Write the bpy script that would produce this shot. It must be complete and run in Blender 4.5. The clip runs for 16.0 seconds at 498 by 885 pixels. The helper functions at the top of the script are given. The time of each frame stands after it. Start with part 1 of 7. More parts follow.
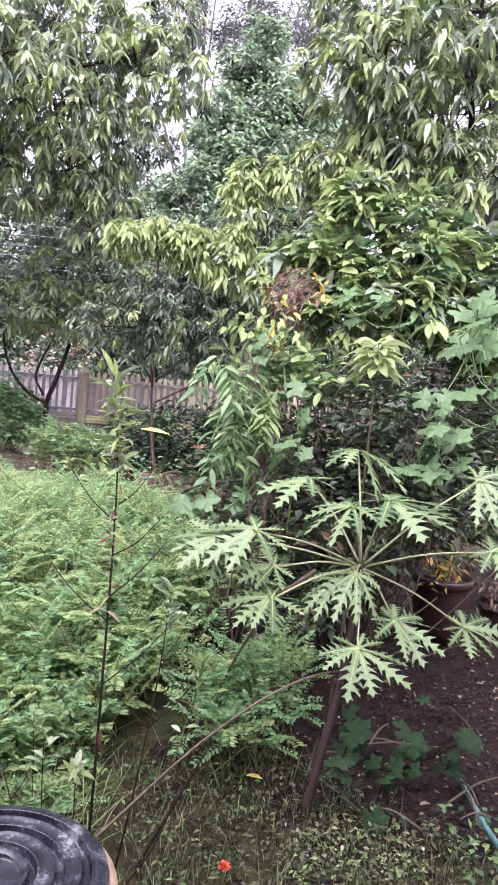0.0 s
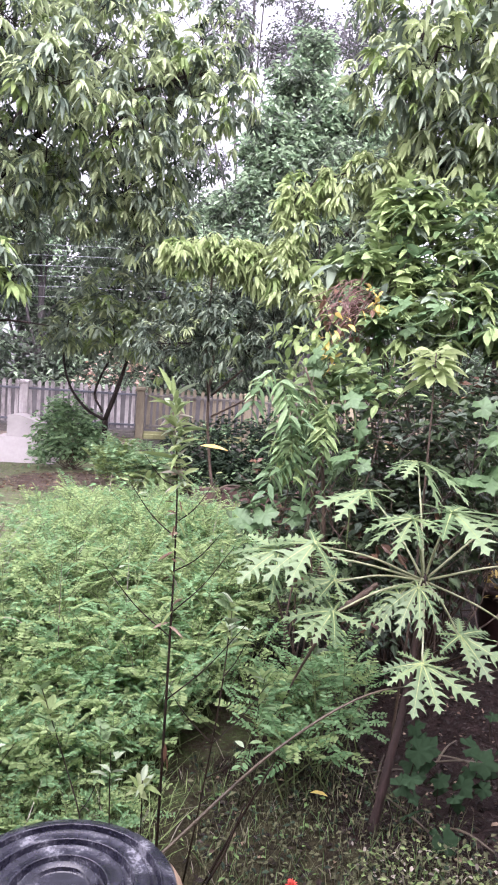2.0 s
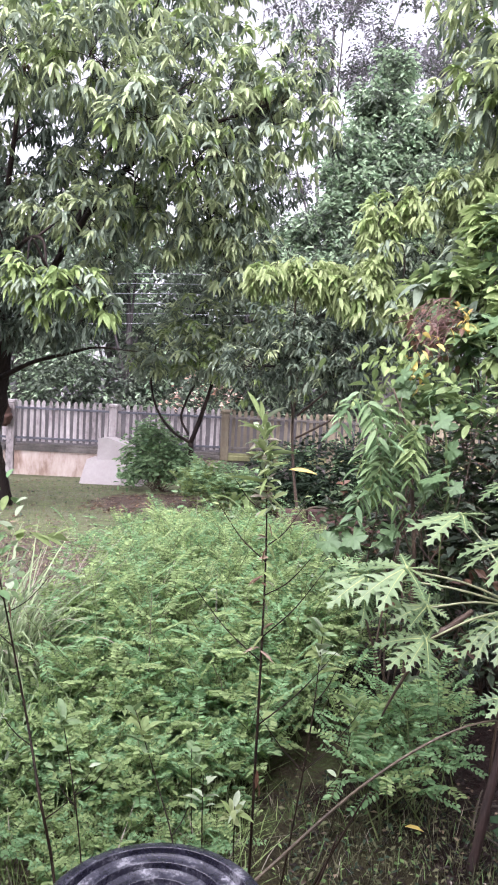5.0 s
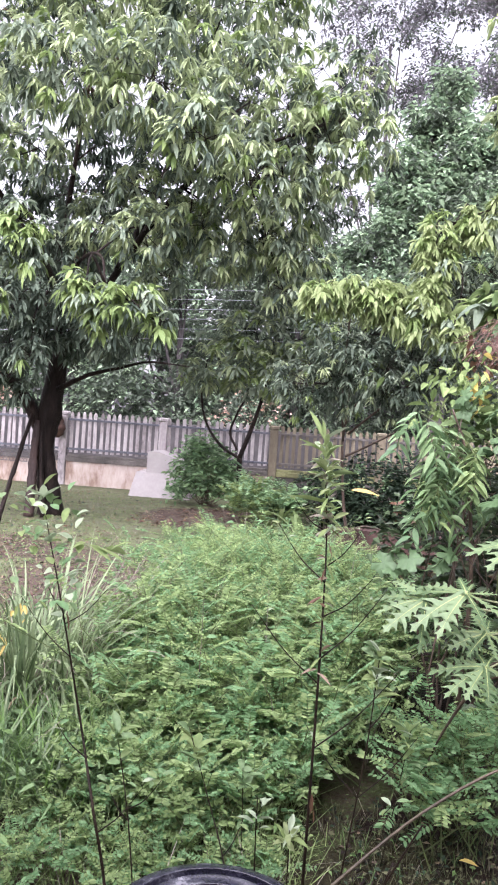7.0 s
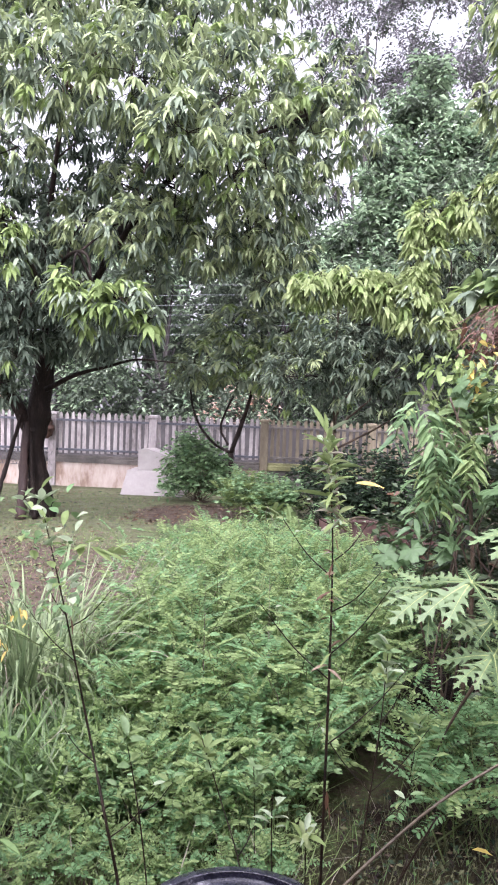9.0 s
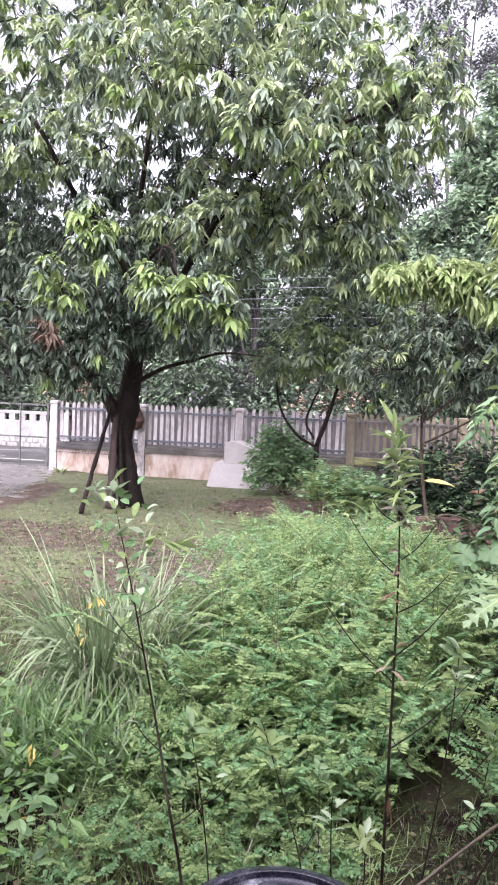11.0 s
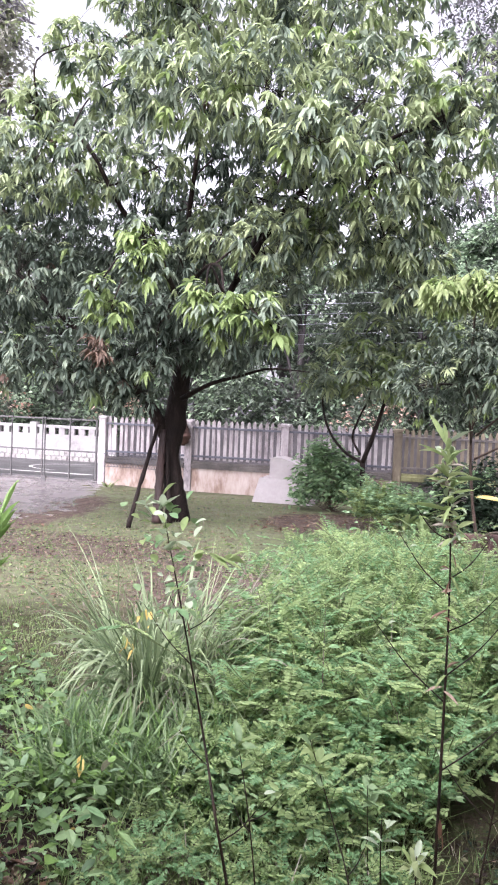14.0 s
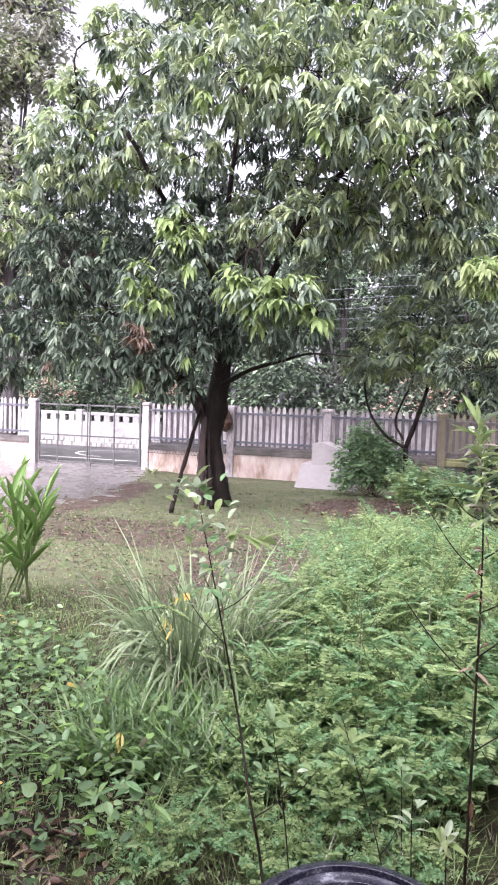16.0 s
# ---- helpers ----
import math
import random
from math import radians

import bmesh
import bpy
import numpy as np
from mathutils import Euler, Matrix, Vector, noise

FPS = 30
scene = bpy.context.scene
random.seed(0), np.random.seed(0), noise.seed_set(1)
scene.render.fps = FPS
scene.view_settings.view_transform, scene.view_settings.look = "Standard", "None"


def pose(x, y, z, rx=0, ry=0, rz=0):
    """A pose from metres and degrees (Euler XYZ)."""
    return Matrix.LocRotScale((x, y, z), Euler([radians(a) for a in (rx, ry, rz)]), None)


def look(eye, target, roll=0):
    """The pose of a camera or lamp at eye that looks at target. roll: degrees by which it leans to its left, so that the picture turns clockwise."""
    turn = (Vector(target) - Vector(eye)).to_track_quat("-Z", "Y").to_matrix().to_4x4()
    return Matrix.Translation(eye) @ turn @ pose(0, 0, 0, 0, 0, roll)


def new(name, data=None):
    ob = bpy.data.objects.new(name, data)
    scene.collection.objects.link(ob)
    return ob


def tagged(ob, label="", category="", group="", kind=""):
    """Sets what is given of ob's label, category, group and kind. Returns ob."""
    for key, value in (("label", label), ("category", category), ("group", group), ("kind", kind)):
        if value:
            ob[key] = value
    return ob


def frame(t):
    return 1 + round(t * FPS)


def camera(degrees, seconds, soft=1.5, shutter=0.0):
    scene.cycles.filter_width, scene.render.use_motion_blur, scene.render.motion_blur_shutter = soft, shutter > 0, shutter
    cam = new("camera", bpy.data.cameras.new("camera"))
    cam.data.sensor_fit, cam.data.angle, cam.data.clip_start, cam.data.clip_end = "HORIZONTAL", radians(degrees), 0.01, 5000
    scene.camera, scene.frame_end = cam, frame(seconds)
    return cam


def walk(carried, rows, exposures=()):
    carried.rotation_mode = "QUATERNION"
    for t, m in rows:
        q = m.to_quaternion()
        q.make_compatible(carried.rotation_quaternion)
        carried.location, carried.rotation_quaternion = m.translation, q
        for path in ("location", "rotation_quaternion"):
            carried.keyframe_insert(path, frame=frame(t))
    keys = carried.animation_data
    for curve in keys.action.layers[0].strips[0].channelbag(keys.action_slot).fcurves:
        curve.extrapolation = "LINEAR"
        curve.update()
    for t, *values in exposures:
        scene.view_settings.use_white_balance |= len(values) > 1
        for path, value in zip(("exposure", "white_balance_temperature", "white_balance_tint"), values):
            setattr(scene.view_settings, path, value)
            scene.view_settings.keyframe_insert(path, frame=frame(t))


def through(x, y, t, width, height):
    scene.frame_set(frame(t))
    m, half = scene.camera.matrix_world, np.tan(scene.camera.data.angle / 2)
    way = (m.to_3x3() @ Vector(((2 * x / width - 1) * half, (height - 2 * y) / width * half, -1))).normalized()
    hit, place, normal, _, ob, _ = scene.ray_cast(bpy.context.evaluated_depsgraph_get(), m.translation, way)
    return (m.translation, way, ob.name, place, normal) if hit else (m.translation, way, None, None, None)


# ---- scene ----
cam = camera(38.3, 16.0, soft=2.0)
EXPOSURES = [(0.0, 2.94, 6080, 30), (2.5, 2.92, 6080, 29), (3.5, 2.81, 6080, 27), (4.5, 2.76, 6080, 26), (7.0, 2.75, 6080, 25), (10.5, 2.72, 6080, 25), (16.0, 2.745, 6080, 27)]
PATH = [
    (0, (0.246, -0.119, 1.743), (0.628, 1.836, 1.563), 5.4),
    (0.5, (0.245, -0.118, 1.744), (0.586, 1.846, 1.574), 5.3),
    (1, (0.246, -0.116, 1.744), (0.541, 1.856, 1.583), 4.1),
    (1.5, (0.244, -0.121, 1.752), (0.513, 1.855, 1.59), 4.1),
    (2, (0.239, -0.121, 1.752), (0.465, 1.86, 1.593), 3.8),
    (2.5, (0.234, -0.122, 1.752), (0.431, 1.862, 1.6), 3.8),
    (3, (0.238, -0.117, 1.75), (0.377, 1.873, 1.611), 2.8),
    (3.5, (0.233, -0.118, 1.748), (0.337, 1.875, 1.623), 2.7),
    (4, (0.236, -0.12, 1.752), (0.324, 1.872, 1.607), 3.0),
    (4.5, (0.228, -0.121, 1.756), (0.259, 1.875, 1.625), 2.9),
    (6.8, (0.181, -0.113, 1.767), (0.069, 1.882, 1.687), 4.0),
    (7, (0.17, -0.121, 1.766), (0.031, 1.873, 1.688), 4.0),
    (7.5, (0.143, -0.1, 1.765), (0.03, 1.895, 1.687), 3.1),
    (8, (0.105, -0.088, 1.764), (0.01, 1.907, 1.667), 1.7),
    (8.2, (0.096, -0.093, 1.762), (0.024, 1.904, 1.68), 1.5),
    (10.3, (0.196, -0.069, 1.78), (-0.073, 1.909, 1.657), 2.7),
    (10.5, (0.198, -0.061, 1.778), (-0.101, 1.912, 1.654), 2.4),
    (11, (0.2, -0.056, 1.774), (-0.153, 1.909, 1.653), 2.4),
    (11.5, (0.197, -0.065, 1.777), (-0.226, 1.887, 1.682), 2.4),
    (12, (0.19, -0.059, 1.773), (-0.27, 1.885, 1.686), 2.8),
    (12.5, (0.189, -0.047, 1.77), (-0.244, 1.903, 1.659), 2.9),
    (13, (0.188, -0.049, 1.771), (-0.279, 1.892, 1.661), 2.3),
    (13.5, (0.189, -0.059, 1.771), (-0.286, 1.882, 1.68), 2.3),
    (14, (0.191, -0.07, 1.773), (-0.287, 1.87, 1.69), 2.4),
    (14.5, (0.196, -0.072, 1.768), (-0.302, 1.863, 1.678), 2.1),
    (15, (0.207, -0.069, 1.764), (-0.347, 1.849, 1.649), 1.6),
    (15.5, (0.227, -0.066, 1.759), (-0.35, 1.845, 1.637), 1.7),
    (16, (0.236, -0.069, 1.759), (-0.358, 1.836, 1.634), 1.9),
]
walk(cam, [(t, look(eye, target, roll)) for t, eye, target, roll in PATH], EXPOSURES)

# ---- light: bright overcast sky in the rain ----
world = bpy.data.worlds.new("overcast_sky")
scene.world = world
world.use_nodes = True
wn, wl = world.node_tree.nodes, world.node_tree.links
sky = wn.new("ShaderNodeTexSky")
sky.sky_type, sky.sun_disc = "NISHITA", False
sky.sun_elevation, sky.sun_rotation = radians(46), radians(195)
sky.air_density, sky.dust_density, sky.ozone_density = 1.0, 4.0, 1.0
SKY_STRENGTH, SUN_STRENGTH = 0.0703, 1.5
grey = wn.new("ShaderNodeHueSaturation")
grey.inputs["Saturation"].default_value = 0.12
wl.new(sky.outputs[0], grey.inputs["Color"])
wl.new(grey.outputs[0], wn["Background"].inputs["Color"])
wn["Background"].inputs["Strength"].default_value = SKY_STRENGTH
sun = new("sun", bpy.data.lights.new("sun", "SUN"))
sun.data.energy, sun.data.angle, sun.data.color = SUN_STRENGTH, radians(110), (1.0, 0.98, 0.95)
sun.matrix_world = look((0, 0, 20), (0.18, 0.67, 19.28))

# ---- helpers of this scene ----
rng = np.random.default_rng(11)
UP = np.array([0.0, 0.0, 1.0])


def unit(a):
    a = np.asarray(a, float)
    return a / np.maximum(np.linalg.norm(a, axis=-1, keepdims=True), 1e-9)


class Geo:
    """Collects vertices and faces of one mesh."""

    def __init__(self):
        self.v, self.f, self.n = [], [], 0

    def add(self, verts, faces, mat=0, smooth=False):
        verts = np.asarray(verts, float).reshape(-1, 3)
        self.f.append((np.asarray(faces, int) + self.n, mat, smooth))
        self.v.append(verts)
        self.n += len(verts)

    def mesh(self, name, mats):
        me = bpy.data.meshes.new(name)
        v = np.concatenate(self.v)
        idx = np.concatenate([f.ravel() for f, _, _ in self.f])
        tot = np.concatenate([np.full(len(f), f.shape[1]) for f, _, _ in self.f])
        mat = np.concatenate([np.full(len(f), m) for f, m, _ in self.f])
        smooth = np.concatenate([np.full(len(f), s) for f, _, s in self.f])
        me.vertices.add(len(v)), me.loops.add(len(idx)), me.polygons.add(len(tot))
        me.vertices.foreach_set("co", v.ravel())
        me.loops.foreach_set("vertex_index", idx)
        me.polygons.foreach_set("loop_start", np.r_[0, np.cumsum(tot)[:-1]])
        me.polygons.foreach_set("loop_total", tot)
        me.polygons.foreach_set("material_index", mat)
        me.polygons.foreach_set("use_smooth", smooth)
        for m in mats if isinstance(mats, (list, tuple)) else [mats]:
            me.materials.append(m)
        me.update(calc_edges=True)
        return me


def thing(name, at=(0, 0, 0), label="", category="", group="", kind=""):
    ob = new(name)
    ob.location = at
    ob.empty_display_size = 0.1
    return tagged(ob, label, category, group, kind)


def part(name, geo, mats, parent=None, label=""):
    """Links a Geo (in world metres) as one mesh object under its thing."""
    ob = new(name, geo.mesh(name, mats) if isinstance(geo, Geo) else geo)
    if parent is not None:
        ob.parent = parent
        place = parent.location if parent.parent is None else parent.location + parent.parent.location
        ob.location = -Vector(place)
        if not isinstance(geo, Geo):
            ob.location = (0, 0, 0)
    return tagged(ob, label)


def box(geo, lo, hi, mat=0, bevel=0.0):
    """A box with chamfered upright and top edges."""
    (x0, y0, z0), (x1, y1, z1), b = lo, hi, bevel
    if b <= 0:
        v = [(x, y, z) for z in (z0, z1) for x, y in ((x0, y0), (x1, y0), (x1, y1), (x0, y1))]
        geo.add(v, [(0, 3, 2, 1), (4, 5, 6, 7), (0, 1, 5, 4), (1, 2, 6, 5), (2, 3, 7, 6), (3, 0, 4, 7)], mat)
        return
    ring = [(x0 + b, y0), (x1 - b, y0), (x1, y0 + b), (x1, y1 - b), (x1 - b, y1), (x0 + b, y1), (x0, y1 - b), (x0, y0 + b)]
    cx, cy = (x0 + x1) / 2, (y0 + y1) / 2
    ins = [(x + math.copysign(b, cx - x), y + math.copysign(b, cy - y)) for x, y in ring]
    v = [(x, y, z0) for x, y in ring] + [(x, y, z1 - b) for x, y in ring] + [(x, y, z1) for x, y in ins]
    q = [(i, (i + 1) % 8, 8 + (i + 1) % 8, 8 + i) for i in range(8)] + [(8 + i, 8 + (i + 1) % 8, 16 + (i + 1) % 8, 16 + i) for i in range(8)]
    base = geo.n
    geo.add(v, q, mat)
    geo.f.append((np.array([[base + 16 + i for i in range(8)]]), mat, False))
    geo.f.append((np.array([[base + 7 - i for i in range(8)]]), mat, False))


def curve(pts, n=6):
    """Catmull-Rom points through pts."""
    p = np.array(pts, float)
    p = np.vstack([2 * p[0] - p[1], p, 2 * p[-1] - p[-2]])
    out = []
    for i in range(1, len(p) - 2):
        for s in np.arange(n) / n:
            a, b, c, d = p[i - 1 : i + 3]
            out.append(0.5 * (2 * b + (c - a) * s + (2 * a - 5 * b + 4 * c - d) * s**2 + (3 * b - a - 3 * c + d) * s**3))
    return np.array(out + [p[-2]])


def tube(geo, pts, radii, sides=8, mat=0, rough=0.0, n=6):
    """A tapered tube along smoothed points; radii are given per input point."""
    p = curve(pts, n) if len(pts) > 2 else np.array(pts, float)
    r = np.interp(np.linspace(0, 1, len(p)), np.linspace(0, 1, len(radii)), radii)
    t = unit(np.gradient(p, axis=0))
    ref = np.where(np.abs(t[:, 2:3]) > 0.9, [[1.0, 0, 0]], [[0, 0, 1.0]])
    a = unit(np.cross(t, ref))
    for i in range(1, len(a)):
        a[i] = unit(a[i - 1] - t[i] * (a[i - 1] @ t[i]))
    b = np.cross(t, a)
    ang = np.arange(sides) / sides * 2 * np.pi
    k = 1 + rough * rng.normal(size=(len(p), sides))
    v = p[:, None] + (r[:, None] * k)[..., None] * (np.cos(ang)[None, :, None] * a[:, None] + np.sin(ang)[None, :, None] * b[:, None])
    m = len(p)
    i, j = np.meshgrid(np.arange(m - 1), np.arange(sides), indexing="ij")
    f = np.stack([i * sides + j, i * sides + (j + 1) % sides, (i + 1) * sides + (j + 1) % sides, (i + 1) * sides + j], -1).reshape(-1, 4)
    base = geo.n
    geo.add(v, f, mat, True)
    geo.f.append((np.array([[base + (m - 1) * sides + q for q in range(sides)]]), mat, False))
    geo.f.append((np.array([[base + sides - 1 - q for q in range(sides)]]), mat, False))


def prisms(geo, a, b, ra, rb, mat=0):
    """Many thin three-sided twigs from a to b."""
    a, b = np.atleast_2d(a), np.atleast_2d(b)
    k = len(a)
    t = unit(b - a)
    s = unit(np.cross(t, np.where(np.abs(t[:, 2:3]) > 0.9, [[1.0, 0, 0]], [[0, 0, 1.0]])))
    q = np.cross(t, s)
    ring = [math.cos(o) * s + math.sin(o) * q for o in (0, 2.094, 4.189)]
    ra, rb = np.broadcast_to(ra, k)[:, None], np.broadcast_to(rb, k)[:, None]
    v = np.stack([a + ra * c for c in ring] + [b + rb * c for c in ring], 1)
    f = np.array([(0, 1, 4, 3), (1, 2, 5, 4), (2, 0, 3, 5)])
    geo.add(v, (np.arange(k)[:, None, None] * 6 + f).reshape(-1, 4), mat)


# leaf outlines: along, across, above; then faces
OVAL = (np.array([(0, 0, 0), (0.3, 0.42, 0.05), (0.76, 0.4, 0.05), (1, 0, 0), (0.76, -0.4, 0.05), (0.3, -0.42, 0.05)]), [(0, 3, 2), (0, 2, 1), (0, 4, 3), (0, 5, 4)])
DIAMOND = (np.array([(0, 0, 0), (0.45, 0.5, 0.07), (1, 0, 0), (0.45, -0.5, 0.07)]), [(0, 2, 1), (0, 3, 2)])
BLADE = (
    np.array([(0, 0, 0), (0.28, 0.42, 0.05), (0.28, 0, 0), (0.28, -0.42, 0.05), (0.65, 0.45, 0.05), (0.65, 0, 0), (0.65, -0.45, 0.05), (1, 0, 0)]),
    [(0, 2, 1), (0, 3, 2), (1, 2, 5), (1, 5, 4), (2, 3, 6), (2, 6, 5), (4, 5, 7), (5, 6, 7)],
)


def fan_leaf(rim):
    """A leaf of two halves that meet in a sunken midrib; rim gives along, half width, lift."""
    n = len(rim)
    mid = [(x, 0.0, -0.35 * w * 0.3) for x, w, _ in rim]
    v = [(x, w, u) for x, w, u in rim] + mid + [(x, -w, u) for x, w, u in rim]
    f = []
    for q in range(n - 1):
        f += [(q, n + q, n + q + 1, q + 1), (n + q, 2 * n + q, 2 * n + q + 1, n + q + 1)]
    return np.array(v), f


LANCE = fan_leaf([(0, 0.03, 0), (0.12, 0.26, 0.02), (0.3, 0.46, 0.035), (0.5, 0.5, 0.04), (0.7, 0.4, 0.03), (0.87, 0.2, 0.01), (1, 0.01, -0.03)])
MANGO = fan_leaf([(0, 0.06, 0), (0.3, 0.46, 0.04), (0.68, 0.44, 0.03), (1, 0.03, -0.04)])
OVATE = fan_leaf([(0, 0.06, 0), (0.18, 0.36, 0.03), (0.48, 0.5, 0.05), (0.78, 0.36, 0.02), (1, 0.03, -0.05)])
ROUND_HEART = fan_leaf([(-0.08, 0.14, 0.02), (-0.09, 0.26, 0.03), (0.02, 0.42, 0.045), (0.2, 0.5, 0.05), (0.42, 0.46, 0.035), (0.62, 0.34, 0.01), (0.82, 0.18, -0.02), (1, 0.01, -0.06)])


def leaves(geo, p, d, length, width, droop=0.3, form=BLADE, mat=0, roll=0.5, fold=1.0, smooth=False):
    """Many leaves at p, pointing along d, hanging by droop."""
    p = np.atleast_2d(p)
    k = len(p)
    if not k:
        return
    d = unit(np.broadcast_to(d, (k, 3)))
    length, width, droop = (np.broadcast_to(q, k)[:, None] for q in (length, width, droop))
    s = np.cross(d, UP)
    s = np.where(np.linalg.norm(s, axis=1, keepdims=True) < 1e-3, [[1.0, 0, 0]], s)
    s = unit(s)
    nrm = np.cross(s, d)
    o = rng.normal(0, roll, k)[:, None]
    s, nrm = np.cos(o) * s + np.sin(o) * nrm, np.cos(o) * nrm - np.sin(o) * s
    u, f = form
    v = p[:, None] + (length * u[:, 0])[..., None] * d[:, None] + (width * u[:, 1])[..., None] * s[:, None] + (fold * length * u[:, 2])[..., None] * nrm[:, None]
    v[..., 2] -= droop * length * u[:, 0] ** 2
    f = np.array(f)
    geo.add(v, (np.arange(k)[:, None, None] * len(u) + f).reshape(-1, f.shape[1]), mat, smooth)


def strips(geo, p, h, length, width, reach, rise, fall, segs=6, mat=0, twist=0.0):
    """Many arching grass blades: from p, going out along the level direction h."""
    k = len(p)
    h = unit(h)
    s = np.linspace(0, 1, segs + 1)
    length, reach, rise, fall, width = (np.broadcast_to(q, k)[:, None] for q in (length, reach, rise, fall, width))
    c = p[:, None] + (length * reach * s)[..., None] * h[:, None] + (length * (rise * s - fall * s**2))[..., None] * UP
    side = unit(np.cross(h, UP)[:, None] * np.ones((1, segs + 1, 1)) + twist * rng.normal(size=(k, 1, 3)))
    w = width * np.minimum(1, 0.5 + 2 * s) * (1 - s**3) * 0.5 + 0.0004
    v = np.stack([c - w[..., None] * side, c + w[..., None] * side], 2).reshape(k, -1, 3)
    f = np.array([(2 * i, 2 * i + 1, 2 * i + 3, 2 * i + 2) for i in range(segs)])
    geo.add(v, (np.arange(k)[:, None, None] * (2 * segs + 2) + f).reshape(-1, 4), mat, True)


def sphere_dirs(k):
    return unit(rng.normal(size=(k, 3)))


def clusters_in(blobs, per_area, shell=0.55):
    """Places and outward directions scattered through the outer part of ellipsoids (x, y, z, radius, height share)."""
    pts, outs, sizes = [], [], []
    for x, y, z, r, hz in blobs:
        k = max(3, int(per_area * r * r))
        d = sphere_dirs(k)
        q = (shell + (1 - shell) * rng.random(k) ** 0.7)[:, None]
        q = q * (1 + 0.16 * np.sin(5 * d[:, :1] + 3 * d[:, 1:2] * 2 + x * 7))
        pts.append(np.array([x, y, z]) + d * q * [r, r, r * hz])
        outs.append(d)
        sizes.append(np.full(k, r))
    return np.concatenate(pts), np.concatenate(outs), np.concatenate(sizes)


def whorls(geo, c, out, n, length, width, droop, mats, form=BLADE, down=0.45, spread=0.05):
    """A tuft of n leaves at each centre c; mats picks the material of each tuft."""
    k = len(c)
    mats = np.broadcast_to(mats, k)
    for m in np.unique(mats):
        i = np.repeat(np.flatnonzero(mats == m), n)
        a = rng.random(len(i)) * 2 * np.pi
        level = np.stack([np.cos(a), np.sin(a), 0 * a], 1)
        d = level + 0.4 * out[i] + np.stack([0 * a, 0 * a, rng.normal(0.15 - down, 0.28, len(i))], 1)
        lo = length * rng.uniform(0.65, 1.15, len(i))
        leaves(geo, c[i] + rng.normal(0, spread, (len(i), 3)), d, lo, width * lo / length, droop * rng.uniform(0.5, 1.4, len(i)), form, int(m))


def umbrellas(geo, c, out, n, length, width, mats, lift=-0.05, droop=0.55, form=MANGO):
    """Mango tufts: n leaves spread evenly round each twig end and hanging from it."""
    k = len(c)
    mats = np.broadcast_to(mats, k)
    size = rng.uniform(0.75, 1.2, k)
    lean = rng.normal(0, 0.3, (k, 3))
    turn = rng.random(k) * 6.28
    for m in np.unique(mats):
        sel = np.flatnonzero(mats == m)
        i, j = np.repeat(sel, n), np.tile(np.arange(n), len(sel))
        a = turn[i] + j * 2.4 + rng.normal(0, 0.2, len(i))
        d = np.stack([np.cos(a), np.sin(a), lift + rng.normal(0, 0.33, len(i))], 1) + 0.35 * out[i] + lean[i]
        lo = length * size[i] * rng.uniform(0.75, 1.15, len(i))
        leaves(geo, c[i] + rng.normal(0, 0.014, (len(i), 3)), d, lo, width * lo / length, droop * rng.uniform(0.5, 1.5, len(i)), form, int(m), 0.35, 1.0, True)


# ---- materials ----
def material(name, rough=0.6, metal=0.0, spec=0.5):
    m = bpy.data.materials.new(name)
    m.use_nodes = True
    b = m.node_tree.nodes["Principled BSDF"]
    b.inputs["Roughness"].default_value, b.inputs["Metallic"].default_value = rough, metal
    b.inputs["Specular IOR Level"].default_value = spec
    return m, m.node_tree.nodes, m.node_tree.links, b


def ramp(n, stops):
    r = n.new("ShaderNodeValToRGB")
    while len(r.color_ramp.elements) < len(stops):
        r.color_ramp.elements.new(0.5)
    for e, (pos, col) in zip(r.color_ramp.elements, stops):
        e.position, e.color = pos, (*col, 1)
    return r


def noise_tex(n, l, scale, detail=4.0, rough=0.55, vec=None):
    t = n.new("ShaderNodeTexNoise")
    t.inputs["Scale"].default_value, t.inputs["Detail"].default_value, t.inputs["Roughness"].default_value = scale, detail, rough
    if vec is None:
        vec = n.new("ShaderNodeNewGeometry").outputs["Position"]
    l.new(vec, t.inputs["Vector"])
    return t


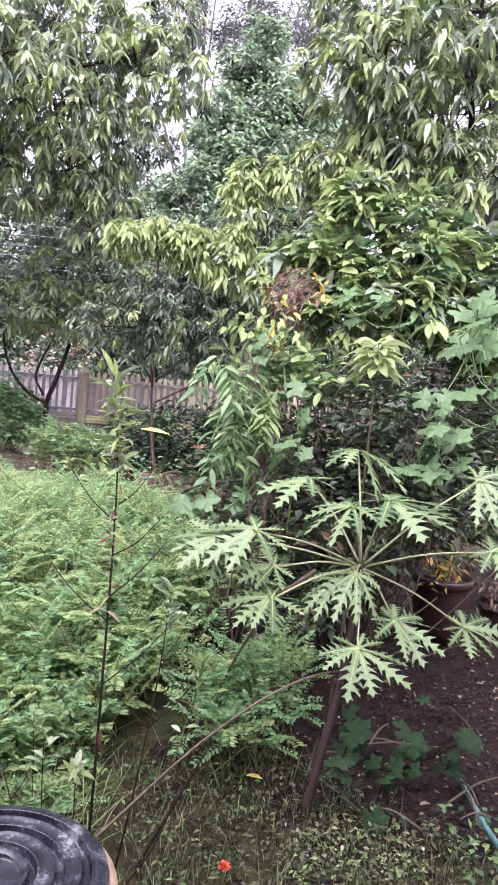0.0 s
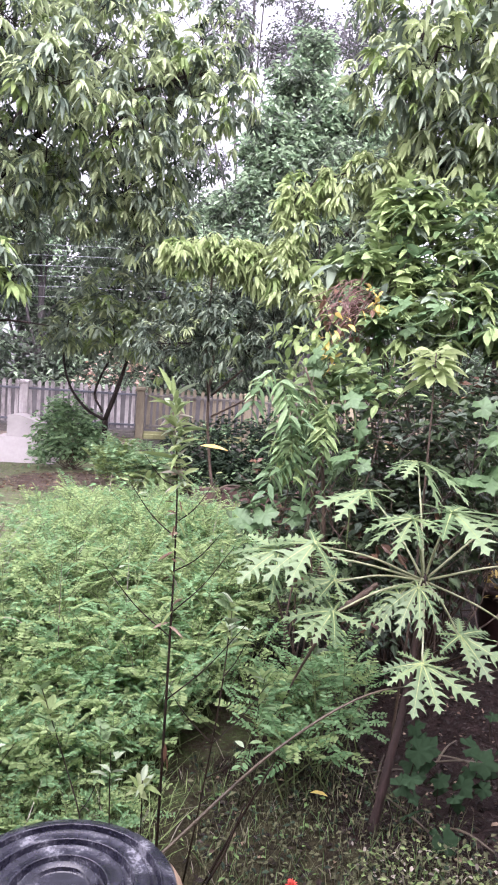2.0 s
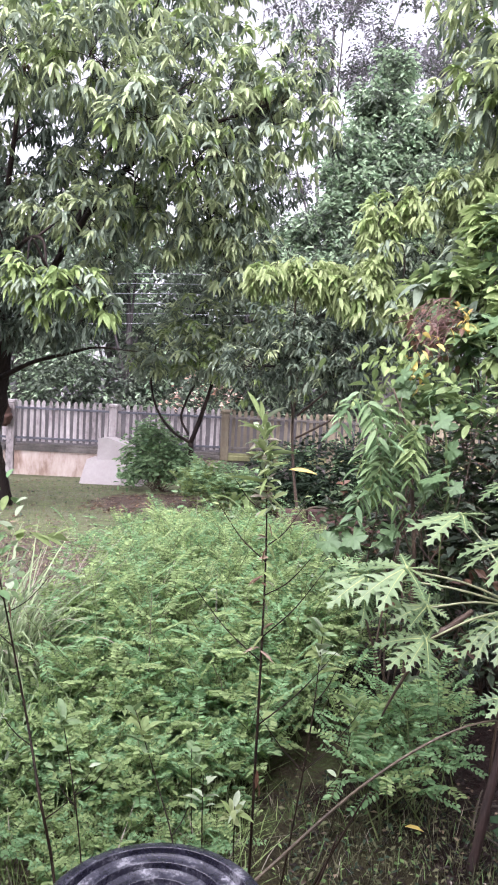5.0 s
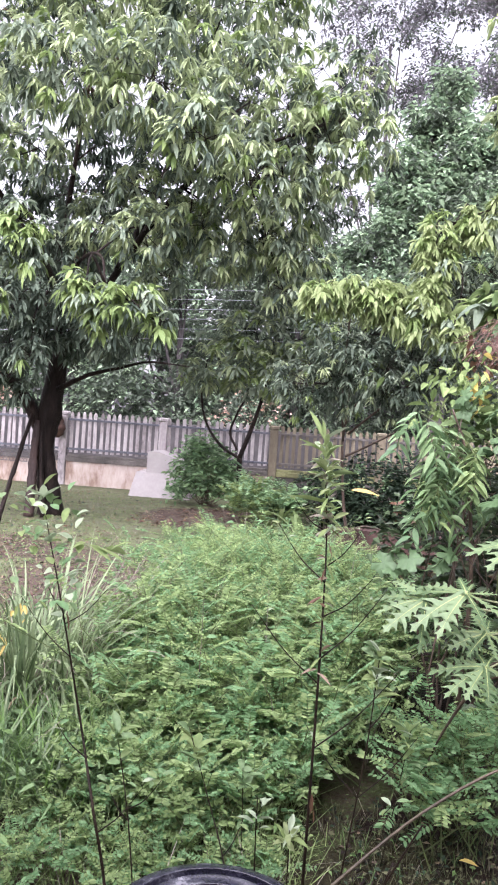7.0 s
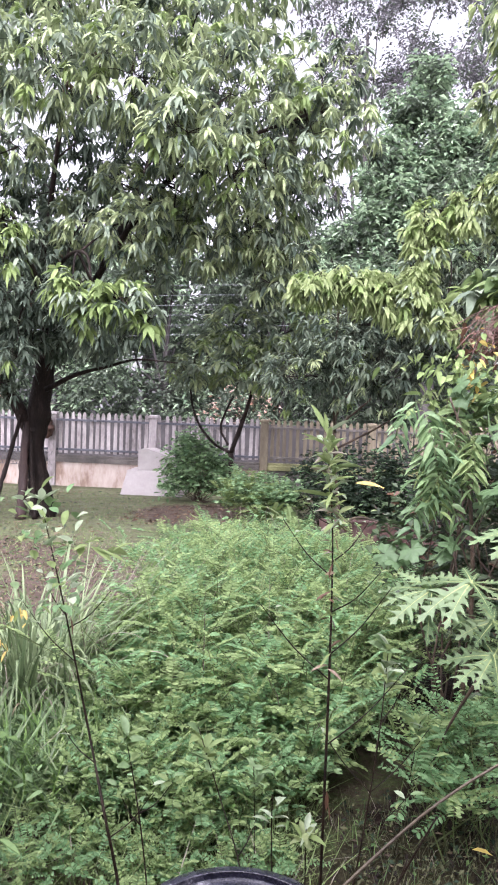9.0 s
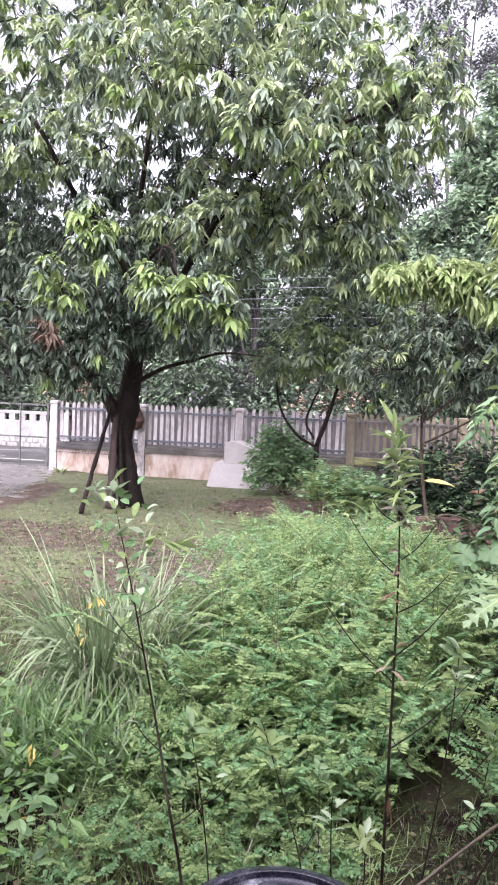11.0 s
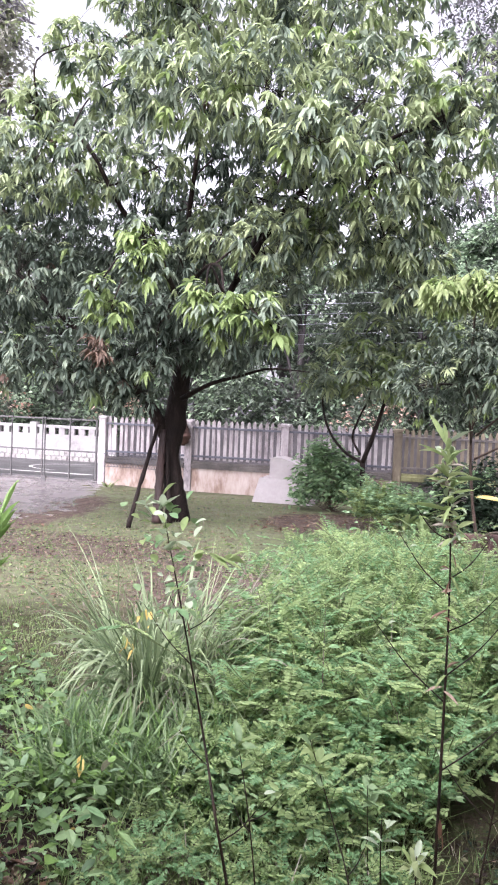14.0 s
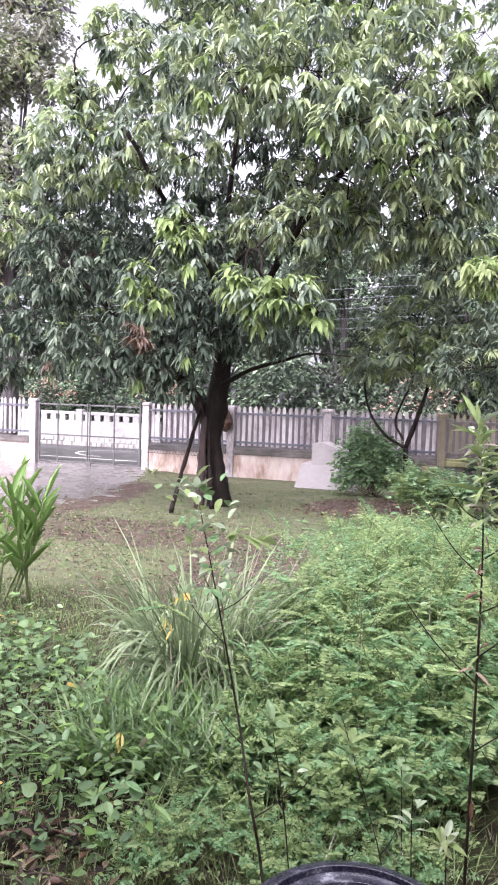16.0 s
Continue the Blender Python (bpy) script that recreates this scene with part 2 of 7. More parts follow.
def surface(name, stops, scale=3.0, fine=40.0, rough=0.7, bump=0.3, metal=0.0, stretch=(1, 1, 1), spec=0.5, rough_to=None):
    """Two scales of noise over a colour ramp, with bump from the fine one."""
    m, n, l, b = material(name, rough, metal, spec)
    pos = n.new("ShaderNodeNewGeometry").outputs["Position"]
    mp = n.new("ShaderNodeMapping")
    mp.inputs["Scale"].default_value = stretch
    l.new(pos, mp.inputs["Vector"])
    a, c = noise_tex(n, l, scale, 5, 0.6, mp.outputs[0]), noise_tex(n, l, fine, 4, 0.6, mp.outputs[0])
    mix = n.new("ShaderNodeMath")
    mix.operation = "MULTIPLY_ADD"
    l.new(c.outputs["Fac"], mix.inputs[0])
    mix.inputs[1].default_value = 0.45
    half = n.new("ShaderNodeMath")
    half.operation = "MULTIPLY_ADD"
    l.new(a.outputs["Fac"], half.inputs[0])
    half.inputs[1].default_value, half.inputs[2].default_value = 0.9, -0.17
    l.new(half.outputs[0], mix.inputs[2])
    r = ramp(n, stops)
    l.new(mix.outputs[0], r.inputs["Fac"])
    l.new(r.outputs["Color"], b.inputs["Base Color"])
    if rough_to is not None:
        rr = n.new("ShaderNodeMapRange")
        rr.inputs["From Min"].default_value, rr.inputs["From Max"].default_value = 0.35, 0.65
        rr.inputs["To Min"].default_value, rr.inputs["To Max"].default_value = rough, rough_to
        l.new(a.outputs["Fac"], rr.inputs["Value"])
        l.new(rr.outputs[0], b.inputs["Roughness"])
    if bump:
        bp = n.new("ShaderNodeBump")
        bp.inputs["Strength"].default_value, bp.inputs["Distance"].default_value = bump, 0.02
        l.new(c.outputs["Fac"], bp.inputs["Height"])
        l.new(bp.outputs[0], b.inputs["Normal"])
    return m


def leaf_mat(name, dark, light, rough=0.38, through=0.25, spec=0.5):
    """Wet leaf: colour varies from leaf to leaf, some light passes through."""
    m, n, l, b = material(name, rough, 0.0, spec)
    dark, light = ((tuple(0.88 * k + 0.12 * (0.3 * q[0] + 0.55 * q[1] + 0.15 * q[2]) for k in q)) for q in (dark, light))
    g = n.new("ShaderNodeNewGeometry")
    r = ramp(n, [(0.0, dark), (0.75, light), (1.0, tuple(min(1, c * 1.1) for c in light))])
    l.new(g.outputs["Random Per Island"], r.inputs["Fac"])
    t = noise_tex(n, l, 55, 2, 0.5)
    v = n.new("ShaderNodeHueSaturation")
    mr = n.new("ShaderNodeMapRange")
    mr.inputs["To Min"].default_value, mr.inputs["To Max"].default_value = 0.75, 1.25
    l.new(t.outputs["Fac"], mr.inputs["Value"])
    l.new(mr.outputs[0], v.inputs["Value"])
    l.new(r.outputs["Color"], v.inputs["Color"])
    l.new(v.outputs[0], b.inputs["Base Color"])
    tr, mx = n.new("ShaderNodeBsdfTranslucent"), n.new("ShaderNodeMixShader")
    l.new(v.outputs[0], tr.inputs["Color"])
    mx.inputs["Fac"].default_value = through
    l.new(b.outputs[0], mx.inputs[1]), l.new(tr.outputs[0], mx.inputs[2])
    l.new(mx.outputs[0], n["Material Output"].inputs["Surface"])
    return m


M = {}


def ground_material():
    """Wet soil with moss; lawn, bare earth and mulch take over inside soft-edged zones. The dark mulch colour also
    holds shade under plants.
    """
    m, n, l, b = material("wet_garden_ground", 0.75, 0.0, 0.12)
    pos = n.new("ShaderNodeNewGeometry").outputs["Position"]
    big, mid, fine = noise_tex(n, l, 1.1, 5, 0.6, pos), noise_tex(n, l, 7, 5, 0.6, pos), noise_tex(n, l, 60, 4, 0.65, pos)
    both = n.new("ShaderNodeMath")
    both.operation = "MULTIPLY_ADD"
    l.new(fine.outputs["Fac"], both.inputs[0])
    both.inputs[1].default_value = 0.6
    half = n.new("ShaderNodeMath")
    half.operation = "MULTIPLY_ADD"
    l.new(mid.outputs["Fac"], half.inputs[0])
    half.inputs[1].default_value, half.inputs[2].default_value = 0.8, -0.2
    l.new(half.outputs[0], both.inputs[2])
    kinds = {
        "soil": [(0.3, (0.024, 0.018, 0.013)), (0.45, (0.055, 0.042, 0.029)), (0.58, (0.05, 0.06, 0.025)), (0.75, (0.095, 0.115, 0.048))],
        "lawn": [(0.3, (0.08, 0.07, 0.048)), (0.45, (0.13, 0.127, 0.08)), (0.58, (0.135, 0.165, 0.08)), (0.75, (0.22, 0.24, 0.13))],
        "mud": [(0.3, (0.045, 0.032, 0.027)), (0.5, (0.105, 0.076, 0.063)), (0.75, (0.18, 0.135, 0.11))],
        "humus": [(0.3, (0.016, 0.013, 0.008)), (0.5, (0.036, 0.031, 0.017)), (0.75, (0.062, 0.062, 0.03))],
        # dark mulch, lowered further: shade under shrubs and vine is in this colour
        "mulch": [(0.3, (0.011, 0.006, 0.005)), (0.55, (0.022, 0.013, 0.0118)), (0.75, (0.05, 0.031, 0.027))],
    }
    cols = {}
    for k, stops in kinds.items():
        r = ramp(n, stops)
        l.new(both.outputs[0], r.inputs["Fac"])
        cols[k] = r.outputs["Color"]
    now = cols["soil"]
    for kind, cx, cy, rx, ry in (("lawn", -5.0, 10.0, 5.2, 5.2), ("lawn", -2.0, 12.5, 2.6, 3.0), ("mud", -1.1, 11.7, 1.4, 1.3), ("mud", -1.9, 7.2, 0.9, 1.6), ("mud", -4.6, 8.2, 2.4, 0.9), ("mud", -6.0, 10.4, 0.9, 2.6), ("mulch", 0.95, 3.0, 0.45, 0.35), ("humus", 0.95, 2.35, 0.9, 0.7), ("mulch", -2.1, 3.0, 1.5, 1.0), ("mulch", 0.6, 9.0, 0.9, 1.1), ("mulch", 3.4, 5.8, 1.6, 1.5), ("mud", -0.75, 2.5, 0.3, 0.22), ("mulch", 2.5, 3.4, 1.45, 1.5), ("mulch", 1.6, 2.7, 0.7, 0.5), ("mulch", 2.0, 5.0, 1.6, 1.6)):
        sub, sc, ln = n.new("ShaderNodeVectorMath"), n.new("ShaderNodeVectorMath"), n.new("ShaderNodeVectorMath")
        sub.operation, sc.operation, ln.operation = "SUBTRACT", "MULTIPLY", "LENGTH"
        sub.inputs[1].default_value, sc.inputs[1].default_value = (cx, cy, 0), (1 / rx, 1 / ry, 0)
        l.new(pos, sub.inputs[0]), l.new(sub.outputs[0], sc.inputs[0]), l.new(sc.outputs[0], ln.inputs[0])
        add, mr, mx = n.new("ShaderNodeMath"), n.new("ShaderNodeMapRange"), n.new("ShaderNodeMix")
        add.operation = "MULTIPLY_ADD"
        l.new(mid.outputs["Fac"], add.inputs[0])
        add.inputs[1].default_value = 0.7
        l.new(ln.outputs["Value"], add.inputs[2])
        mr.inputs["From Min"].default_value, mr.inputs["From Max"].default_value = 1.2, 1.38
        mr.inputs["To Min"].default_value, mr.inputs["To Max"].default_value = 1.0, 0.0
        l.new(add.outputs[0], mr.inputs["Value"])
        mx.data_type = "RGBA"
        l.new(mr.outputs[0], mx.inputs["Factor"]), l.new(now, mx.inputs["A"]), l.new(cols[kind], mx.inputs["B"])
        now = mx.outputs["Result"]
    l.new(now, b.inputs["Base Color"])
    rr = n.new("ShaderNodeMapRange")
    rr.inputs["From Min"].default_value, rr.inputs["From Max"].default_value = 0.35, 0.65
    rr.inputs["To Min"].default_value, rr.inputs["To Max"].default_value = 0.85, 0.45
    l.new(big.outputs["Fac"], rr.inputs["Value"]), l.new(rr.outputs[0], b.inputs["Roughness"])
    bp = n.new("ShaderNodeBump")
    bp.inputs["Strength"].default_value, bp.inputs["Distance"].default_value = 0.9, 0.03
    l.new(both.outputs[0], bp.inputs["Height"]), l.new(bp.outputs[0], b.inputs["Normal"])
    return m


M["ground"] = ground_material()
M["concrete_wet"] = surface("wet_concrete", [(0.25, (0.08, 0.068, 0.066)), (0.5, (0.165, 0.145, 0.142)), (0.75, (0.26, 0.232, 0.228))], 0.8, 35, 0.08, 0.12, rough_to=0.38)
M["asphalt"] = surface("wet_asphalt", [(0.3, (0.035, 0.035, 0.035)), (0.7, (0.075, 0.072, 0.07))], 0.7, 60, 0.35, 0.2, rough_to=0.6)
M["road_paint"] = surface("worn_road_paint", [(0.3, (0.4, 0.39, 0.37)), (0.7, (0.75, 0.74, 0.7))], 4, 50, 0.5, 0.1)
M["plaster"] = surface("stained_pale_plaster", [(0.24, (0.1, 0.068, 0.052)), (0.4, (0.27, 0.19, 0.15)), (0.52, (0.43, 0.345, 0.3)), (0.75, (0.55, 0.49, 0.455))], 1.6, 9, 0.75, 0.2, stretch=(1.4, 1, 0.5))
M["picket"] = surface("weathered_pale_pickets", [(0.24, (0.1, 0.085, 0.086)), (0.46, (0.33, 0.295, 0.298)), (0.74, (0.58, 0.54, 0.54))], 3.5, 26, 0.75, 0.25, stretch=(1, 1, 0.35))
M["mossy"] = surface("mossy_yellowed_pickets", [(0.2, (0.07, 0.054, 0.036)), (0.5, (0.16, 0.132, 0.09)), (0.75, (0.27, 0.235, 0.155))], 3.5, 26, 0.75, 0.25, stretch=(1, 1, 0.35))
M["coping"] = surface("grimy_concrete_ledge", [(0.25, (0.03, 0.027, 0.024)), (0.5, (0.085, 0.075, 0.068)), (0.8, (0.2, 0.18, 0.165))], 3, 30, 0.8, 0.3)
M["moss_ledge"] = surface("mossy_ledge", [(0.25, (0.06, 0.06, 0.025)), (0.5, (0.15, 0.15, 0.065)), (0.8, (0.27, 0.27, 0.13))], 3, 30, 0.8, 0.3)
M["rail"] = surface("grey_blue_rail_paint", [(0.3, (0.04, 0.042, 0.055)), (0.7, (0.10, 0.105, 0.13))], 5, 40, 0.55, 0.15)
M["white_wall"] = surface("whitewashed_wall", [(0.22, (0.16, 0.15, 0.14)), (0.42, (0.33, 0.315, 0.305)), (0.75, (0.5, 0.485, 0.475))], 1.2, 10, 0.7, 0.2)
M["white_block"] = surface("white_painted_concrete", [(0.2, (0.27, 0.24, 0.235)), (0.5, (0.38, 0.345, 0.34)), (0.8, (0.45, 0.42, 0.415))], 1.6, 18, 0.6, 0.15)
M["stone_footing"] = surface("rough_grey_stone", [(0.25, (0.18, 0.17, 0.16)), (0.5, (0.42, 0.4, 0.38)), (0.75, (0.66, 0.64, 0.6))], 5, 18, 0.8, 0.6)
M["gate_metal"] = surface("dark_gate_metal", [(0.3, (0.05, 0.05, 0.05)), (0.7, (0.13, 0.125, 0.12))], 8, 60, 0.45, 0.1, metal=0.3)
M["bark"] = surface("wet_dark_bark", [(0.25, (0.005, 0.0035, 0.003)), (0.5, (0.014, 0.0095, 0.008)), (0.8, (0.045, 0.031, 0.026))], 6, 45, 0.55, 1.0, stretch=(1, 1, 0.3), spec=0.12)
M["twig"] = surface("brown_twig", [(0.3, (0.035, 0.024, 0.018)), (0.7, (0.10, 0.065, 0.045))], 10, 60, 0.6, 0.4)
M["prop"] = surface("old_grey_brown_wood", [(0.3, (0.008, 0.0045, 0.004)), (0.5, (0.028, 0.014, 0.012)), (0.72, (0.06, 0.033, 0.028))], 5, 50, 0.7, 0.5, stretch=(1, 1, 0.2))
M["far_bark"] = surface("grey_bark", [(0.3, (0.02, 0.017, 0.018)), (0.7, (0.065, 0.056, 0.056))], 2, 20, 0.8, 0.5)
M["stem_dark"] = surface("purple_brown_stem", [(0.3, (0.007, 0.005, 0.0035)), (0.7, (0.026, 0.016, 0.01))], 12, 60, 0.6, 0.3, spec=0.15)
M["stem_green"] = surface("green_stem", [(0.3, (0.06, 0.085, 0.03)), (0.7, (0.15, 0.19, 0.07))], 10, 50, 0.55, 0.1)
M["petiole"] = surface("pale_leaf_stalk", [(0.3, (0.16, 0.19, 0.09)), (0.7, (0.32, 0.33, 0.2))], 10, 50, 0.4, 0.1)
M["cane"] = surface("dry_cane", [(0.3, (0.035, 0.026, 0.017)), (0.7, (0.11, 0.086, 0.056))], 8, 50, 0.55, 0.3)
# blue sky sheen and wet glints are put into the colour, with pale scuffs
M["black_plastic"] = surface("wet_black_plastic", [(0.35, (0.012, 0.012, 0.02)), (0.55, (0.026, 0.025, 0.042)), (0.6, (0.07, 0.07, 0.09)), (0.66, (0.24, 0.24, 0.27))], 14, 160, 0.14, 0.06, rough_to=0.4, spec=0.8)
M["jar_clay"] = surface("tan_clay_jar", [(0.3, (0.32, 0.22, 0.15)), (0.7, (0.52, 0.38, 0.27))], 4, 40, 0.6, 0.2)
M["terracotta"] = surface("wet_terracotta", [(0.3, (0.013, 0.006, 0.006)), (0.7, (0.036, 0.016, 0.014))], 4, 40, 0.4, 0.2)
M["hose"] = surface("blue_green_hose", [(0.3, (0.05, 0.13, 0.13)), (0.7, (0.12, 0.24, 0.24))], 8, 50, 0.4, 0.05)
M["mulch"] = surface("dark_mulch", [(0.3, (0.02, 0.012, 0.012)), (0.55, (0.06, 0.035, 0.035)), (0.8, (0.13, 0.085, 0.08))], 6, 45, 0.55, 1.0)
# wet chips taken near black, ground shade included in the colour
M["chips"] = leaf_mat("wet_dead_leaf_chips", (0.006, 0.004, 0.0035), (0.03, 0.02, 0.017), 0.55, 0.0, 0.18)
M["bank"] = surface("red_brown_clay_wall", [(0.3, (0.04, 0.018, 0.016)), (0.7, (0.13, 0.07, 0.06))], 4, 30, 0.6, 0.5)
# darkness seen between the pickets is put into this wall colour
M["far_wall"] = surface("dark_backing_wall", [(0.3, (0.012, 0.011, 0.012)), (0.5, (0.035, 0.031, 0.032)), (0.68, (0.06, 0.054, 0.055)), (0.85, (0.16, 0.15, 0.15))], 1.6, 9, 0.8, 0.3)
M["cable"] = surface("grey_cable", [(0.3, (0.14, 0.15, 0.16)), (0.7, (0.22, 0.23, 0.25))], 4, 30, 0.5, 0.0)
M["dry_vine"] = surface("dry_red_brown_vine", [(0.3, (0.06, 0.026, 0.022)), (0.7, (0.17, 0.09, 0.075))], 10, 60, 0.6, 0.2)
M["sacking"] = surface("rusty_brown_sacking", [(0.3, (0.035, 0.017, 0.013)), (0.7, (0.1, 0.052, 0.036))], 8, 60, 0.85, 0.5)
# mango_old: old leaf plus crown shade; mid and olive carry sky haze
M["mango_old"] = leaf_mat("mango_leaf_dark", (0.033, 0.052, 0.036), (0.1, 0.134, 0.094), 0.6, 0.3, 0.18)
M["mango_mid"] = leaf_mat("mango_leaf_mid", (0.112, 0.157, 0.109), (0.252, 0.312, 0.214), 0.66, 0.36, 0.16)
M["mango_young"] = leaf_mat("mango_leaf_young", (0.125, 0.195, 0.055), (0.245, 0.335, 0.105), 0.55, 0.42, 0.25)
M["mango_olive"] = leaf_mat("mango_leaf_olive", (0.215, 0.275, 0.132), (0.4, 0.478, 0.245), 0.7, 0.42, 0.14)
M["mango_tip"] = leaf_mat("mango_leaf_tip", (0.22, 0.285, 0.1), (0.37, 0.45, 0.2), 0.6, 0.55, 0.22)
M["mango_rust"] = leaf_mat("mango_leaf_dry", (0.07, 0.042, 0.027), (0.15, 0.095, 0.06), 0.6, 0.2)
M["far_dark"] = leaf_mat("far_leaf_dark", (0.065, 0.088, 0.065), (0.13, 0.165, 0.115), 0.8, 0.3, 0.15)
M["far_green"] = leaf_mat("far_leaf_green", (0.125, 0.215, 0.12), (0.37, 0.5, 0.31), 0.55, 0.42, 0.3)
# pale leaf colour stands for rain haze over the far roadside tree
M["far_hazy"] = leaf_mat("far_leaf_hazy", (0.24, 0.25, 0.2), (0.46, 0.46, 0.38), 0.7, 0.5, 0.15)
M["far_grey"] = leaf_mat("far_leaf_grey", (0.09, 0.088, 0.10), (0.2, 0.19, 0.205), 0.6, 0.3, 0.3)
M["blossom"] = leaf_mat("orange_pink_blossom", (0.45, 0.22, 0.14), (0.7, 0.5, 0.42), 0.6, 0.3)
M["bush"] = leaf_mat("bush_leaf", (0.1, 0.2, 0.09), (0.28, 0.44, 0.21), 0.45, 0.45, 0.4)
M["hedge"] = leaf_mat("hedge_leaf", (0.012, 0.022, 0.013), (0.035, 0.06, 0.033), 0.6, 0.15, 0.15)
M["herb"] = leaf_mat("herb_leaflet", (0.168, 0.262, 0.094), (0.325, 0.44, 0.172), 0.65, 0.55, 0.15)
M["herb_blue"] = leaf_mat("herb_leaflet_bluish", (0.12, 0.248, 0.102), (0.242, 0.42, 0.19), 0.65, 0.55, 0.15)
M["grass"] = leaf_mat("grass_blade", (0.075, 0.115, 0.035), (0.2, 0.27, 0.09), 0.6, 0.2, 0.2)
M["dry_grass"] = leaf_mat("dry_grass_blade", (0.13, 0.11, 0.085), (0.33, 0.29, 0.23), 0.6, 0.25)
M["dull_weed"] = leaf_mat("dull_olive_weed", (0.05, 0.055, 0.026), (0.13, 0.135, 0.068), 0.7, 0.25, 0.15)
M["weed"] = leaf_mat("weed_leaf", (0.045, 0.095, 0.027), (0.14, 0.24, 0.07), 0.5, 0.25, 0.25)
M["vine"] = leaf_mat("ground_vine_leaf", (0.06, 0.125, 0.045), (0.18, 0.285, 0.115), 0.5, 0.28, 0.35)
M["lemon"] = leaf_mat("lemongrass_blade", (0.075, 0.13, 0.05), (0.29, 0.375, 0.19), 0.45, 0.35, 0.4)
M["ginger"] = leaf_mat("ginger_leaf", (0.07, 0.15, 0.03), (0.18, 0.32, 0.065), 0.42, 0.3, 0.3)
M["papaya"] = leaf_mat("papaya_leaf", (0.105, 0.182, 0.075), (0.22, 0.325, 0.15), 0.42, 0.4, 0.45)
M["papaya_vein"] = leaf_mat("papaya_vein", (0.26, 0.33, 0.11), (0.4, 0.46, 0.18), 0.5, 0.2, 0.3)
M["squash"] = leaf_mat("lobed_vine_leaf", (0.04, 0.09, 0.035), (0.1, 0.18, 0.07), 0.5, 0.28, 0.35)
# lobed leaf again, with the shade under papaya and shrubs in its colour
M["squash_shaded"] = leaf_mat("shaded_low_leaf", (0.01, 0.026, 0.012), (0.026, 0.056, 0.024), 0.75, 0.15, 0.08)
M["shrub"] = leaf_mat("shrub_leaf", (0.075, 0.138, 0.048), (0.225, 0.315, 0.115), 0.6, 0.32, 0.22)
M["lime"] = leaf_mat("lime_leaf", (0.14, 0.215, 0.065), (0.275, 0.365, 0.13), 0.62, 0.4, 0.18)
# near-black leaf: the shade inside the shrubs is put into its colour
M["shade_leaf"] = leaf_mat("inner_shade_leaf", (0.015, 0.03, 0.014), (0.05, 0.085, 0.03), 0.42, 0.2)
M["yellow"] = leaf_mat("yellow_leaf", (0.4, 0.29, 0.05), (0.62, 0.46, 0.1), 0.45, 0.3)
M["red_leaf"] = leaf_mat("red_brown_leaf", (0.06, 0.027, 0.016), (0.15, 0.075, 0.04), 0.5, 0.2)
M["pale_leaf"] = leaf_mat("pale_leaf", (0.17, 0.25, 0.13), (0.36, 0.44, 0.28), 0.45, 0.3)
M["flower"] = leaf_mat("coral_red_petal", (0.65, 0.06, 0.04), (0.85, 0.16, 0.10), 0.5, 0.3)
M["litter"] = leaf_mat("fallen_leaf", (0.07, 0.045, 0.03), (0.25, 0.175, 0.11), 0.55, 0.1)

# ---- ground, drive and road ----
def spaced(lo, hi, near, n):
    s = np.linspace(np.arcsinh((lo - near) / 2.0), np.arcsinh((hi - near) / 2.0), n)
    return near + 2.0 * np.sinh(s)


def ground_z(x, y):
    z = 0.02 * np.sin(x * 1.7 + 0.6) * np.cos(y * 1.3) + 0.012 * np.sin(x * 4.1 + y * 3.3)
    paved = np.clip((-x - 3.6) / 1.5, 0, 1) * np.clip((y - 6.6) / 1.2, 0, 1)
    return z * np.clip((14.5 - y) / 4, 0, 1) * np.clip((14 - np.abs(x)) / 4, 0, 1) * (1 - paved) - 0.012


gx, gy = spaced(-600, 600, 0, 150), spaced(-300, 1500, 5, 170)
X, Y = np.meshgrid(gx, gy, indexing="ij")
g = Geo()
i, j = np.meshgrid(np.arange(149), np.arange(169), indexing="ij")
quads = np.stack([i * 170 + j, (i + 1) * 170 + j, (i + 1) * 170 + j + 1, i * 170 + j + 1], -1).reshape(-1, 4)
g.add(np.stack([X, Y, ground_z(X, Y)], -1), quads, 0, True)
ground = tagged(part("ground", g, M["ground"]), "wet garden soil with moss and weeds", "ground", kind="structure")


g = Geo()
edge = [(-30, 8.4), (-9, 8.5), (-6.6, 8.9), (-5.75, 9.8), (-5.5, 10.7), (-5.75, 11.7), (-6.1, 12.8), (-6.5, 14.0), (-6.9, 15.5)]
p = curve(edge, 6) + rng.normal(0, 0.05, (49, 2))
k = len(p)
v = [(x, y, 0.007) for x, y in p] + [(-30, 15.5, 0.007)] + [(x, y, -0.04) for x, y in p]
g.add(v, [(k, q, q + 1) for q in range(k - 1)])
g.f.append((np.array([(q, q + k + 1, q + k + 2, q + 1) for q in range(k - 1)]), 0, False))
tagged(part("driveway", g, M["concrete_wet"]), "wet grey concrete driveway leading to the gate", "driveway", kind="structure")
# silt and moss lapping over the edge of the concrete
g = Geo()
a = np.arange(13) * 2 * np.pi / 13
for q in range(240):
    x, y = p[rng.integers(12, k - 3)] + rng.normal(0, 1, 2) * [0.22, 0.3] + [0.1, -0.05]
    w = rng.uniform(0.06, 0.34) * rng.uniform(0.6, 1.25, 13)
    rim = np.stack([x + w * np.cos(a) * 1.5, y + w * np.sin(a), np.full(13, -0.018)], 1)
    g.add(np.concatenate([rim, [(x, y, rng.uniform(0.012, 0.024))]]), [(r, (r + 1) % 13, 13) for r in range(13)], 0, True)
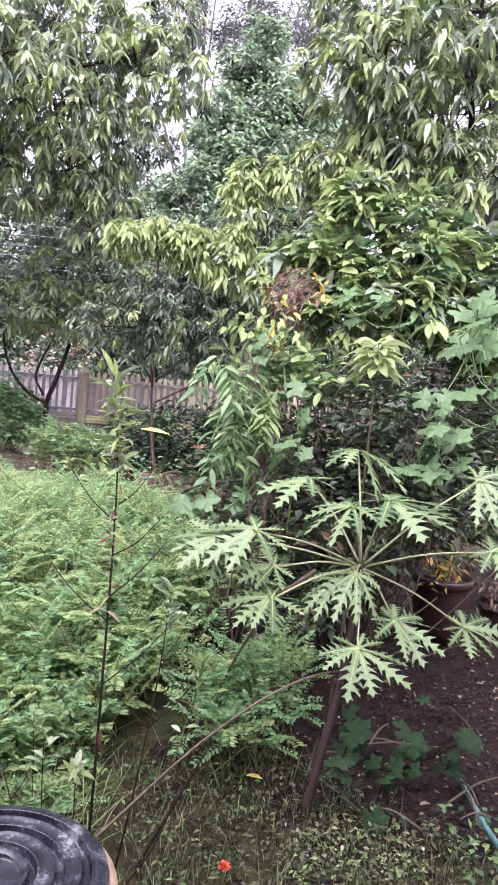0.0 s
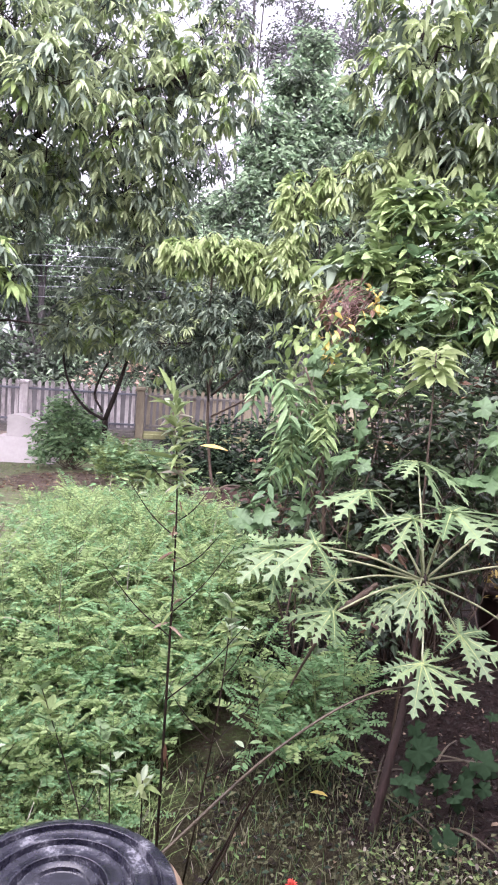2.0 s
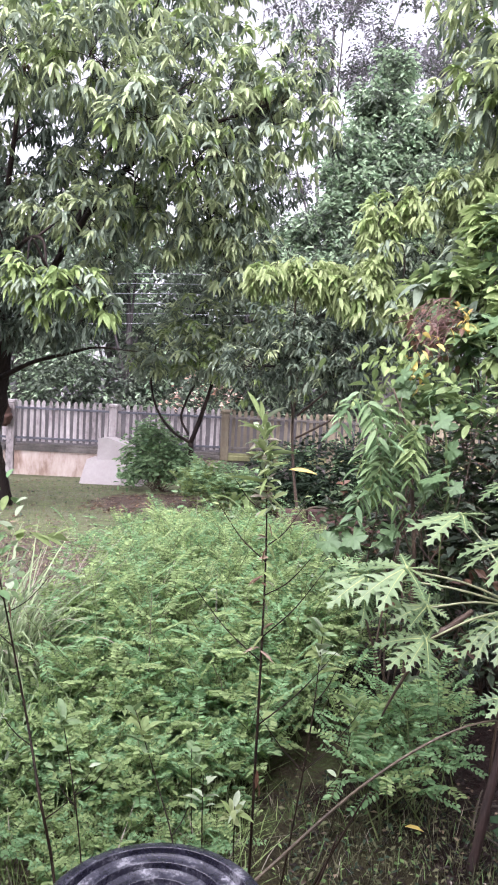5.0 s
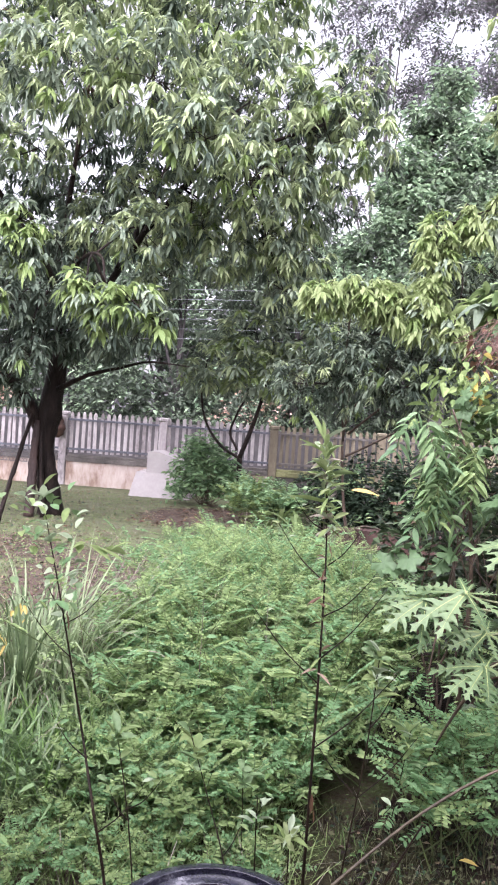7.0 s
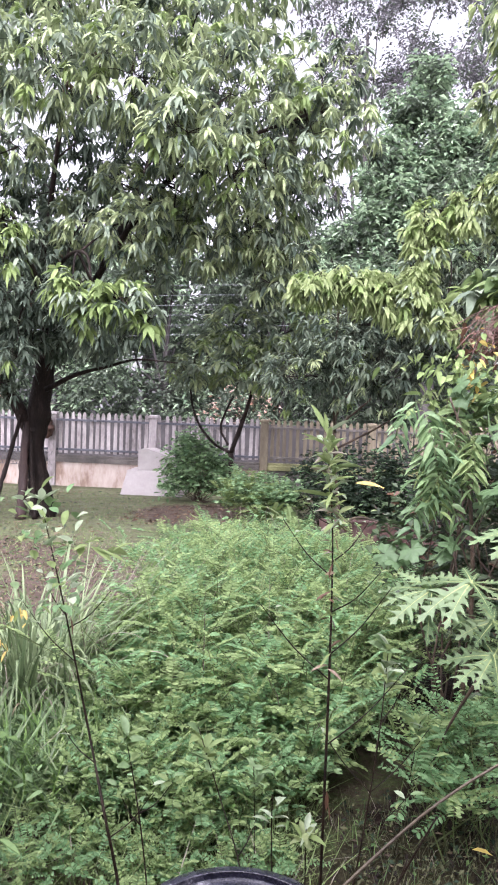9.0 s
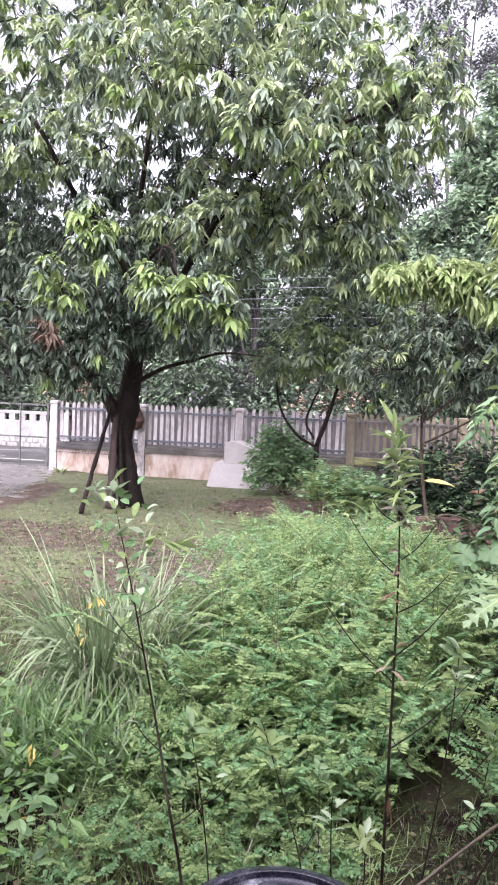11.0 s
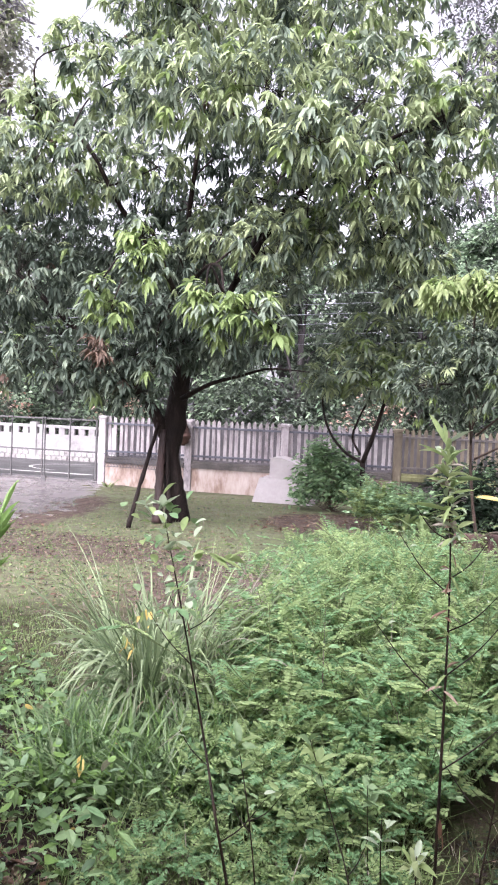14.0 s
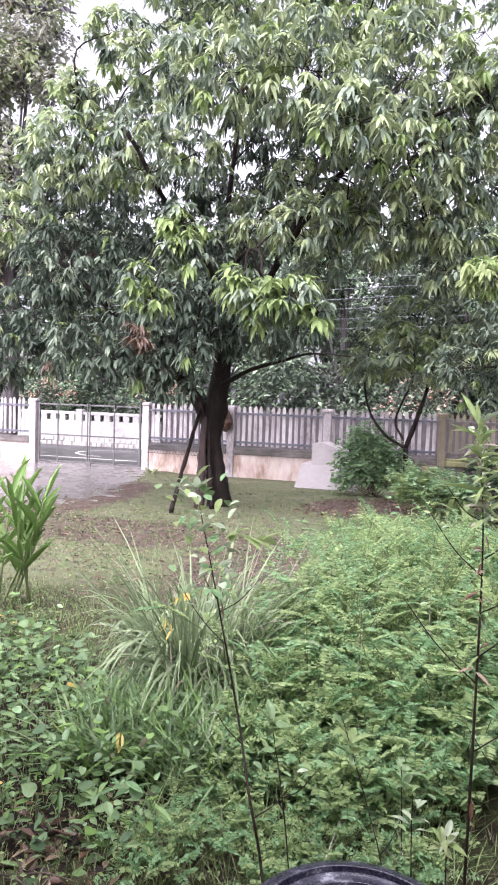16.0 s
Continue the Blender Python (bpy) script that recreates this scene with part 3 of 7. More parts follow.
tagged(part("silt_patches", g, M["ground"]), "thin wet silt lapping over the driveway edge", "silt", kind="stuff")
g = Geo()
box(g, (-120, 15.6, -0.2), (120, 20.45, 0.02))
tagged(part("road", g, M["asphalt"]), "wet asphalt road behind the fence", "road", kind="structure")
g = Geo()
a = np.linspace(math.radians(100), math.radians(262), 26)
rim = [(-9.2 + 1.5 * np.cos(a) * q, 18.4 + 1.15 * np.sin(a) * q, np.full(26, 0.024)) for q in (1.0, 0.93)]
v = np.concatenate([np.stack(q, 1) for q in rim])
g.add(v, [(q, q + 1, q + 27, q + 26) for q in range(25)])
box(g, (-11.6, 16.6, 0.0205), (-8.0, 16.72, 0.024))
tagged(part("road_marking", g, M["road_paint"]), "worn white curved line on the road", "marking", kind="structure")

# ---- unseen house wall and roof edge behind the camera, added to shade the ground ----
g = Geo()
box(g, (-9, -1.3, -0.1), (9, -1.1, 3.0))
tagged(part("unseen_shade_wall", g, M["plaster"]), "unseen plaster house wall added to shade the near ground", "wall", kind="structure")
g = Geo()
box(g, (-9.6, -1.6, 3.0), (9.6, 0.0, 3.12))
tagged(part("unseen_shade_eaves", g, M["coping"]), "unseen roof edge added to shade the near ground", "roof", kind="structure")

# ---- fence, gate and wall across the road ----
FY = 15.0
POSTS_RIGHT = [-6.94, -4.88, -2.72, -0.36, 1.88, 4.14, 6.4, 8.66]
POSTS_LEFT = [-18.8, -16.55, -14.3, -12.1, -9.95]

pg = Geo()
w, th, z0, z1 = 0.036, 0.014, 0.70, 1.58
v = [(-w, -th, z0), (w, -th, z0), (w, -th, z1 - 0.05), (0, -th, z1), (-w, -th, z1 - 0.05)]
v += [(x, th, z) for x, _, z in v]
pg.add(v, [(0, 1, 6, 5), (1, 2, 7, 6), (2, 3, 8, 7), (3, 4, 9, 8), (4, 0, 5, 9)])
pg.f.append((np.array([(0, 4, 3, 2, 1), (5, 6, 7, 8, 9)]), 0, False))
picket_mesh, picket_moss = pg.mesh("picket", M["picket"]), pg.mesh("picket_mossy", M["mossy"])
po = Geo()
box(po, (-0.085, -0.085, -0.05), (0.085, 0.085, 1.5), 0, 0.012)
box(po, (-0.1, -0.1, 1.503), (0.1, 0.1, 1.57), 0, 0.02)
post_mesh, post_moss = po.mesh("post", M["picket"]), po.mesh("post_mossy", M["mossy"])


def fence(x_posts, label):
    f = thing("fence", (x_posts[0], FY, 0), label, "fence", "boundary fence")
    for x in x_posts:
        o = part("post", post_moss if x > -0.5 else post_mesh, None, f)
        o.location = (x - x_posts[0], 0, 0)
    for a, b in zip(x_posts, x_posts[1:]):
        lo, hi = a + 0.088, b - 0.088
        g = Geo()
        box(g, (lo, FY - 0.06, -0.1), (hi, FY + 0.06, 0.5), 0, 0.008)
        part("plinth_wall", g, M["plaster" if lo < -0.4 else "coping"], f, "pale plaster plinth stained brown" if lo < -0.4 else "dark mossy plinth")
        g = Geo()
        box(g, (lo, FY - 0.1, 0.503), (hi, FY + 0.08, 0.6), 0, 0.012)
        box(g, (lo, FY - 0.05, 0.603), (hi, FY + 0.05, 0.655), 0, 0.008)
        part("ledge", g, M["coping" if lo < -0.4 else "moss_ledge"], f, "grimy concrete ledge" if lo < -0.4 else "yellow-green mossy ledge")
        for z in (0.77, 1.4):
            g = Geo()
            box(g, (lo, FY - 0.05, z - 0.022), (hi, FY - 0.017, z + 0.022), 0, 0.006)
            part("rail", g, M["rail" if lo < -0.4 else "coping"], f)
        k = int((hi - lo) / 0.13)
        for q in range(k):
            x = lo + (q + 0.5) * (hi - lo) / k
            o = part("picket", picket_moss if x > -0.3 else picket_mesh, None, f)
            o.location = (x - x_posts[0] + rng.normal(0, 0.004), rng.normal(0, 0.003), rng.normal(0, 0.008))
            o.rotation_euler = (0, rng.normal(0, 0.008), 0)
    return f


fence(POSTS_RIGHT, "weathered pale picket fence on a stained plaster plinth")
fence(POSTS_LEFT, "weathered pale picket fence beside the gate")

gate = thing("gate", (-9.55, FY - 0.02, 0), "dark metal double gate with thin upright bars", "gate")
g = Geo()
for x in (-9.78, -7.1):
    box(g, (x - 0.02, FY - 0.04, 0.06), (x + 0.02, FY, 1.47), 0, 0.004)
for z in (0.09, 0.72, 1.45):
    box(g, (-9.758, FY - 0.037, z - 0.016), (-7.122, FY - 0.003, z + 0.016), 0, 0.004)
part("gate_frame", g, M["gate_metal"], gate)
for x in (-9.25, -8.45, -8.39, -7.75):
    g = Geo()
    box(g, (x - 0.013, FY - 0.066, 0.05), (x + 0.013, FY - 0.04, 1.49), 0, 0.003)
    part("bar", g, M["gate_metal"], gate)
g = Geo()
box(g, (-8.45, FY - 0.09, 0.0), (-8.33, FY - 0.068, 0.12), 0, 0.005)
part("drop_bolt", g, M["gate_metal"], gate)
g = Geo()
for q in np.arange(-6.85, -4.98, 0.075):
    prisms(g, [(q, FY - 0.115, 0.42)], [(q + 0.2, FY - 0.115, 0.72)], 0.004, 0.004)
    prisms(g, [(q + 0.2, FY - 0.123, 0.42)], [(q, FY - 0.123, 0.72)], 0.004, 0.004)
prisms(g, [(-6.88, FY - 0.119, 0.43), (-6.88, FY - 0.119, 0.715)], [(-4.98, FY - 0.119, 0.42), (-4.98, FY - 0.119, 0.72)], 0.006, 0.006)
tagged(part("wire_mesh", g, M["rail"]), "blue-grey diamond wire mesh along the fence ledge", "wire mesh")

ow = thing("boundary_wall", (-12, 20.6, 0), "whitewashed wall with a pierced top across the road", "wall")
for a in range(6):
    x0, x1 = -27.0 + a * 3.0, -24.0 + a * 3.0
    g = Geo()
    box(g, (x0 + 0.12, 20.55, -0.1), (x1 - 0.12, 20.67, 0.83))
    part("wall_panel", g, M["white_wall"], ow)
    g = Geo()
    box(g, (x0 + 0.12, 20.545, 1.03), (x1 - 0.12, 20.675, 1.12), 0, 0.01)
    part("top_rail", g, M["white_wall"], ow)
    for q in range(8):
        g = Geo()
        x = x0 + 0.3 + q * 0.343
        box(g, (x - 0.1, 20.56, 0.832), (x + 0.1, 20.66, 1.028))
        part("baluster", g, M["white_wall"], ow)
    g = Geo()
    box(g, (x0 - 0.118, 20.5, -0.1), (x0 + 0.118, 20.72, 1.2), 0, 0.015)
    part("pillar", g, M["white_wall"], ow)
    g = Geo()
    for q in range(14):
        for r in range(2):
            x = x0 + 0.2 + q * 0.19 + rng.normal(0, 0.01) + 0.09 * r
            box(g, (x - 0.085, 20.5 + rng.normal(0, 0.008), 0.02 + 0.15 * r), (x + 0.085, 20.547, 0.15 + 0.15 * r), 0, 0.02)
    part("stone_footing", g, M["stone_footing"], ow)
# added backdrop that makes the gaps of the fence dark
g = Geo()
box(g, (-9.0, 20.5, -0.1), (60, 20.66, 1.35), 0, 0.01)
tagged(part("gap_backing_wall", g, M["far_wall"]), "dark wall added across the road to darken the fence gaps", "wall")

# ---- white concrete block by the fence ----
blk = thing("concrete_block", (-2.7, 14.3, 0), "white painted concrete block with a sloping skirt", "block")
g = Geo()
v = [(-3.12, 13.8, 0), (-1.9, 13.8, 0), (-1.9, 14.75, 0), (-3.12, 14.75, 0), (-3.02, 13.95, 0.47), (-2.0, 13.95, 0.47), (-2.0, 14.75, 0.47), (-3.02, 14.75, 0.47)]
g.add(v, [(0, 3, 2, 1), (4, 5, 6, 7), (0, 1, 5, 4), (1, 2, 6, 5), (2, 3, 7, 6), (3, 0, 4, 7)])
part("skirt", g, M["white_block"], blk)
g = Geo()
v = [(-2.83, 14.02, 0.473), (-2.1, 14.02, 0.473), (-2.1, 14.7, 0.473), (-2.83, 14.7, 0.473), (-2.83, 14.05, 0.88), (-2.62, 14.05, 0.9), (-2.2, 14.06, 0.76), (-2.2, 14.7, 0.76), (-2.62, 14.7, 0.9), (-2.83, 14.7, 0.88)]
g.add(v, [(0, 3, 2, 1), (4, 5, 8, 9), (5, 6, 7, 8), (1, 2, 7, 6), (3, 0, 4, 9)])
g.f.append((np.array([(0, 1, 6, 5, 4)]) + (g.n - 10), 0, False))
g.f.append((np.array([(2, 3, 9, 8, 7)]) + (g.n - 10), 0, False))
part("cap", g, M["white_block"], blk)
g = Geo()
tube(g, [(-4.93, 14.84, 1.48), (-4.95, 14.82, 1.38), (-4.94, 14.8, 1.2), (-4.96, 14.82, 1.06), (-4.95, 14.84, 1.0)], [0.03, 0.1, 0.15, 0.11, 0.03], 10, 0, 0.14)
tagged(part("sack", g, M["sacking"]), "rusty brown sack hung on the fence post", "sack")


# ---- trees ----
def limbs(parent, trunk_pts, trunk_r, arms, bark, sides=12, rough=0.06):
    g = Geo()
    tube(g, trunk_pts, trunk_r, sides, 0, rough)
    part("trunk", g, bark, parent)
    for pts, radii in arms:
        g = Geo()
        tube(g, pts, radii, 7, 0, rough * 0.6)
        part("limb", g, bark, parent)


def branches_to(geo, limb_pts, blobs, c, r=0.018, share=0.3):
    """Bent branches from the limbs into each clump of foliage, forking towards some of its tufts."""
    limb_pts = np.array(limb_pts, float)
    mids = np.array([q[:3] for q in blobs], float)
    owner = np.argmin(((c[:, None] - mids[None]) ** 2).sum(-1), 1)
    for q, b in enumerate(blobs):
        root = limb_pts[np.argmin(((limb_pts - mids[q]) ** 2).sum(-1))]
        bend = (root + mids[q]) / 2 + rng.normal(0, 0.1, 3) + [0, 0, 0.08]
        tube(geo, [root, bend, mids[q]], [r, r * 0.75, r * 0.5], 5, 0, 0.05, 4)
        forks = mids[q] + sphere_dirs(5) * b[3] * [0.55, 0.55, 0.55 * b[4]]
        elbow = (forks + mids[q]) / 2 + rng.normal(0, 0.08, forks.shape)
        prisms(geo, np.repeat(mids[q][None], 5, 0), elbow, r * 0.45, r * 0.36)
        prisms(geo, elbow, forks, r * 0.36, r * 0.28)
        tips = c[owner == q]
        tips = tips[rng.random(len(tips)) < share]
        if len(tips):
            near = forks[np.argmin(((tips[:, None] - forks[None]) ** 2).sum(-1), 1)]
            knee = (tips + near) / 2 + rng.normal(0, 0.05, tips.shape)
            prisms(geo, near, knee, r * 0.24, r * 0.18)
            prisms(geo, knee, tips, r * 0.18, r * 0.1)


# the big mango: blobs of foliage (x, y, z, radius, height share)
mango = thing("mango_tree", (-3.7, 10.8, 0), "large mango tree with drooping leaves and dark wet trunk", "tree", "mango trees")
arms = [
    ([(-3.85, 10.75, 1.35), (-4.15, 10.6, 1.9), (-4.9, 10.2, 2.7), (-5.8, 9.8, 3.6), (-6.6, 9.9, 4.2)], [0.12, 0.08, 0.055, 0.035, 0.02]),
    ([(-3.7, 10.75, 2.2), (-3.6, 10.7, 3.2), (-3.5, 10.4, 4.4), (-3.2, 9.9, 5.6), (-3.0, 9.6, 6.8)], [0.085, 0.046, 0.04, 0.032, 0.02]),
    ([(-3.6, 10.7, 2.4), (-2.9, 10.3, 3.3), (-2.2, 9.9, 4.2), (-1.3, 9.5, 5.0), (0.2, 9.4, 5.6)], [0.08, 0.055, 0.045, 0.035, 0.02]),
    ([(-3.6, 10.5, 3.4), (-2.9, 9.4, 3.7), (-2.3, 8.2, 3.5), (-1.85, 6.9, 2.95)], [0.03, 0.024, 0.018, 0.01]),
    ([(-3.55, 10.6, 1.95), (-3.04, 10.4, 2.18), (-2.52, 10.3, 2.32), (-2.1, 10.3, 2.43), (-1.5, 10.3, 2.4)], [0.045, 0.032, 0.024, 0.018, 0.008]),
    ([(-3.6, 10.5, 3.6), (-4.2, 9.6, 4.6), (-4.6, 9.2, 5.4), (-5.3, 9.1, 5.9)], [0.05, 0.036, 0.028, 0.014]),
    ([(-3.5, 10.5, 3.2), (-3.3, 9.2, 3.5), (-3.1, 8.0, 3.9)], [0.07, 0.05, 0.02]),
    ([(-2.6, 10.1, 3.7), (-2.3, 10.4, 4.6), (-2.0, 10.6, 5.6), (-1.6, 10.6, 6.9)], [0.06, 0.05, 0.035, 0.02]),
]
limbs(mango, [(-3.6, 10.78, -0.05), (-3.66, 10.78, 0.4), (-3.78, 10.78, 1.0), (-3.72, 10.78, 1.6), (-3.62, 10.76, 2.3), (-3.6, 10.7, 2.8)], [0.2, 0.165, 0.155, 0.185, 0.14, 0.09], arms, M["bark"], 14)
blobs_low = [(-1.98, 6.7, 2.86, 0.24, 0.8), (-1.52, 6.7, 2.78, 0.26, 0.8), (-1.25, 6.7, 2.58, 0.16, 0.9), (-1.8, 6.8, 2.62, 0.22, 0.8), (-3.05, 7.6, 3.72, 0.24, 1.2), (-3.0, 7.6, 3.4, 0.26, 1.0), (-3.6, 7.6, 3.12, 0.24, 0.8), (-3.4, 7.6, 2.9, 0.2, 0.8)]
blobs_mid = [(-5.6, 9.5, 3.8, 0.9, 0.8), (-4.25, 9.4, 2.3, 0.42, 1.1), (-3.9, 9.5, 2.05, 0.34, 1.1), (-4.4, 9.6, 3.2, 0.6, 0.9), (-2.5, 10, 2.8, 0.5, 0.7), (-3.2, 10.1, 2.85, 0.55, 0.8), (-4.6, 11, 4.2, 0.8, 0.8), (-6.3, 11, 4.9, 1.0, 0.8), (-3.0, 11.3, 5.1, 0.6, 0.7), (-2.3, 11.0, 5.7, 0.5, 0.7), (-3.3, 10.9, 5.75, 0.4, 0.7), (-2.85, 10.8, 5.3, 0.3, 0.7), (-3.9, 11.0, 5.0, 0.5, 0.7), (-3.4, 11.0, 4.2, 0.5, 0.7), (-3.9, 10.2, 3.4, 0.5, 0.8), (-4.35, 9.6, 2.15, 0.4, 1.0), (-4.05, 9.9, 2.55, 0.35, 0.9)]
blobs_top = [(-0.1, 9.6, 4.55, 0.45, 0.8), (0.05, 9.7, 3.95, 0.4, 0.8), (-0.2, 9.8, 3.5, 0.35, 0.8), (-1.1, 10, 4.2, 0.8, 0.7), (-1.8, 10.4, 4.6, 0.6, 0.6), (-2.3, 11.2, 4.55, 0.6, 0.6), (-2.75, 9.6, 4.2, 0.5, 0.8), (-2.0, 9.0, 4.0, 0.5, 0.8), (-2.2, 9.5, 4.7, 0.45, 0.8), (-1.5, 9.5, 4.35, 0.45, 0.8), (-0.5, 9.8, 4.1, 0.5, 0.7), (-1.9, 9.8, 3.6, 0.35, 0.8), (-5.4, 9.2, 5.2, 0.85, 0.8), (-4.4, 9.2, 5.2, 0.7, 0.8), (-4.25, 9.6, 6.5, 0.8, 0.8), (-2.95, 8.6, 5.8, 0.9, 0.75), (-1.8, 8.6, 5.7, 0.9, 0.75), (-1.15, 8.2, 4.9, 0.6, 0.8), (-0.8, 9.5, 5.9, 0.95, 0.8), (-0.55, 9.1, 4.75, 0.75, 0.8), (0.3, 9.5, 5.4, 0.85, 0.8), (0.4, 9.7, 6.2, 0.7, 0.8), (-3.0, 10.0, 7.9, 1.3, 0.7), (-1.2, 10.0, 7.4, 1.2, 0.7), (-4.1, 10.2, 7.9, 0.8, 0.7), (-3.4, 8.9, 4.95, 0.4, 0.8), (-1.4, 9.2, 5.2, 0.6, 0.8), (-7.2, 10.2, 4.6, 0.8, 0.8), (-5.35, 9.2, 5.95, 0.45, 0.8), (-5.6, 9.4, 6.2, 0.35, 0.8), (-6.2, 9.6, 5.5, 0.55, 0.8), (-4.9, 9.4, 6.9, 0.45, 0.8)]
blobs_fringe = [(-6.6, 10, 2.95, 0.9, 0.7), (-5.4, 9.5, 2.5, 0.7, 0.7), (-7.1, 10, 2.4, 0.8, 0.7), (-4.9, 9.2, 2.3, 0.4, 0.9)]
blobs_mid += [(-3.5, 9.6, 2.75, 0.42, 0.9), (-3.15, 9.4, 3.2, 0.42, 0.9), (-3.75, 9.3, 3.1, 0.4, 0.9), (-3.5, 9.3, 2.35, 0.3, 0.9), (-3.3, 9.6, 3.9, 0.4, 0.9), (-2.7, 9.4, 2.75, 0.36, 0.9)]
blobs_back = [(-6.6, 12.0, 5.5, 0.7, 0.8), (-5.5, 12.0, 6.7, 0.8, 0.8), (-4.4, 12.0, 7.9, 0.8, 0.8), (-3.2, 12.0, 6.6, 0.6, 0.7), (-2.1, 12.0, 6.7, 0.8, 0.7), (-1.0, 12.0, 6.7, 0.8, 0.8), (0.1, 12.0, 6.4, 0.7, 0.8), (-0.9, 12.0, 5.6, 0.7, 0.8), (0.3, 11.8, 5.2, 0.6, 0.8), (-2.1, 12.0, 4.9, 0.5, 0.8), (-0.7, 12.0, 4.6, 0.6, 0.8), (-5.5, 12.0, 4.4, 0.7, 0.8), (-6.7, 12.0, 4.2, 0.7, 0.8), (-4.5, 12.0, 5.6, 0.6, 0.8), (-5.6, 12.0, 5.5, 0.6, 0.8), (-2.0, 12.0, 7.9, 0.9, 0.7), (0.0, 11.8, 4.2, 0.5, 0.8)]
g, tw = Geo(), Geo()
hubs = [p for pts, _ in arms[:4] + arms[5:] for p in curve(pts, 3)]
# dark tufts low and behind, pale ones on top: crown light as colour
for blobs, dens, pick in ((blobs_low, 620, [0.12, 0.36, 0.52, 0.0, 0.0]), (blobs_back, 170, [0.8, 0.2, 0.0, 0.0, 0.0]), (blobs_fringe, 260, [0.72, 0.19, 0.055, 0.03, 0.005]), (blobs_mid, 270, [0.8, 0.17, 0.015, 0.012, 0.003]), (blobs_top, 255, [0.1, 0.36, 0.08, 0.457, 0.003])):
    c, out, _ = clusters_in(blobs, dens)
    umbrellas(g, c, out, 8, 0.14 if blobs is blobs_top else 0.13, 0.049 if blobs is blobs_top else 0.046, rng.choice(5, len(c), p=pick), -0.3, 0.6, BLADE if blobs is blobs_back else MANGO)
    branches_to(tw, hubs, blobs, c, 0.01 if blobs is blobs_back else 0.016, 0.25)
c = np.array([-4.24, 9.0, 2.52]) + rng.normal(0, 1, (16, 3)) * [0.07, 0.06, 0.1]
umbrellas(g, c, sphere_dirs(16), 8, 0.13, 0.04, 4, -0.4)
tagged(part("branchwork", tw, M["bark"], mango), kind="stuff")
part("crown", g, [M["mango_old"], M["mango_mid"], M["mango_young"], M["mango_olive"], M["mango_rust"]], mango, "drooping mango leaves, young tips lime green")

for pts, r, mat in (([(-4.02, 9.75, 0.0), (-3.99, 10.2, 0.75), (-3.92, 10.6, 1.55)], 0.034, "bark"), ([(-3.82, 10.4, 0.0), (-3.84, 10.52, 0.7), (-3.86, 10.66, 1.45)], 0.072, "prop"), ([(-3.6, 10.4, 0.0), (-3.69, 10.5, 0.6), (-3.78, 10.62, 1.3)], 0.036, "bark")):
    g = Geo()
    tube(g, pts, [r, r * 0.9, r * 0.75], 9, 0, 0.16, 9)
    tagged(part("wooden_prop", g, M[mat]), "old wooden post leaning against the mango trunk", "post", "props of the mango tree")

# second mango with bright hanging tips
mango_b = thing("mango_tree", (0.95, 9.6, 0), "young mango tree with bright lime hanging leaves", "tree", "mango trees")
arms = [
    ([(0.75, 9.5, 1.5), (0.65, 8.6, 2.2), (0.6, 7.4, 2.8), (0.55, 6.5, 2.95)], [0.016, 0.014, 0.012, 0.008]),
    ([(0.75, 9.5, 1.7), (1.1, 8.4, 2.6), (1.3, 7.0, 3.2), (1.35, 6.1, 3.5)], [0.016, 0.014, 0.012, 0.008]),
    ([(0.8, 9.4, 1.6), (1.5, 8.9, 2.3), (2.0, 8.2, 3.0)], [0.015, 0.012, 0.008]),
    ([(0.8, 9.5, 1.3), (1.3, 9.3, 1.6), (1.7, 9.0, 1.9)], [0.016, 0.012, 0.006]),
]
limbs(mango_b, [(0.95, 9.6, -0.05), (0.82, 9.6, 0.7), (0.75, 9.5, 1.5), (0.8, 9.4, 2.4)], [0.024, 0.02, 0.018, 0.014], arms, M["twig"], 10)
g, tw = Geo(), Geo()
hubs = [p for pts, _ in arms for p in curve(pts, 3)]
tips_b = [(0.3, 6.2, 2.84, 0.18, 0.9), (0.5, 6.2, 2.92, 0.18, 0.7), (0.68, 6.2, 2.86, 0.2, 0.9), (0.92, 6.2, 2.8, 0.2, 0.9), (1.2, 6.1, 3.4, 0.17, 1.0), (1.22, 6.1, 3.15, 0.17, 1.1), (1.17, 6.1, 2.92, 0.16, 1.1), (1.16, 6.1, 2.7, 0.19, 1.2), (1.4, 6.1, 2.6, 0.16, 1.1), (1.55, 6.1, 3.48, 0.2, 0.8), (1.9, 6.1, 3.66, 0.24, 0.8)]
c, out, _ = clusters_in(tips_b, 1000)
umbrellas(g, c, out, 12, 0.095, 0.034, rng.choice([1, 2, 4], len(c), p=[0.08, 0.24, 0.68]), -0.55, 0.5)
branches_to(tw, hubs, tips_b, c, 0.008, 0.4)
inner_b = [(0.78, 8, 2.5, 0.75, 0.75), (1.3, 8, 2.35, 0.75, 0.7), (0.3, 8.6, 2.2, 0.6, 0.7), (1.7, 7.8, 2.9, 0.75, 0.8), (1.1, 8.4, 3.0, 0.7, 0.7), (1.9, 7.2, 3.3, 0.6, 0.8)]
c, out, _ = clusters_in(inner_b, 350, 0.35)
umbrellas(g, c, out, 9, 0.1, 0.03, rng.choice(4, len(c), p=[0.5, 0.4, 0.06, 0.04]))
branches_to(tw, hubs, inner_b, c, 0.011, 0.7)
tagged(part("branchwork", tw, M["bark"], mango_b), kind="stuff")
part("crown", g, [M["mango_old"], M["mango_mid"], M["mango_young"], M["mango_olive"], M["mango_tip"]], mango_b, "dark inner leaves with lime tips")

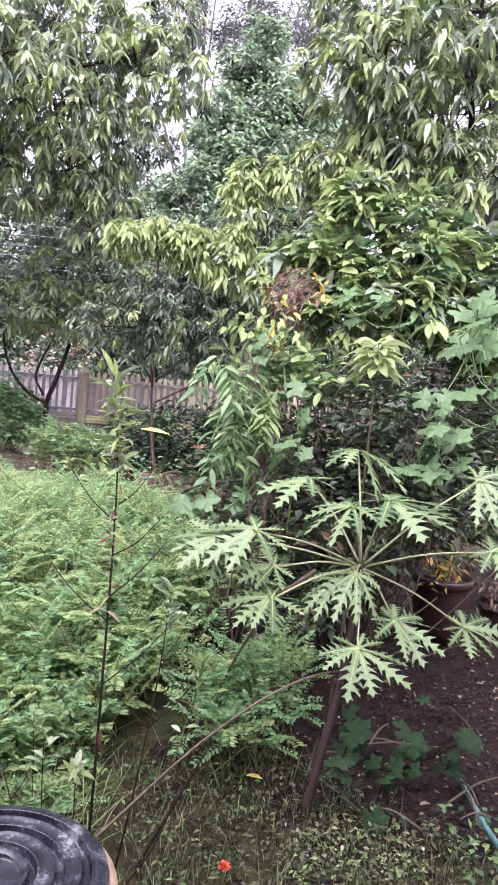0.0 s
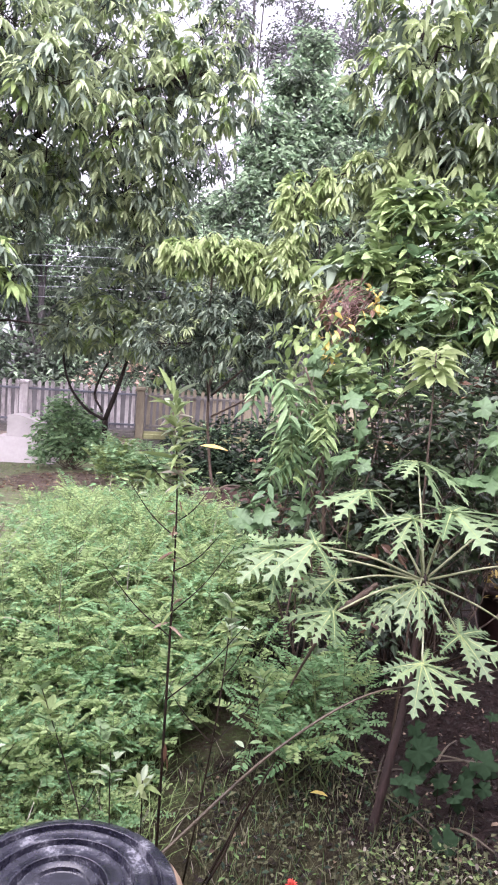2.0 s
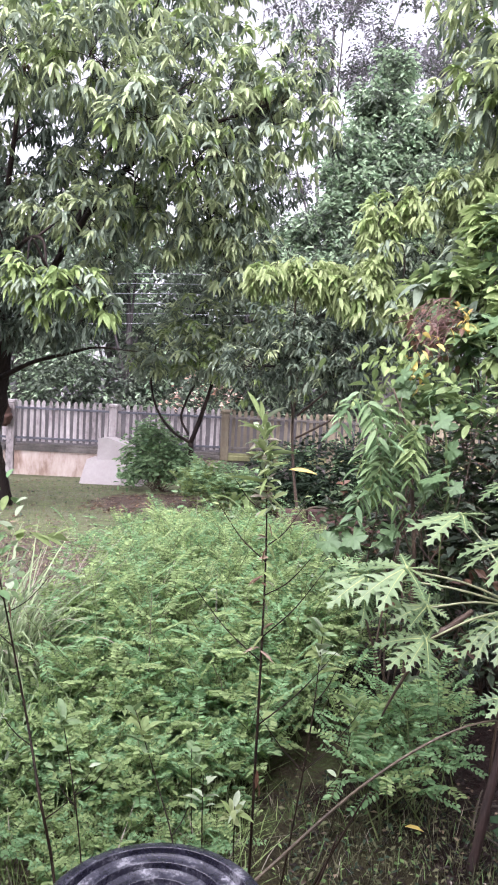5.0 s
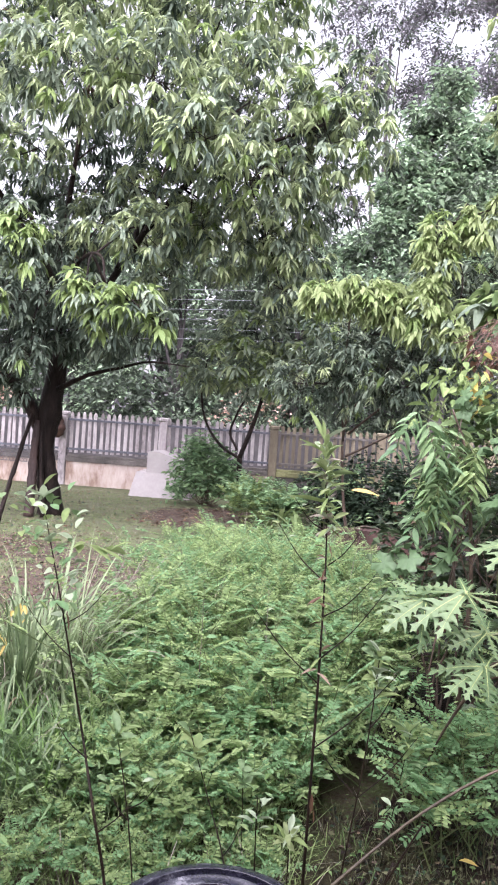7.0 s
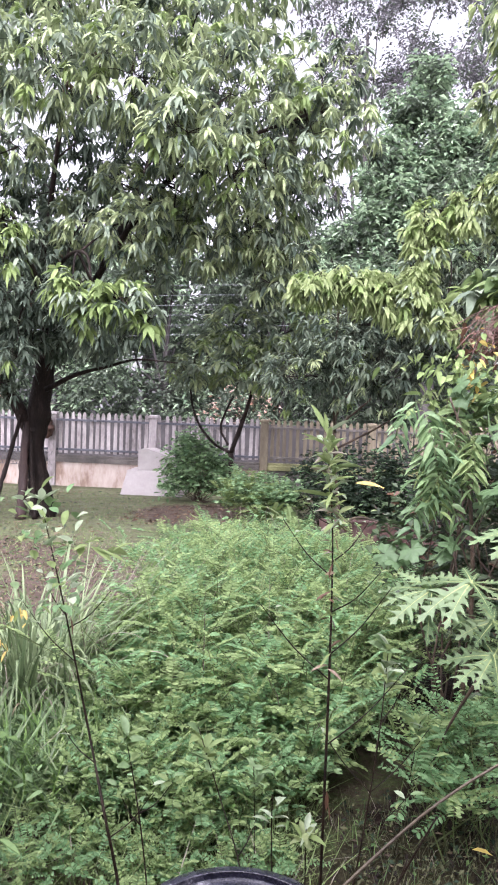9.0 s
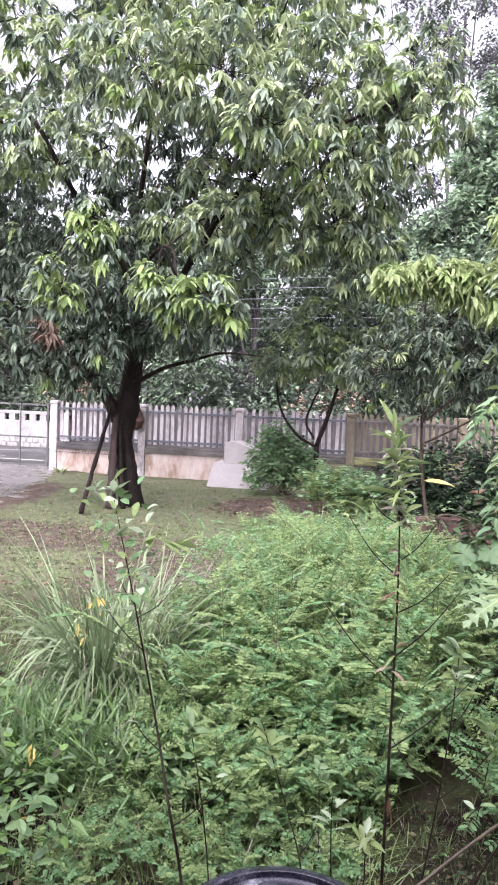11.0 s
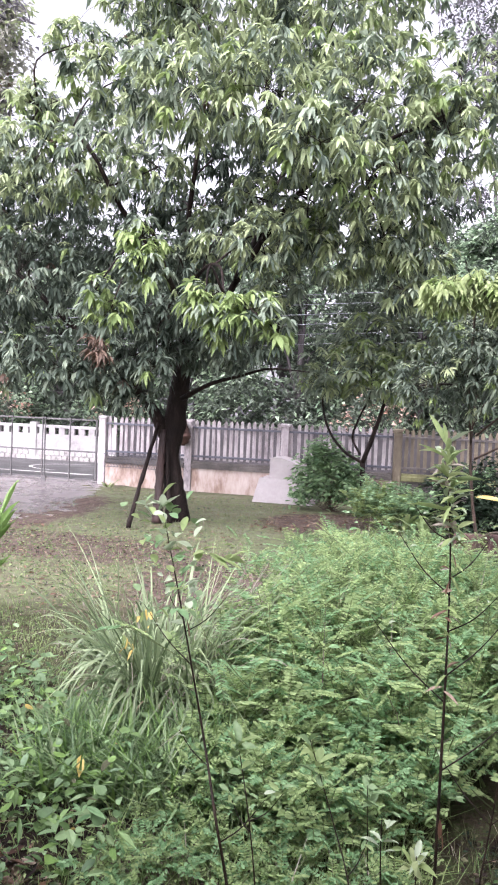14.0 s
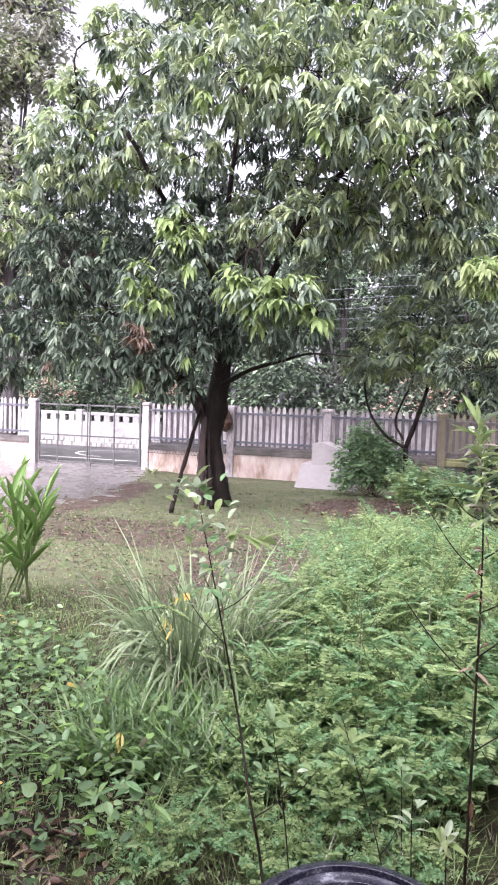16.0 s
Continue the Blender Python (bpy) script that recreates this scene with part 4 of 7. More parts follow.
# third mango hanging over the shrubs
mango_c = thing("mango_tree", (3.6, 7.0, 0), "mango tree with long leaves hanging over the shrubs", "tree", "mango trees")
arms = [
    ([(3.55, 6.9, 2.2), (3.1, 6.5, 3.3), (2.6, 6.1, 4.1), (2.1, 5.8, 4.6)], [0.045, 0.035, 0.025, 0.012]),
    ([(3.55, 6.9, 2.4), (3.3, 6.2, 3.5), (3.0, 5.7, 4.3), (2.8, 5.3, 5.0)], [0.045, 0.035, 0.025, 0.012]),
    ([(3.5, 6.8, 2.6), (3.6, 6.0, 3.3), (3.4, 5.4, 3.7)], [0.04, 0.03, 0.012]),
    ([(3.5, 6.8, 2.8), (4.0, 6.8, 3.8), (4.6, 6.8, 4.7)], [0.08, 0.06, 0.02]),
]
limbs(mango_c, [(3.6, 7.0, -0.05), (3.6, 7.0, 1.2), (3.55, 6.9, 2.4), (3.4, 6.8, 3.6)], [0.12, 0.09, 0.075, 0.045], arms, M["bark"], 10)
g, tw = Geo(), Geo()
hubs = [p for pts, _ in arms for p in curve(pts, 3)]
over_c = [(2.35, 5.6, 4.5, 0.6, 0.8), (2.9, 5.5, 4.7, 0.65, 0.8), (2.0, 6.0, 4.3, 0.42, 0.9), (2.45, 6.0, 4.1, 0.5, 0.8), (2.9, 5.6, 4.05, 0.5, 0.8), (3.15, 5.5, 3.6, 0.45, 0.8), (2.75, 6.0, 3.7, 0.5, 0.7), (2.3, 6.3, 5.3, 0.7, 0.8), (3.3, 5.9, 5.2, 0.8, 0.8), (2.3, 6.6, 3.7, 0.5, 0.7), (4.6, 6.2, 4.9, 1.0, 0.7), (4.6, 7.6, 4.6, 1.0, 0.7)]
c, out, _ = clusters_in(over_c, 380, 0.55)
# paler picks put rain haze into this crown's colour
umbrellas(g, c, out, 8, 0.112, 0.043, rng.choice(5, len(c), p=[0.03, 0.43, 0.1, 0.28, 0.16]), -0.1, 0.7)
branches_to(tw, hubs, over_c, c, 0.014, 0.4)
tagged(part("branchwork", tw, M["bark"], mango_c), kind="stuff")
part("crown", g, [M["mango_old"], M["mango_mid"], M["mango_young"], M["mango_olive"], M["mango_tip"]], mango_c)

# slim young mango by the fence
slim = thing("young_mango_tree", (-0.88, 13.0, 0), "slim young mango tree with dark narrow leaves", "tree", "mango trees")
arms = [
    ([(-0.9, 13.0, 0.952), (-1.25, 13.0, 1.15), (-1.55, 13.0, 1.55), (-1.68, 13.0, 2.1), (-1.6, 12.9, 2.7)], [0.03, 0.026, 0.022, 0.018, 0.01]),
    ([(-0.9, 13.0, 0.955), (-0.72, 13.0, 1.5), (-0.55, 12.9, 2.1), (-0.4, 12.7, 3.0)], [0.045, 0.04, 0.03, 0.014]),
    ([(-0.95, 13.0, 1.1), (-1.1, 13.0, 1.4), (-1.0, 12.95, 1.75), (-0.8, 12.9, 2.3), (-0.9, 12.7, 3.2)], [0.022, 0.022, 0.02, 0.018, 0.01]),
]
limbs(slim, [(-0.84, 13.0, -0.05), (-0.88, 13.0, 0.5), (-0.9, 13.0, 0.955)], [0.06, 0.05, 0.05], arms, M["bark"], 9)
g, tw = Geo(), Geo()
hubs = [p for pts, _ in arms for p in curve(pts, 3)[5:]]
slim_b = [(-1.3, 12.5, 2.65, 0.75, 0.7), (-0.5, 12.5, 2.6, 0.75, 0.7), (-0.75, 12.5, 3.2, 0.6, 0.8), (-0.1, 12.5, 3.3, 0.7, 0.8), (0.3, 12.4, 2.7, 0.6, 0.8), (-0.1, 12.6, 4.0, 0.6, 0.8), (-1.75, 12.6, 2.4, 0.45, 0.7), (0.6, 12.6, 3.4, 0.6, 0.8)]
c, out, _ = clusters_in(slim_b, 135, 0.65)
# paler picks make up in colour for light the big crown blocks
umbrellas(g, c, out, 9, 0.17, 0.06, rng.choice(4, len(c), p=[0.05, 0.5, 0.2, 0.25]), 0.0, 0.55)
branches_to(tw, hubs, slim_b, c, 0.009, 0.2)
tagged(part("branchwork", tw, M["bark"], slim), kind="stuff")
part("crown", g, [M["mango_old"], M["mango_mid"], M["mango_young"], M["mango_olive"]], slim)


def far_tree(name, base, height, r_trunk, blobs, mats, picks, label, leaf=0.2, dens=26, group="", n=16, width=0.5, spread=0.14):
    t = thing(name, base, label, "tree", group)
    x, y, _ = base
    hubs = [(x, y, height * s) for s in (0.4, 0.6, 0.8)] + [b[:3] for b in blobs]
    arms = [([(x, y, height * 0.35), ((x + b[0]) / 2, (y + b[1]) / 2, (height * 0.45 + b[2]) / 2 + 0.3), b[:3]], [r_trunk * 0.3, r_trunk * 0.2, r_trunk * 0.08]) for b in blobs]
    limbs(t, [(x, y, -0.1), (x + 0.1, y, height * 0.4), (x - 0.05, y, height * 0.9)], [r_trunk, r_trunk * 0.75, r_trunk * 0.3], arms, M["far_bark"], 8)
    g = Geo()
    lumps = []
    for bx, by, bz, br, bh in blobs:
        for q in range(15):
            d = sphere_dirs(1)[0] * br * 0.72
            lumps.append((bx + d[0], by + d[1], bz + d[2] * bh, br * rng.uniform(0.25, 0.5), 0.8))
    c, out, _ = clusters_in(lumps, dens, 0.3)
    whorls(g, c, out, n, leaf, leaf * width, 0.35, rng.choice(len(mats), len(c), p=picks), DIAMOND, 0.25, spread)
    part("crown", g, mats, t)
    return t


FG, FD, FGR = M["far_green"], M["far_dark"], M["far_grey"]
far_tree("tall_tree", (3.9, 20.5, 0), 11, 0.25, [(3.6, 20, 10.9, 0.6, 1.0), (3.1, 20, 10.2, 0.6, 0.9), (4.1, 20.2, 10.0, 0.7, 0.9), (3.5, 20, 9.3, 1.0, 0.9), (3.7, 20, 7.4, 1.4, 0.9), (2.5, 20.1, 7.2, 0.7, 0.8), (2.7, 20, 9.0, 0.6, 0.9), (4.7, 20, 9.6, 0.5, 0.9), (2.2, 20, 8.2, 0.5, 0.9), (5.0, 20.3, 9.0, 1.0, 0.9), (5.3, 20.3, 7.2, 1.3, 0.9), (1.9, 20.3, 6.4, 1.2, 0.8), (2.6, 20, 5.2, 1.4, 0.8), (4.6, 20, 5.2, 1.5, 0.8), (0.6, 20.4, 5.2, 1.1, 0.8), (3.4, 20.2, 6.0, 1.6, 0.8), (1.6, 20.2, 4.0, 1.4, 0.8), (4.4, 19.8, 8.2, 1.2, 0.9), (2.9, 20.2, 8.0, 1.0, 0.9)], [FG, FD], [0.66, 0.34], "tall tree clad in bright green climbers", 0.22, 70)
far_tree("tall_tree", (2.6, 28, 0), 18, 0.17, [(3.0, 28, 18.0, 1.6, 0.8), (5.5, 28, 18.5, 1.8, 0.8), (1.2, 28, 17.0, 1.3, 0.8), (8.0, 28, 19.0, 2.0, 0.8), (1.6, 28, 14.5, 1.5, 0.8), (3.4, 28, 15.4, 1.8, 0.8), (0.2, 28, 12.8, 1.2, 0.7), (5.6, 28, 14.2, 1.8, 0.8), (8.0, 28, 15.5, 2.2, 0.8), (6.8, 28, 11.5, 1.8, 0.9), (1.2, 28, 10.2, 1.1, 0.7), (9.5, 28, 12.0, 2.2, 0.9)], [FGR, FD], [0.7, 0.3], "tall distant tree with thin grey-purple foliage", 0.17, 26)
far_tree("roadside_tree", (-12, 16.8, 0), 10, 0.25, [(-11.2, 16.2, 9.8, 1.0, 0.9), (-10.9, 16.2, 11.2, 1.1, 0.8), (-12.1, 16.2, 10.4, 1.1, 0.9), (-12.6, 16.2, 9.0, 1.2, 0.8), (-13.4, 16.5, 10.8, 1.6, 0.8), (-12.0, 16.3, 7.4, 1.0, 0.7), (-13.8, 16.6, 7.6, 1.4, 0.7), (-11.5, 16.5, 5.4, 1.3, 0.7), (-13.4, 16.6, 5.2, 1.3, 0.8)], [M["far_hazy"], M["mango_olive"], FGR, M["mango_rust"]], [0.55, 0.27, 0.15, 0.03], "roadside tree with olive and rusty foliage", 0.2, 55)
for x, y, h, w in ((-23, 24, 8, 3.0), (-18, 27, 9, 3.2), (-13, 24.5, 7.5, 2.8), (-8.4, 26, 8.2, 2.9), (-4.2, 24.5, 7.8, 2.8), (-0.2, 26.5, 8.6, 2.9), (3.8, 25, 8.0, 2.8), (8.2, 24, 9.5, 3.2), (12.6, 24, 10, 3.2), (17, 25, 10, 3.4), (-15.5, 31, 9, 3.6), (-10.5, 30.5, 8.6, 3.6), (-6.2, 31, 9, 3.6), (-2.2, 30.5, 8.6, 3.6), (2.0, 31, 9, 3.6), (6.2, 30.5, 9, 3.6)):
    bl = [(x + w * math.cos(q * 1.26) * 0.55, y + w * math.sin(q * 1.26) * 0.4, h * (0.42 + 0.11 * q), w * 0.52, 0.75) for q in range(5)]
    bl += [(x - w * 0.5, y - 1.0, h * 0.3, w * 0.45, 0.7), (x + w * 0.5, y - 0.8, h * 0.27, w * 0.45, 0.7), (x - w * 0.3, y - 0.9, h * 0.14, w * 0.4, 0.6), (x + w * 0.45, y - 0.9, h * 0.13, w * 0.4, 0.6)]
    far_tree("roadside_tree", (x, y, 0), h * 0.8, 0.2, bl, [FD, FG, FGR], [0.7, 0.26, 0.04], "dense dark green tree across the road", 0.25 if y < 27 else 0.36, 25 if y < 27 else 9, "trees across the road", spread=0.24)
for x, y in ((-9.5, 21.6), (-1.3, 21.3), (-14.2, 21.8)):
    t = thing("flowering_shrub", (x, y, 0), "shrub with orange and pink blossom across the road", "shrub", "flowering shrubs")
    g = Geo()
    for q in range(7):
        a = rng.random() * 6.28
        tube(g, [(x, y, 0), (x + 0.3 * math.cos(a), y + 0.2 * math.sin(a), 0.9), (x + 0.7 * math.cos(a), y + 0.4 * math.sin(a), 1.8)], [0.03, 0.02, 0.008], 5)
    part("stems", g, M["far_bark"], t)
    g = Geo()
    c, out, _ = clusters_in([(x - 0.5, y, 1.5, 0.7, 0.7), (x + 0.5, y, 1.7, 0.6, 0.7), (x, y, 2.0, 0.6, 0.7)], 60)
    whorls(g, c, out, 14, 0.14, 0.09, 0.3, rng.choice(3, len(c), p=[0.22, 0.5, 0.28]), DIAMOND, 0.2, 0.15)
    part("foliage", g, [M["blossom"], FD, FG], t)
for q in range(6):
    g = Geo()
    z = 3.5 + 0.235 * q
    tube(g, [(-40, 17.2, z + 1.4), (-14, 17.1, z - 0.35), (-2, 17.0, z), (8, 17, z + 0.32), (40, 17, z + 2.2)], [0.006] * 5, 5, 0, 0, 8)
    tagged(part("overhead_cable", g, M["cable"]), "thin grey overhead cable along the road", "cable", "overhead cables")


# ---- shrubs along the fence ----
def inside(poly, p):
    x, y = p[:, 0], p[:, 1]
    hit = np.zeros(len(p), bool)
    q = np.array(poly)
    for (x0, y0), (x1, y1) in zip(q, np.roll(q, -1, 0)):
        hit ^= ((y0 > y) != (y1 > y)) & (x < (x1 - x0) * (y - y0) / (y1 - y0 + 1e-12) + x0)
    return hit


def scatter(poly, n):
    """n places on the ground inside an outline."""
    q = np.array(poly)
    p = rng.uniform(q.min(0), q.max(0), (n * 5, 2))
    p = p[inside(poly, p)][:n]
    p = p + rng.normal(0, 0.015, p.shape) * np.linalg.norm(q.max(0) - q.min(0))
    return np.c_[p, ground_z(p[:, 0], p[:, 1])]


def bush(name, base, blobs, leaf, width, dens, mats, picks, label, n=9, form=DIAMOND, stem="twig", spread=0.05, down=0.1, group="", fan=0.5, rosettes=False):
    t = thing(name, base, label, "shrub", group)
    base = np.array(base, float)
    for b in blobs:
        for q in range(3):
            tip = np.array(b[:3]) + rng.normal(0, b[3] * fan, 3)
            tip[2] = max(tip[2], 0.15)
            g = Geo()
            tube(g, [base + rng.normal(0, 0.09, 3) * [1, 1, 0], base * 0.65 + tip * 0.35 + rng.normal(0, 0.12, 3), base * 0.3 + tip * 0.7 + rng.normal(0, 0.1, 3), tip], [0.007, 0.006, 0.004, 0.002], 5, 0, 0, 4)
            part("stem", g, M[stem], t)
    g = Geo()
    c, out, _ = clusters_in(blobs, dens, 0.4)
    c[:, 2] = np.maximum(c[:, 2], 0.03)
    if rosettes:
        umbrellas(g, c, out, n, leaf, width, rng.choice(len(mats), len(c), p=picks), 0.25, 0.45, OVATE)
    else:
        whorls(g, c, out, n, leaf, width, 0.25, rng.choice(len(mats), len(c), p=picks), form, down, spread)
    part("foliage", g, [M[m] for m in mats], t)
    return t


bush("round_bush", (-1.5, 13.4, 0), [(-1.62, 13.3, 1.0, 0.34, 0.9), (-1.95, 13.3, 0.75, 0.3, 0.9), (-1.9, 13.25, 0.4, 0.36, 0.9), (-1.35, 13.2, 0.85, 0.3, 0.95), (-1.5, 13.2, 0.5, 0.42, 0.8), (-1.05, 13.2, 0.45, 0.36, 0.8), (-1.15, 13.1, 0.75, 0.22, 0.8), (-1.75, 13.2, 1.18, 0.18, 0.9), (-0.75, 13.0, 0.3, 0.3, 0.8)], 0.13, 0.062, 420, ["bush", "squash", "vine"], [0.72, 0.08, 0.2], "uneven bright green bush beside the white block", 8, LANCE, spread=0.07)
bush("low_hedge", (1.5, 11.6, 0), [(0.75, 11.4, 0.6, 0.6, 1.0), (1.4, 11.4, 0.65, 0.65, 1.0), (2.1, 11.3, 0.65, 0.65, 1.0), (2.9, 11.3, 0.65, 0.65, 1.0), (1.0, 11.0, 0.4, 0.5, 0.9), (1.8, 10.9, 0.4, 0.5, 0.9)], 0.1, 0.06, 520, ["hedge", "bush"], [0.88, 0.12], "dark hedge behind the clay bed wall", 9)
bush("feathery_shrub", (-0.45, 11.9, 0), [(-0.45, 11.9, 0.45, 0.3, 0.8), (-0.1, 11.7, 0.5, 0.32, 0.8), (0.25, 11.5, 0.4, 0.3, 0.8)], 0.12, 0.045, 160, ["bush", "vine", "shrub"], [0.5, 0.3, 0.2], "feathery green shrub with yellow-green leaves", 10)


def arching_plant(name, base, count, length, width, mat, label, rise=0.9, fall=0.55, reach=0.75, group="", category="plant"):
    t = thing(name, base, label, category, group)
    a = rng.random(count) * 2 * np.pi
    h = np.stack([np.cos(a), np.sin(a), 0 * a], 1)
    p = np.array(base) + h * rng.uniform(0, 0.12, (count, 1))
    for q in range(count):
        g = Geo()
        s = length * rng.uniform(0.6, 1.1)
        strips(g, p[q : q + 1], h[q : q + 1], s, width, reach * rng.uniform(0.6, 1.1), rise * rng.uniform(0.8, 1.2), fall, 8, 0)
        part("leaf", g, M[mat], t)
    return t


arching_plant("broad_leaved_plant", (-0.08, 10.9, 0), 30, 1.0, 0.085, "lime", "clump of broad arching green leaves")
arching_plant("broad_leaved_plant", (0.3, 10.3, 0), 16, 0.65, 0.09, "shrub", "clump of arching yellow-green leaves")
arching_plant("gate_weed", (-6.55, 14.5, 0), 12, 0.36, 0.05, "grass", "small weed tuft beside the gate post")

bed = thing("clay_bed_wall", (1.3, 9.9, 0), "low red-brown clay wall of a planting bed", "low wall")
for q in range(5):
    g = Geo()
    x = 0.62 + q * 0.42
    box(g, (x, 9.85 + rng.normal(0, 0.015), -0.05), (x + 0.41, 10.02, 0.27 + rng.normal(0, 0.012)), 0, 0.02)
    part("block", g, M["bank"], bed)
g = Geo()
tube(g, [(0.85, 9.75, 0.05), (1.0, 9.7, 0.3), (1.25, 9.75, 0.34), (1.7, 9.7, 0.2)], [0.02, 0.02, 0.015, 0.008], 6, 0, 0.1)
tagged(part("dead_branch", g, M["cane"]), "pale dead branch lying on the bed wall", "branch")

for q in range(4):
    g = Geo()
    box(g, (2.18 + 0.04 * q, 9.86 + 0.01 * (q % 2), 0.29 + 0.048 * q), (2.66 - 0.02 * (q % 3), 10.0, 0.333 + 0.048 * q), 0, 0.006)
    tagged(part("old_board", g, M["bank"]), "short red-brown board stacked on the bed wall", "board", "stacked boards")

# ---- feathery herb thicket ----
THICKET = [(-0.75, 3.3), (0.1, 3.2), (0.6, 3.6), (0.85, 4.4), (0.85, 6.0), (0.8, 7.2), (0.5, 8.2), (-0.1, 8.8), (-0.5, 8.6), (-0.7, 7.2), (-0.75, 5.6), (-0.85, 4.2)]


def herb_mass(name, poly, plants, hmin, hmax, fronds, pairs, flen, leaf, mats, label, near=3.0, far=5.5, turn=0.5):
    base = scatter(poly, plants)
    k = len(base)
    # taller drifts alternate with low spots
    drift = 0.5 + 0.5 * np.sin(base[:, 0] * 3.1 + 1.0) * np.cos(base[:, 1] * 2.0 + base[:, 0])
    h = hmin + (hmax - hmin) * (0.35 * drift + 0.65 * rng.random(k) ** 1.4)
    h *= np.clip(0.4 + 0.4 * (base[:, 1] - near), 0.4, 1) * np.clip(1.0 - (base[:, 1] - far) / 4.5, 0.3, 1)
    lean = rng.normal(0, 0.4, (k, 2))
    top = base + np.c_[lean * h[:, None], h]
    g = Geo()
    prisms(g, base, top, 0.004, 0.002, 2)
    i = np.repeat(np.arange(k), fronds)
    s = rng.uniform(0.35, 1.0, len(i))[:, None]
    p = base[i] * (1 - s) + top[i] * s
    a = rng.random(len(i)) * 2 * np.pi
    d = unit(np.c_[np.cos(a), np.sin(a), rng.normal(0.95, 0.6, len(i))])
    fl = flen * rng.uniform(0.6, 1.2, len(i))
    end = p + d * fl[:, None] - np.c_[0 * a, 0 * a, 0.22 * fl]
    prisms(g, p, end, 0.0018, 0.001, 2)
    side = unit(np.cross(d, UP))
    tone = rng.random(len(i)) < (0.2 + 0.45 * drift[i])
    for q in range(pairs):
        u = (0.25 + 0.75 * (q + 0.5) / pairs)
        c = p + d * (fl * u)[:, None] - np.c_[0 * a, 0 * a, 0.22 * fl * u * u]
        for sg in (-1, 1):
            ld = sg * side + 0.45 * d + rng.normal(0, 0.07, d.shape) - [0, 0, 0.08]
            ll = leaf * rng.uniform(0.7, 1.2, len(i))
            for m in (0, 1):
                w = tone == (m == 1)
                for form, z in ((OVAL, c[:, 1] < 4.4), (DIAMOND, c[:, 1] >= 4.4)):
                    leaves(g, c[w & z], ld[w & z], ll[w & z], ll[w & z] * 0.5, 0.1, form, m, turn)
    return tagged(part(name, g, mats), label, "undergrowth", kind="stuff")


herb_mass("herb_thicket", THICKET, 1250, 0.2, 0.85, 8, 9, 0.23, 0.035, [M["herb"], M["herb_blue"], M["stem_green"]], "dense thicket of small-leaved green herbs")
herb_mass("lacy_fronds", THICKET, 250, 0.45, 1.0, 6, 12, 0.34, 0.036, [M["herb"], M["herb_blue"], M["stem_green"]], "tall lacy fronds standing out of the thicket", 2.2, 5.5, 0.2)
STRAY = [(-0.9, 4.2), (-0.6, 2.8), (0.5, 2.9), (0.9, 4.4), (0.8, 8.0), (0.2, 9.6), (-0.6, 10.6), (-1.5, 9.6), (-1.1, 7.8), (-0.8, 5.6)]
herb_mass("stray_herbs", STRAY, 330, 0.25, 0.7, 7, 8, 0.22, 0.036, [M["herb"], M["vine"], M["stem_green"]], "scattered taller herbs round the thicket")
FERNS = [(-0.75, 11.2), (-0.4, 10.8), (0.1, 10.8), (0.2, 11.3), (-0.2, 11.7), (-0.7, 11.6)]
herb_mass("fern_patch", FERNS, 40, 0.3, 0.75, 6, 8, 0.42, 0.1, [M["bush"], M["lime"], M["stem_green"]], "patch of tall feathery ferns by the bush", -40.0, 60.0)
FRINGE = [(0.75, 2.75), (1.15, 2.7), (1.35, 3.6), (0.95, 3.7), (0.6, 3.1)]
herb_mass("herb_fringe", FRINGE, 42, 0.25, 0.62, 7, 8, 0.22, 0.034, [M["herb_blue"], M["herb"], M["stem_green"]], "feathery herbs at the foot of the papaya", 1.6)


# ---- grass, weeds and litter ----
def grass_field(name, poly, n, lo, hi, width, mats, picks, label, lean=0.5):
    p = scatter(poly, n)
    g = Geo()
    pick = rng.choice(len(mats), len(p), p=picks)
    a = rng.random(len(p)) * 2 * np.pi
    h = np.stack([np.cos(a), np.sin(a), 0 * a], 1)
    for m in range(len(mats)):
        w = pick == m
        strips(g, p[w], h[w], rng.uniform(lo, hi, w.sum()), width, lean * rng.uniform(0.3, 1.4, w.sum()), 1.0, rng.uniform(0.1, 0.6, w.sum()), 2, m)
    return tagged(part(name, g, mats), label, "grass", kind="stuff")


NEAR = [(-2.6, 1.7), (0.4, 1.7), (0.25, 2.6), (0.2, 3.3), (-0.9, 3.3), (-1.1, 4.4), (-3.4, 5.6), (-4.4, 5.2)]
grass_field("rough_grass", NEAR, 15000, 0.03, 0.1, 0.0034, [M["grass"], M["dry_grass"], M["herb"]], [0.42, 0.06, 0.52], "rough wet grass under the saplings")
BARE = [(0.45, 1.7), (2.1, 1.7), (1.5, 2.5), (1.1, 3.1), (0.4, 3.1)]
grass_field("sparse_grass", BARE, 2600, 0.04, 0.16, 0.003, [M["dull_weed"], M["dry_grass"], M["weed"]], [0.75, 0.05, 0.2], "sparse thin grass on dark soil")
LAWN = [(-9, 5.2), (-3.2, 4.6), (-1.5, 6), (-1.9, 9.5), (-2.1, 11), (-2.5, 13.7), (-6.4, 14.8), (-6, 9.2), (-9, 8.8)]
grass_field("lawn_grass", LAWN, 27000, 0.015, 0.055, 0.005, [M["grass"], M["dry_grass"], M["weed"]], [0.56, 0.34, 0.1], "short wet lawn grass")
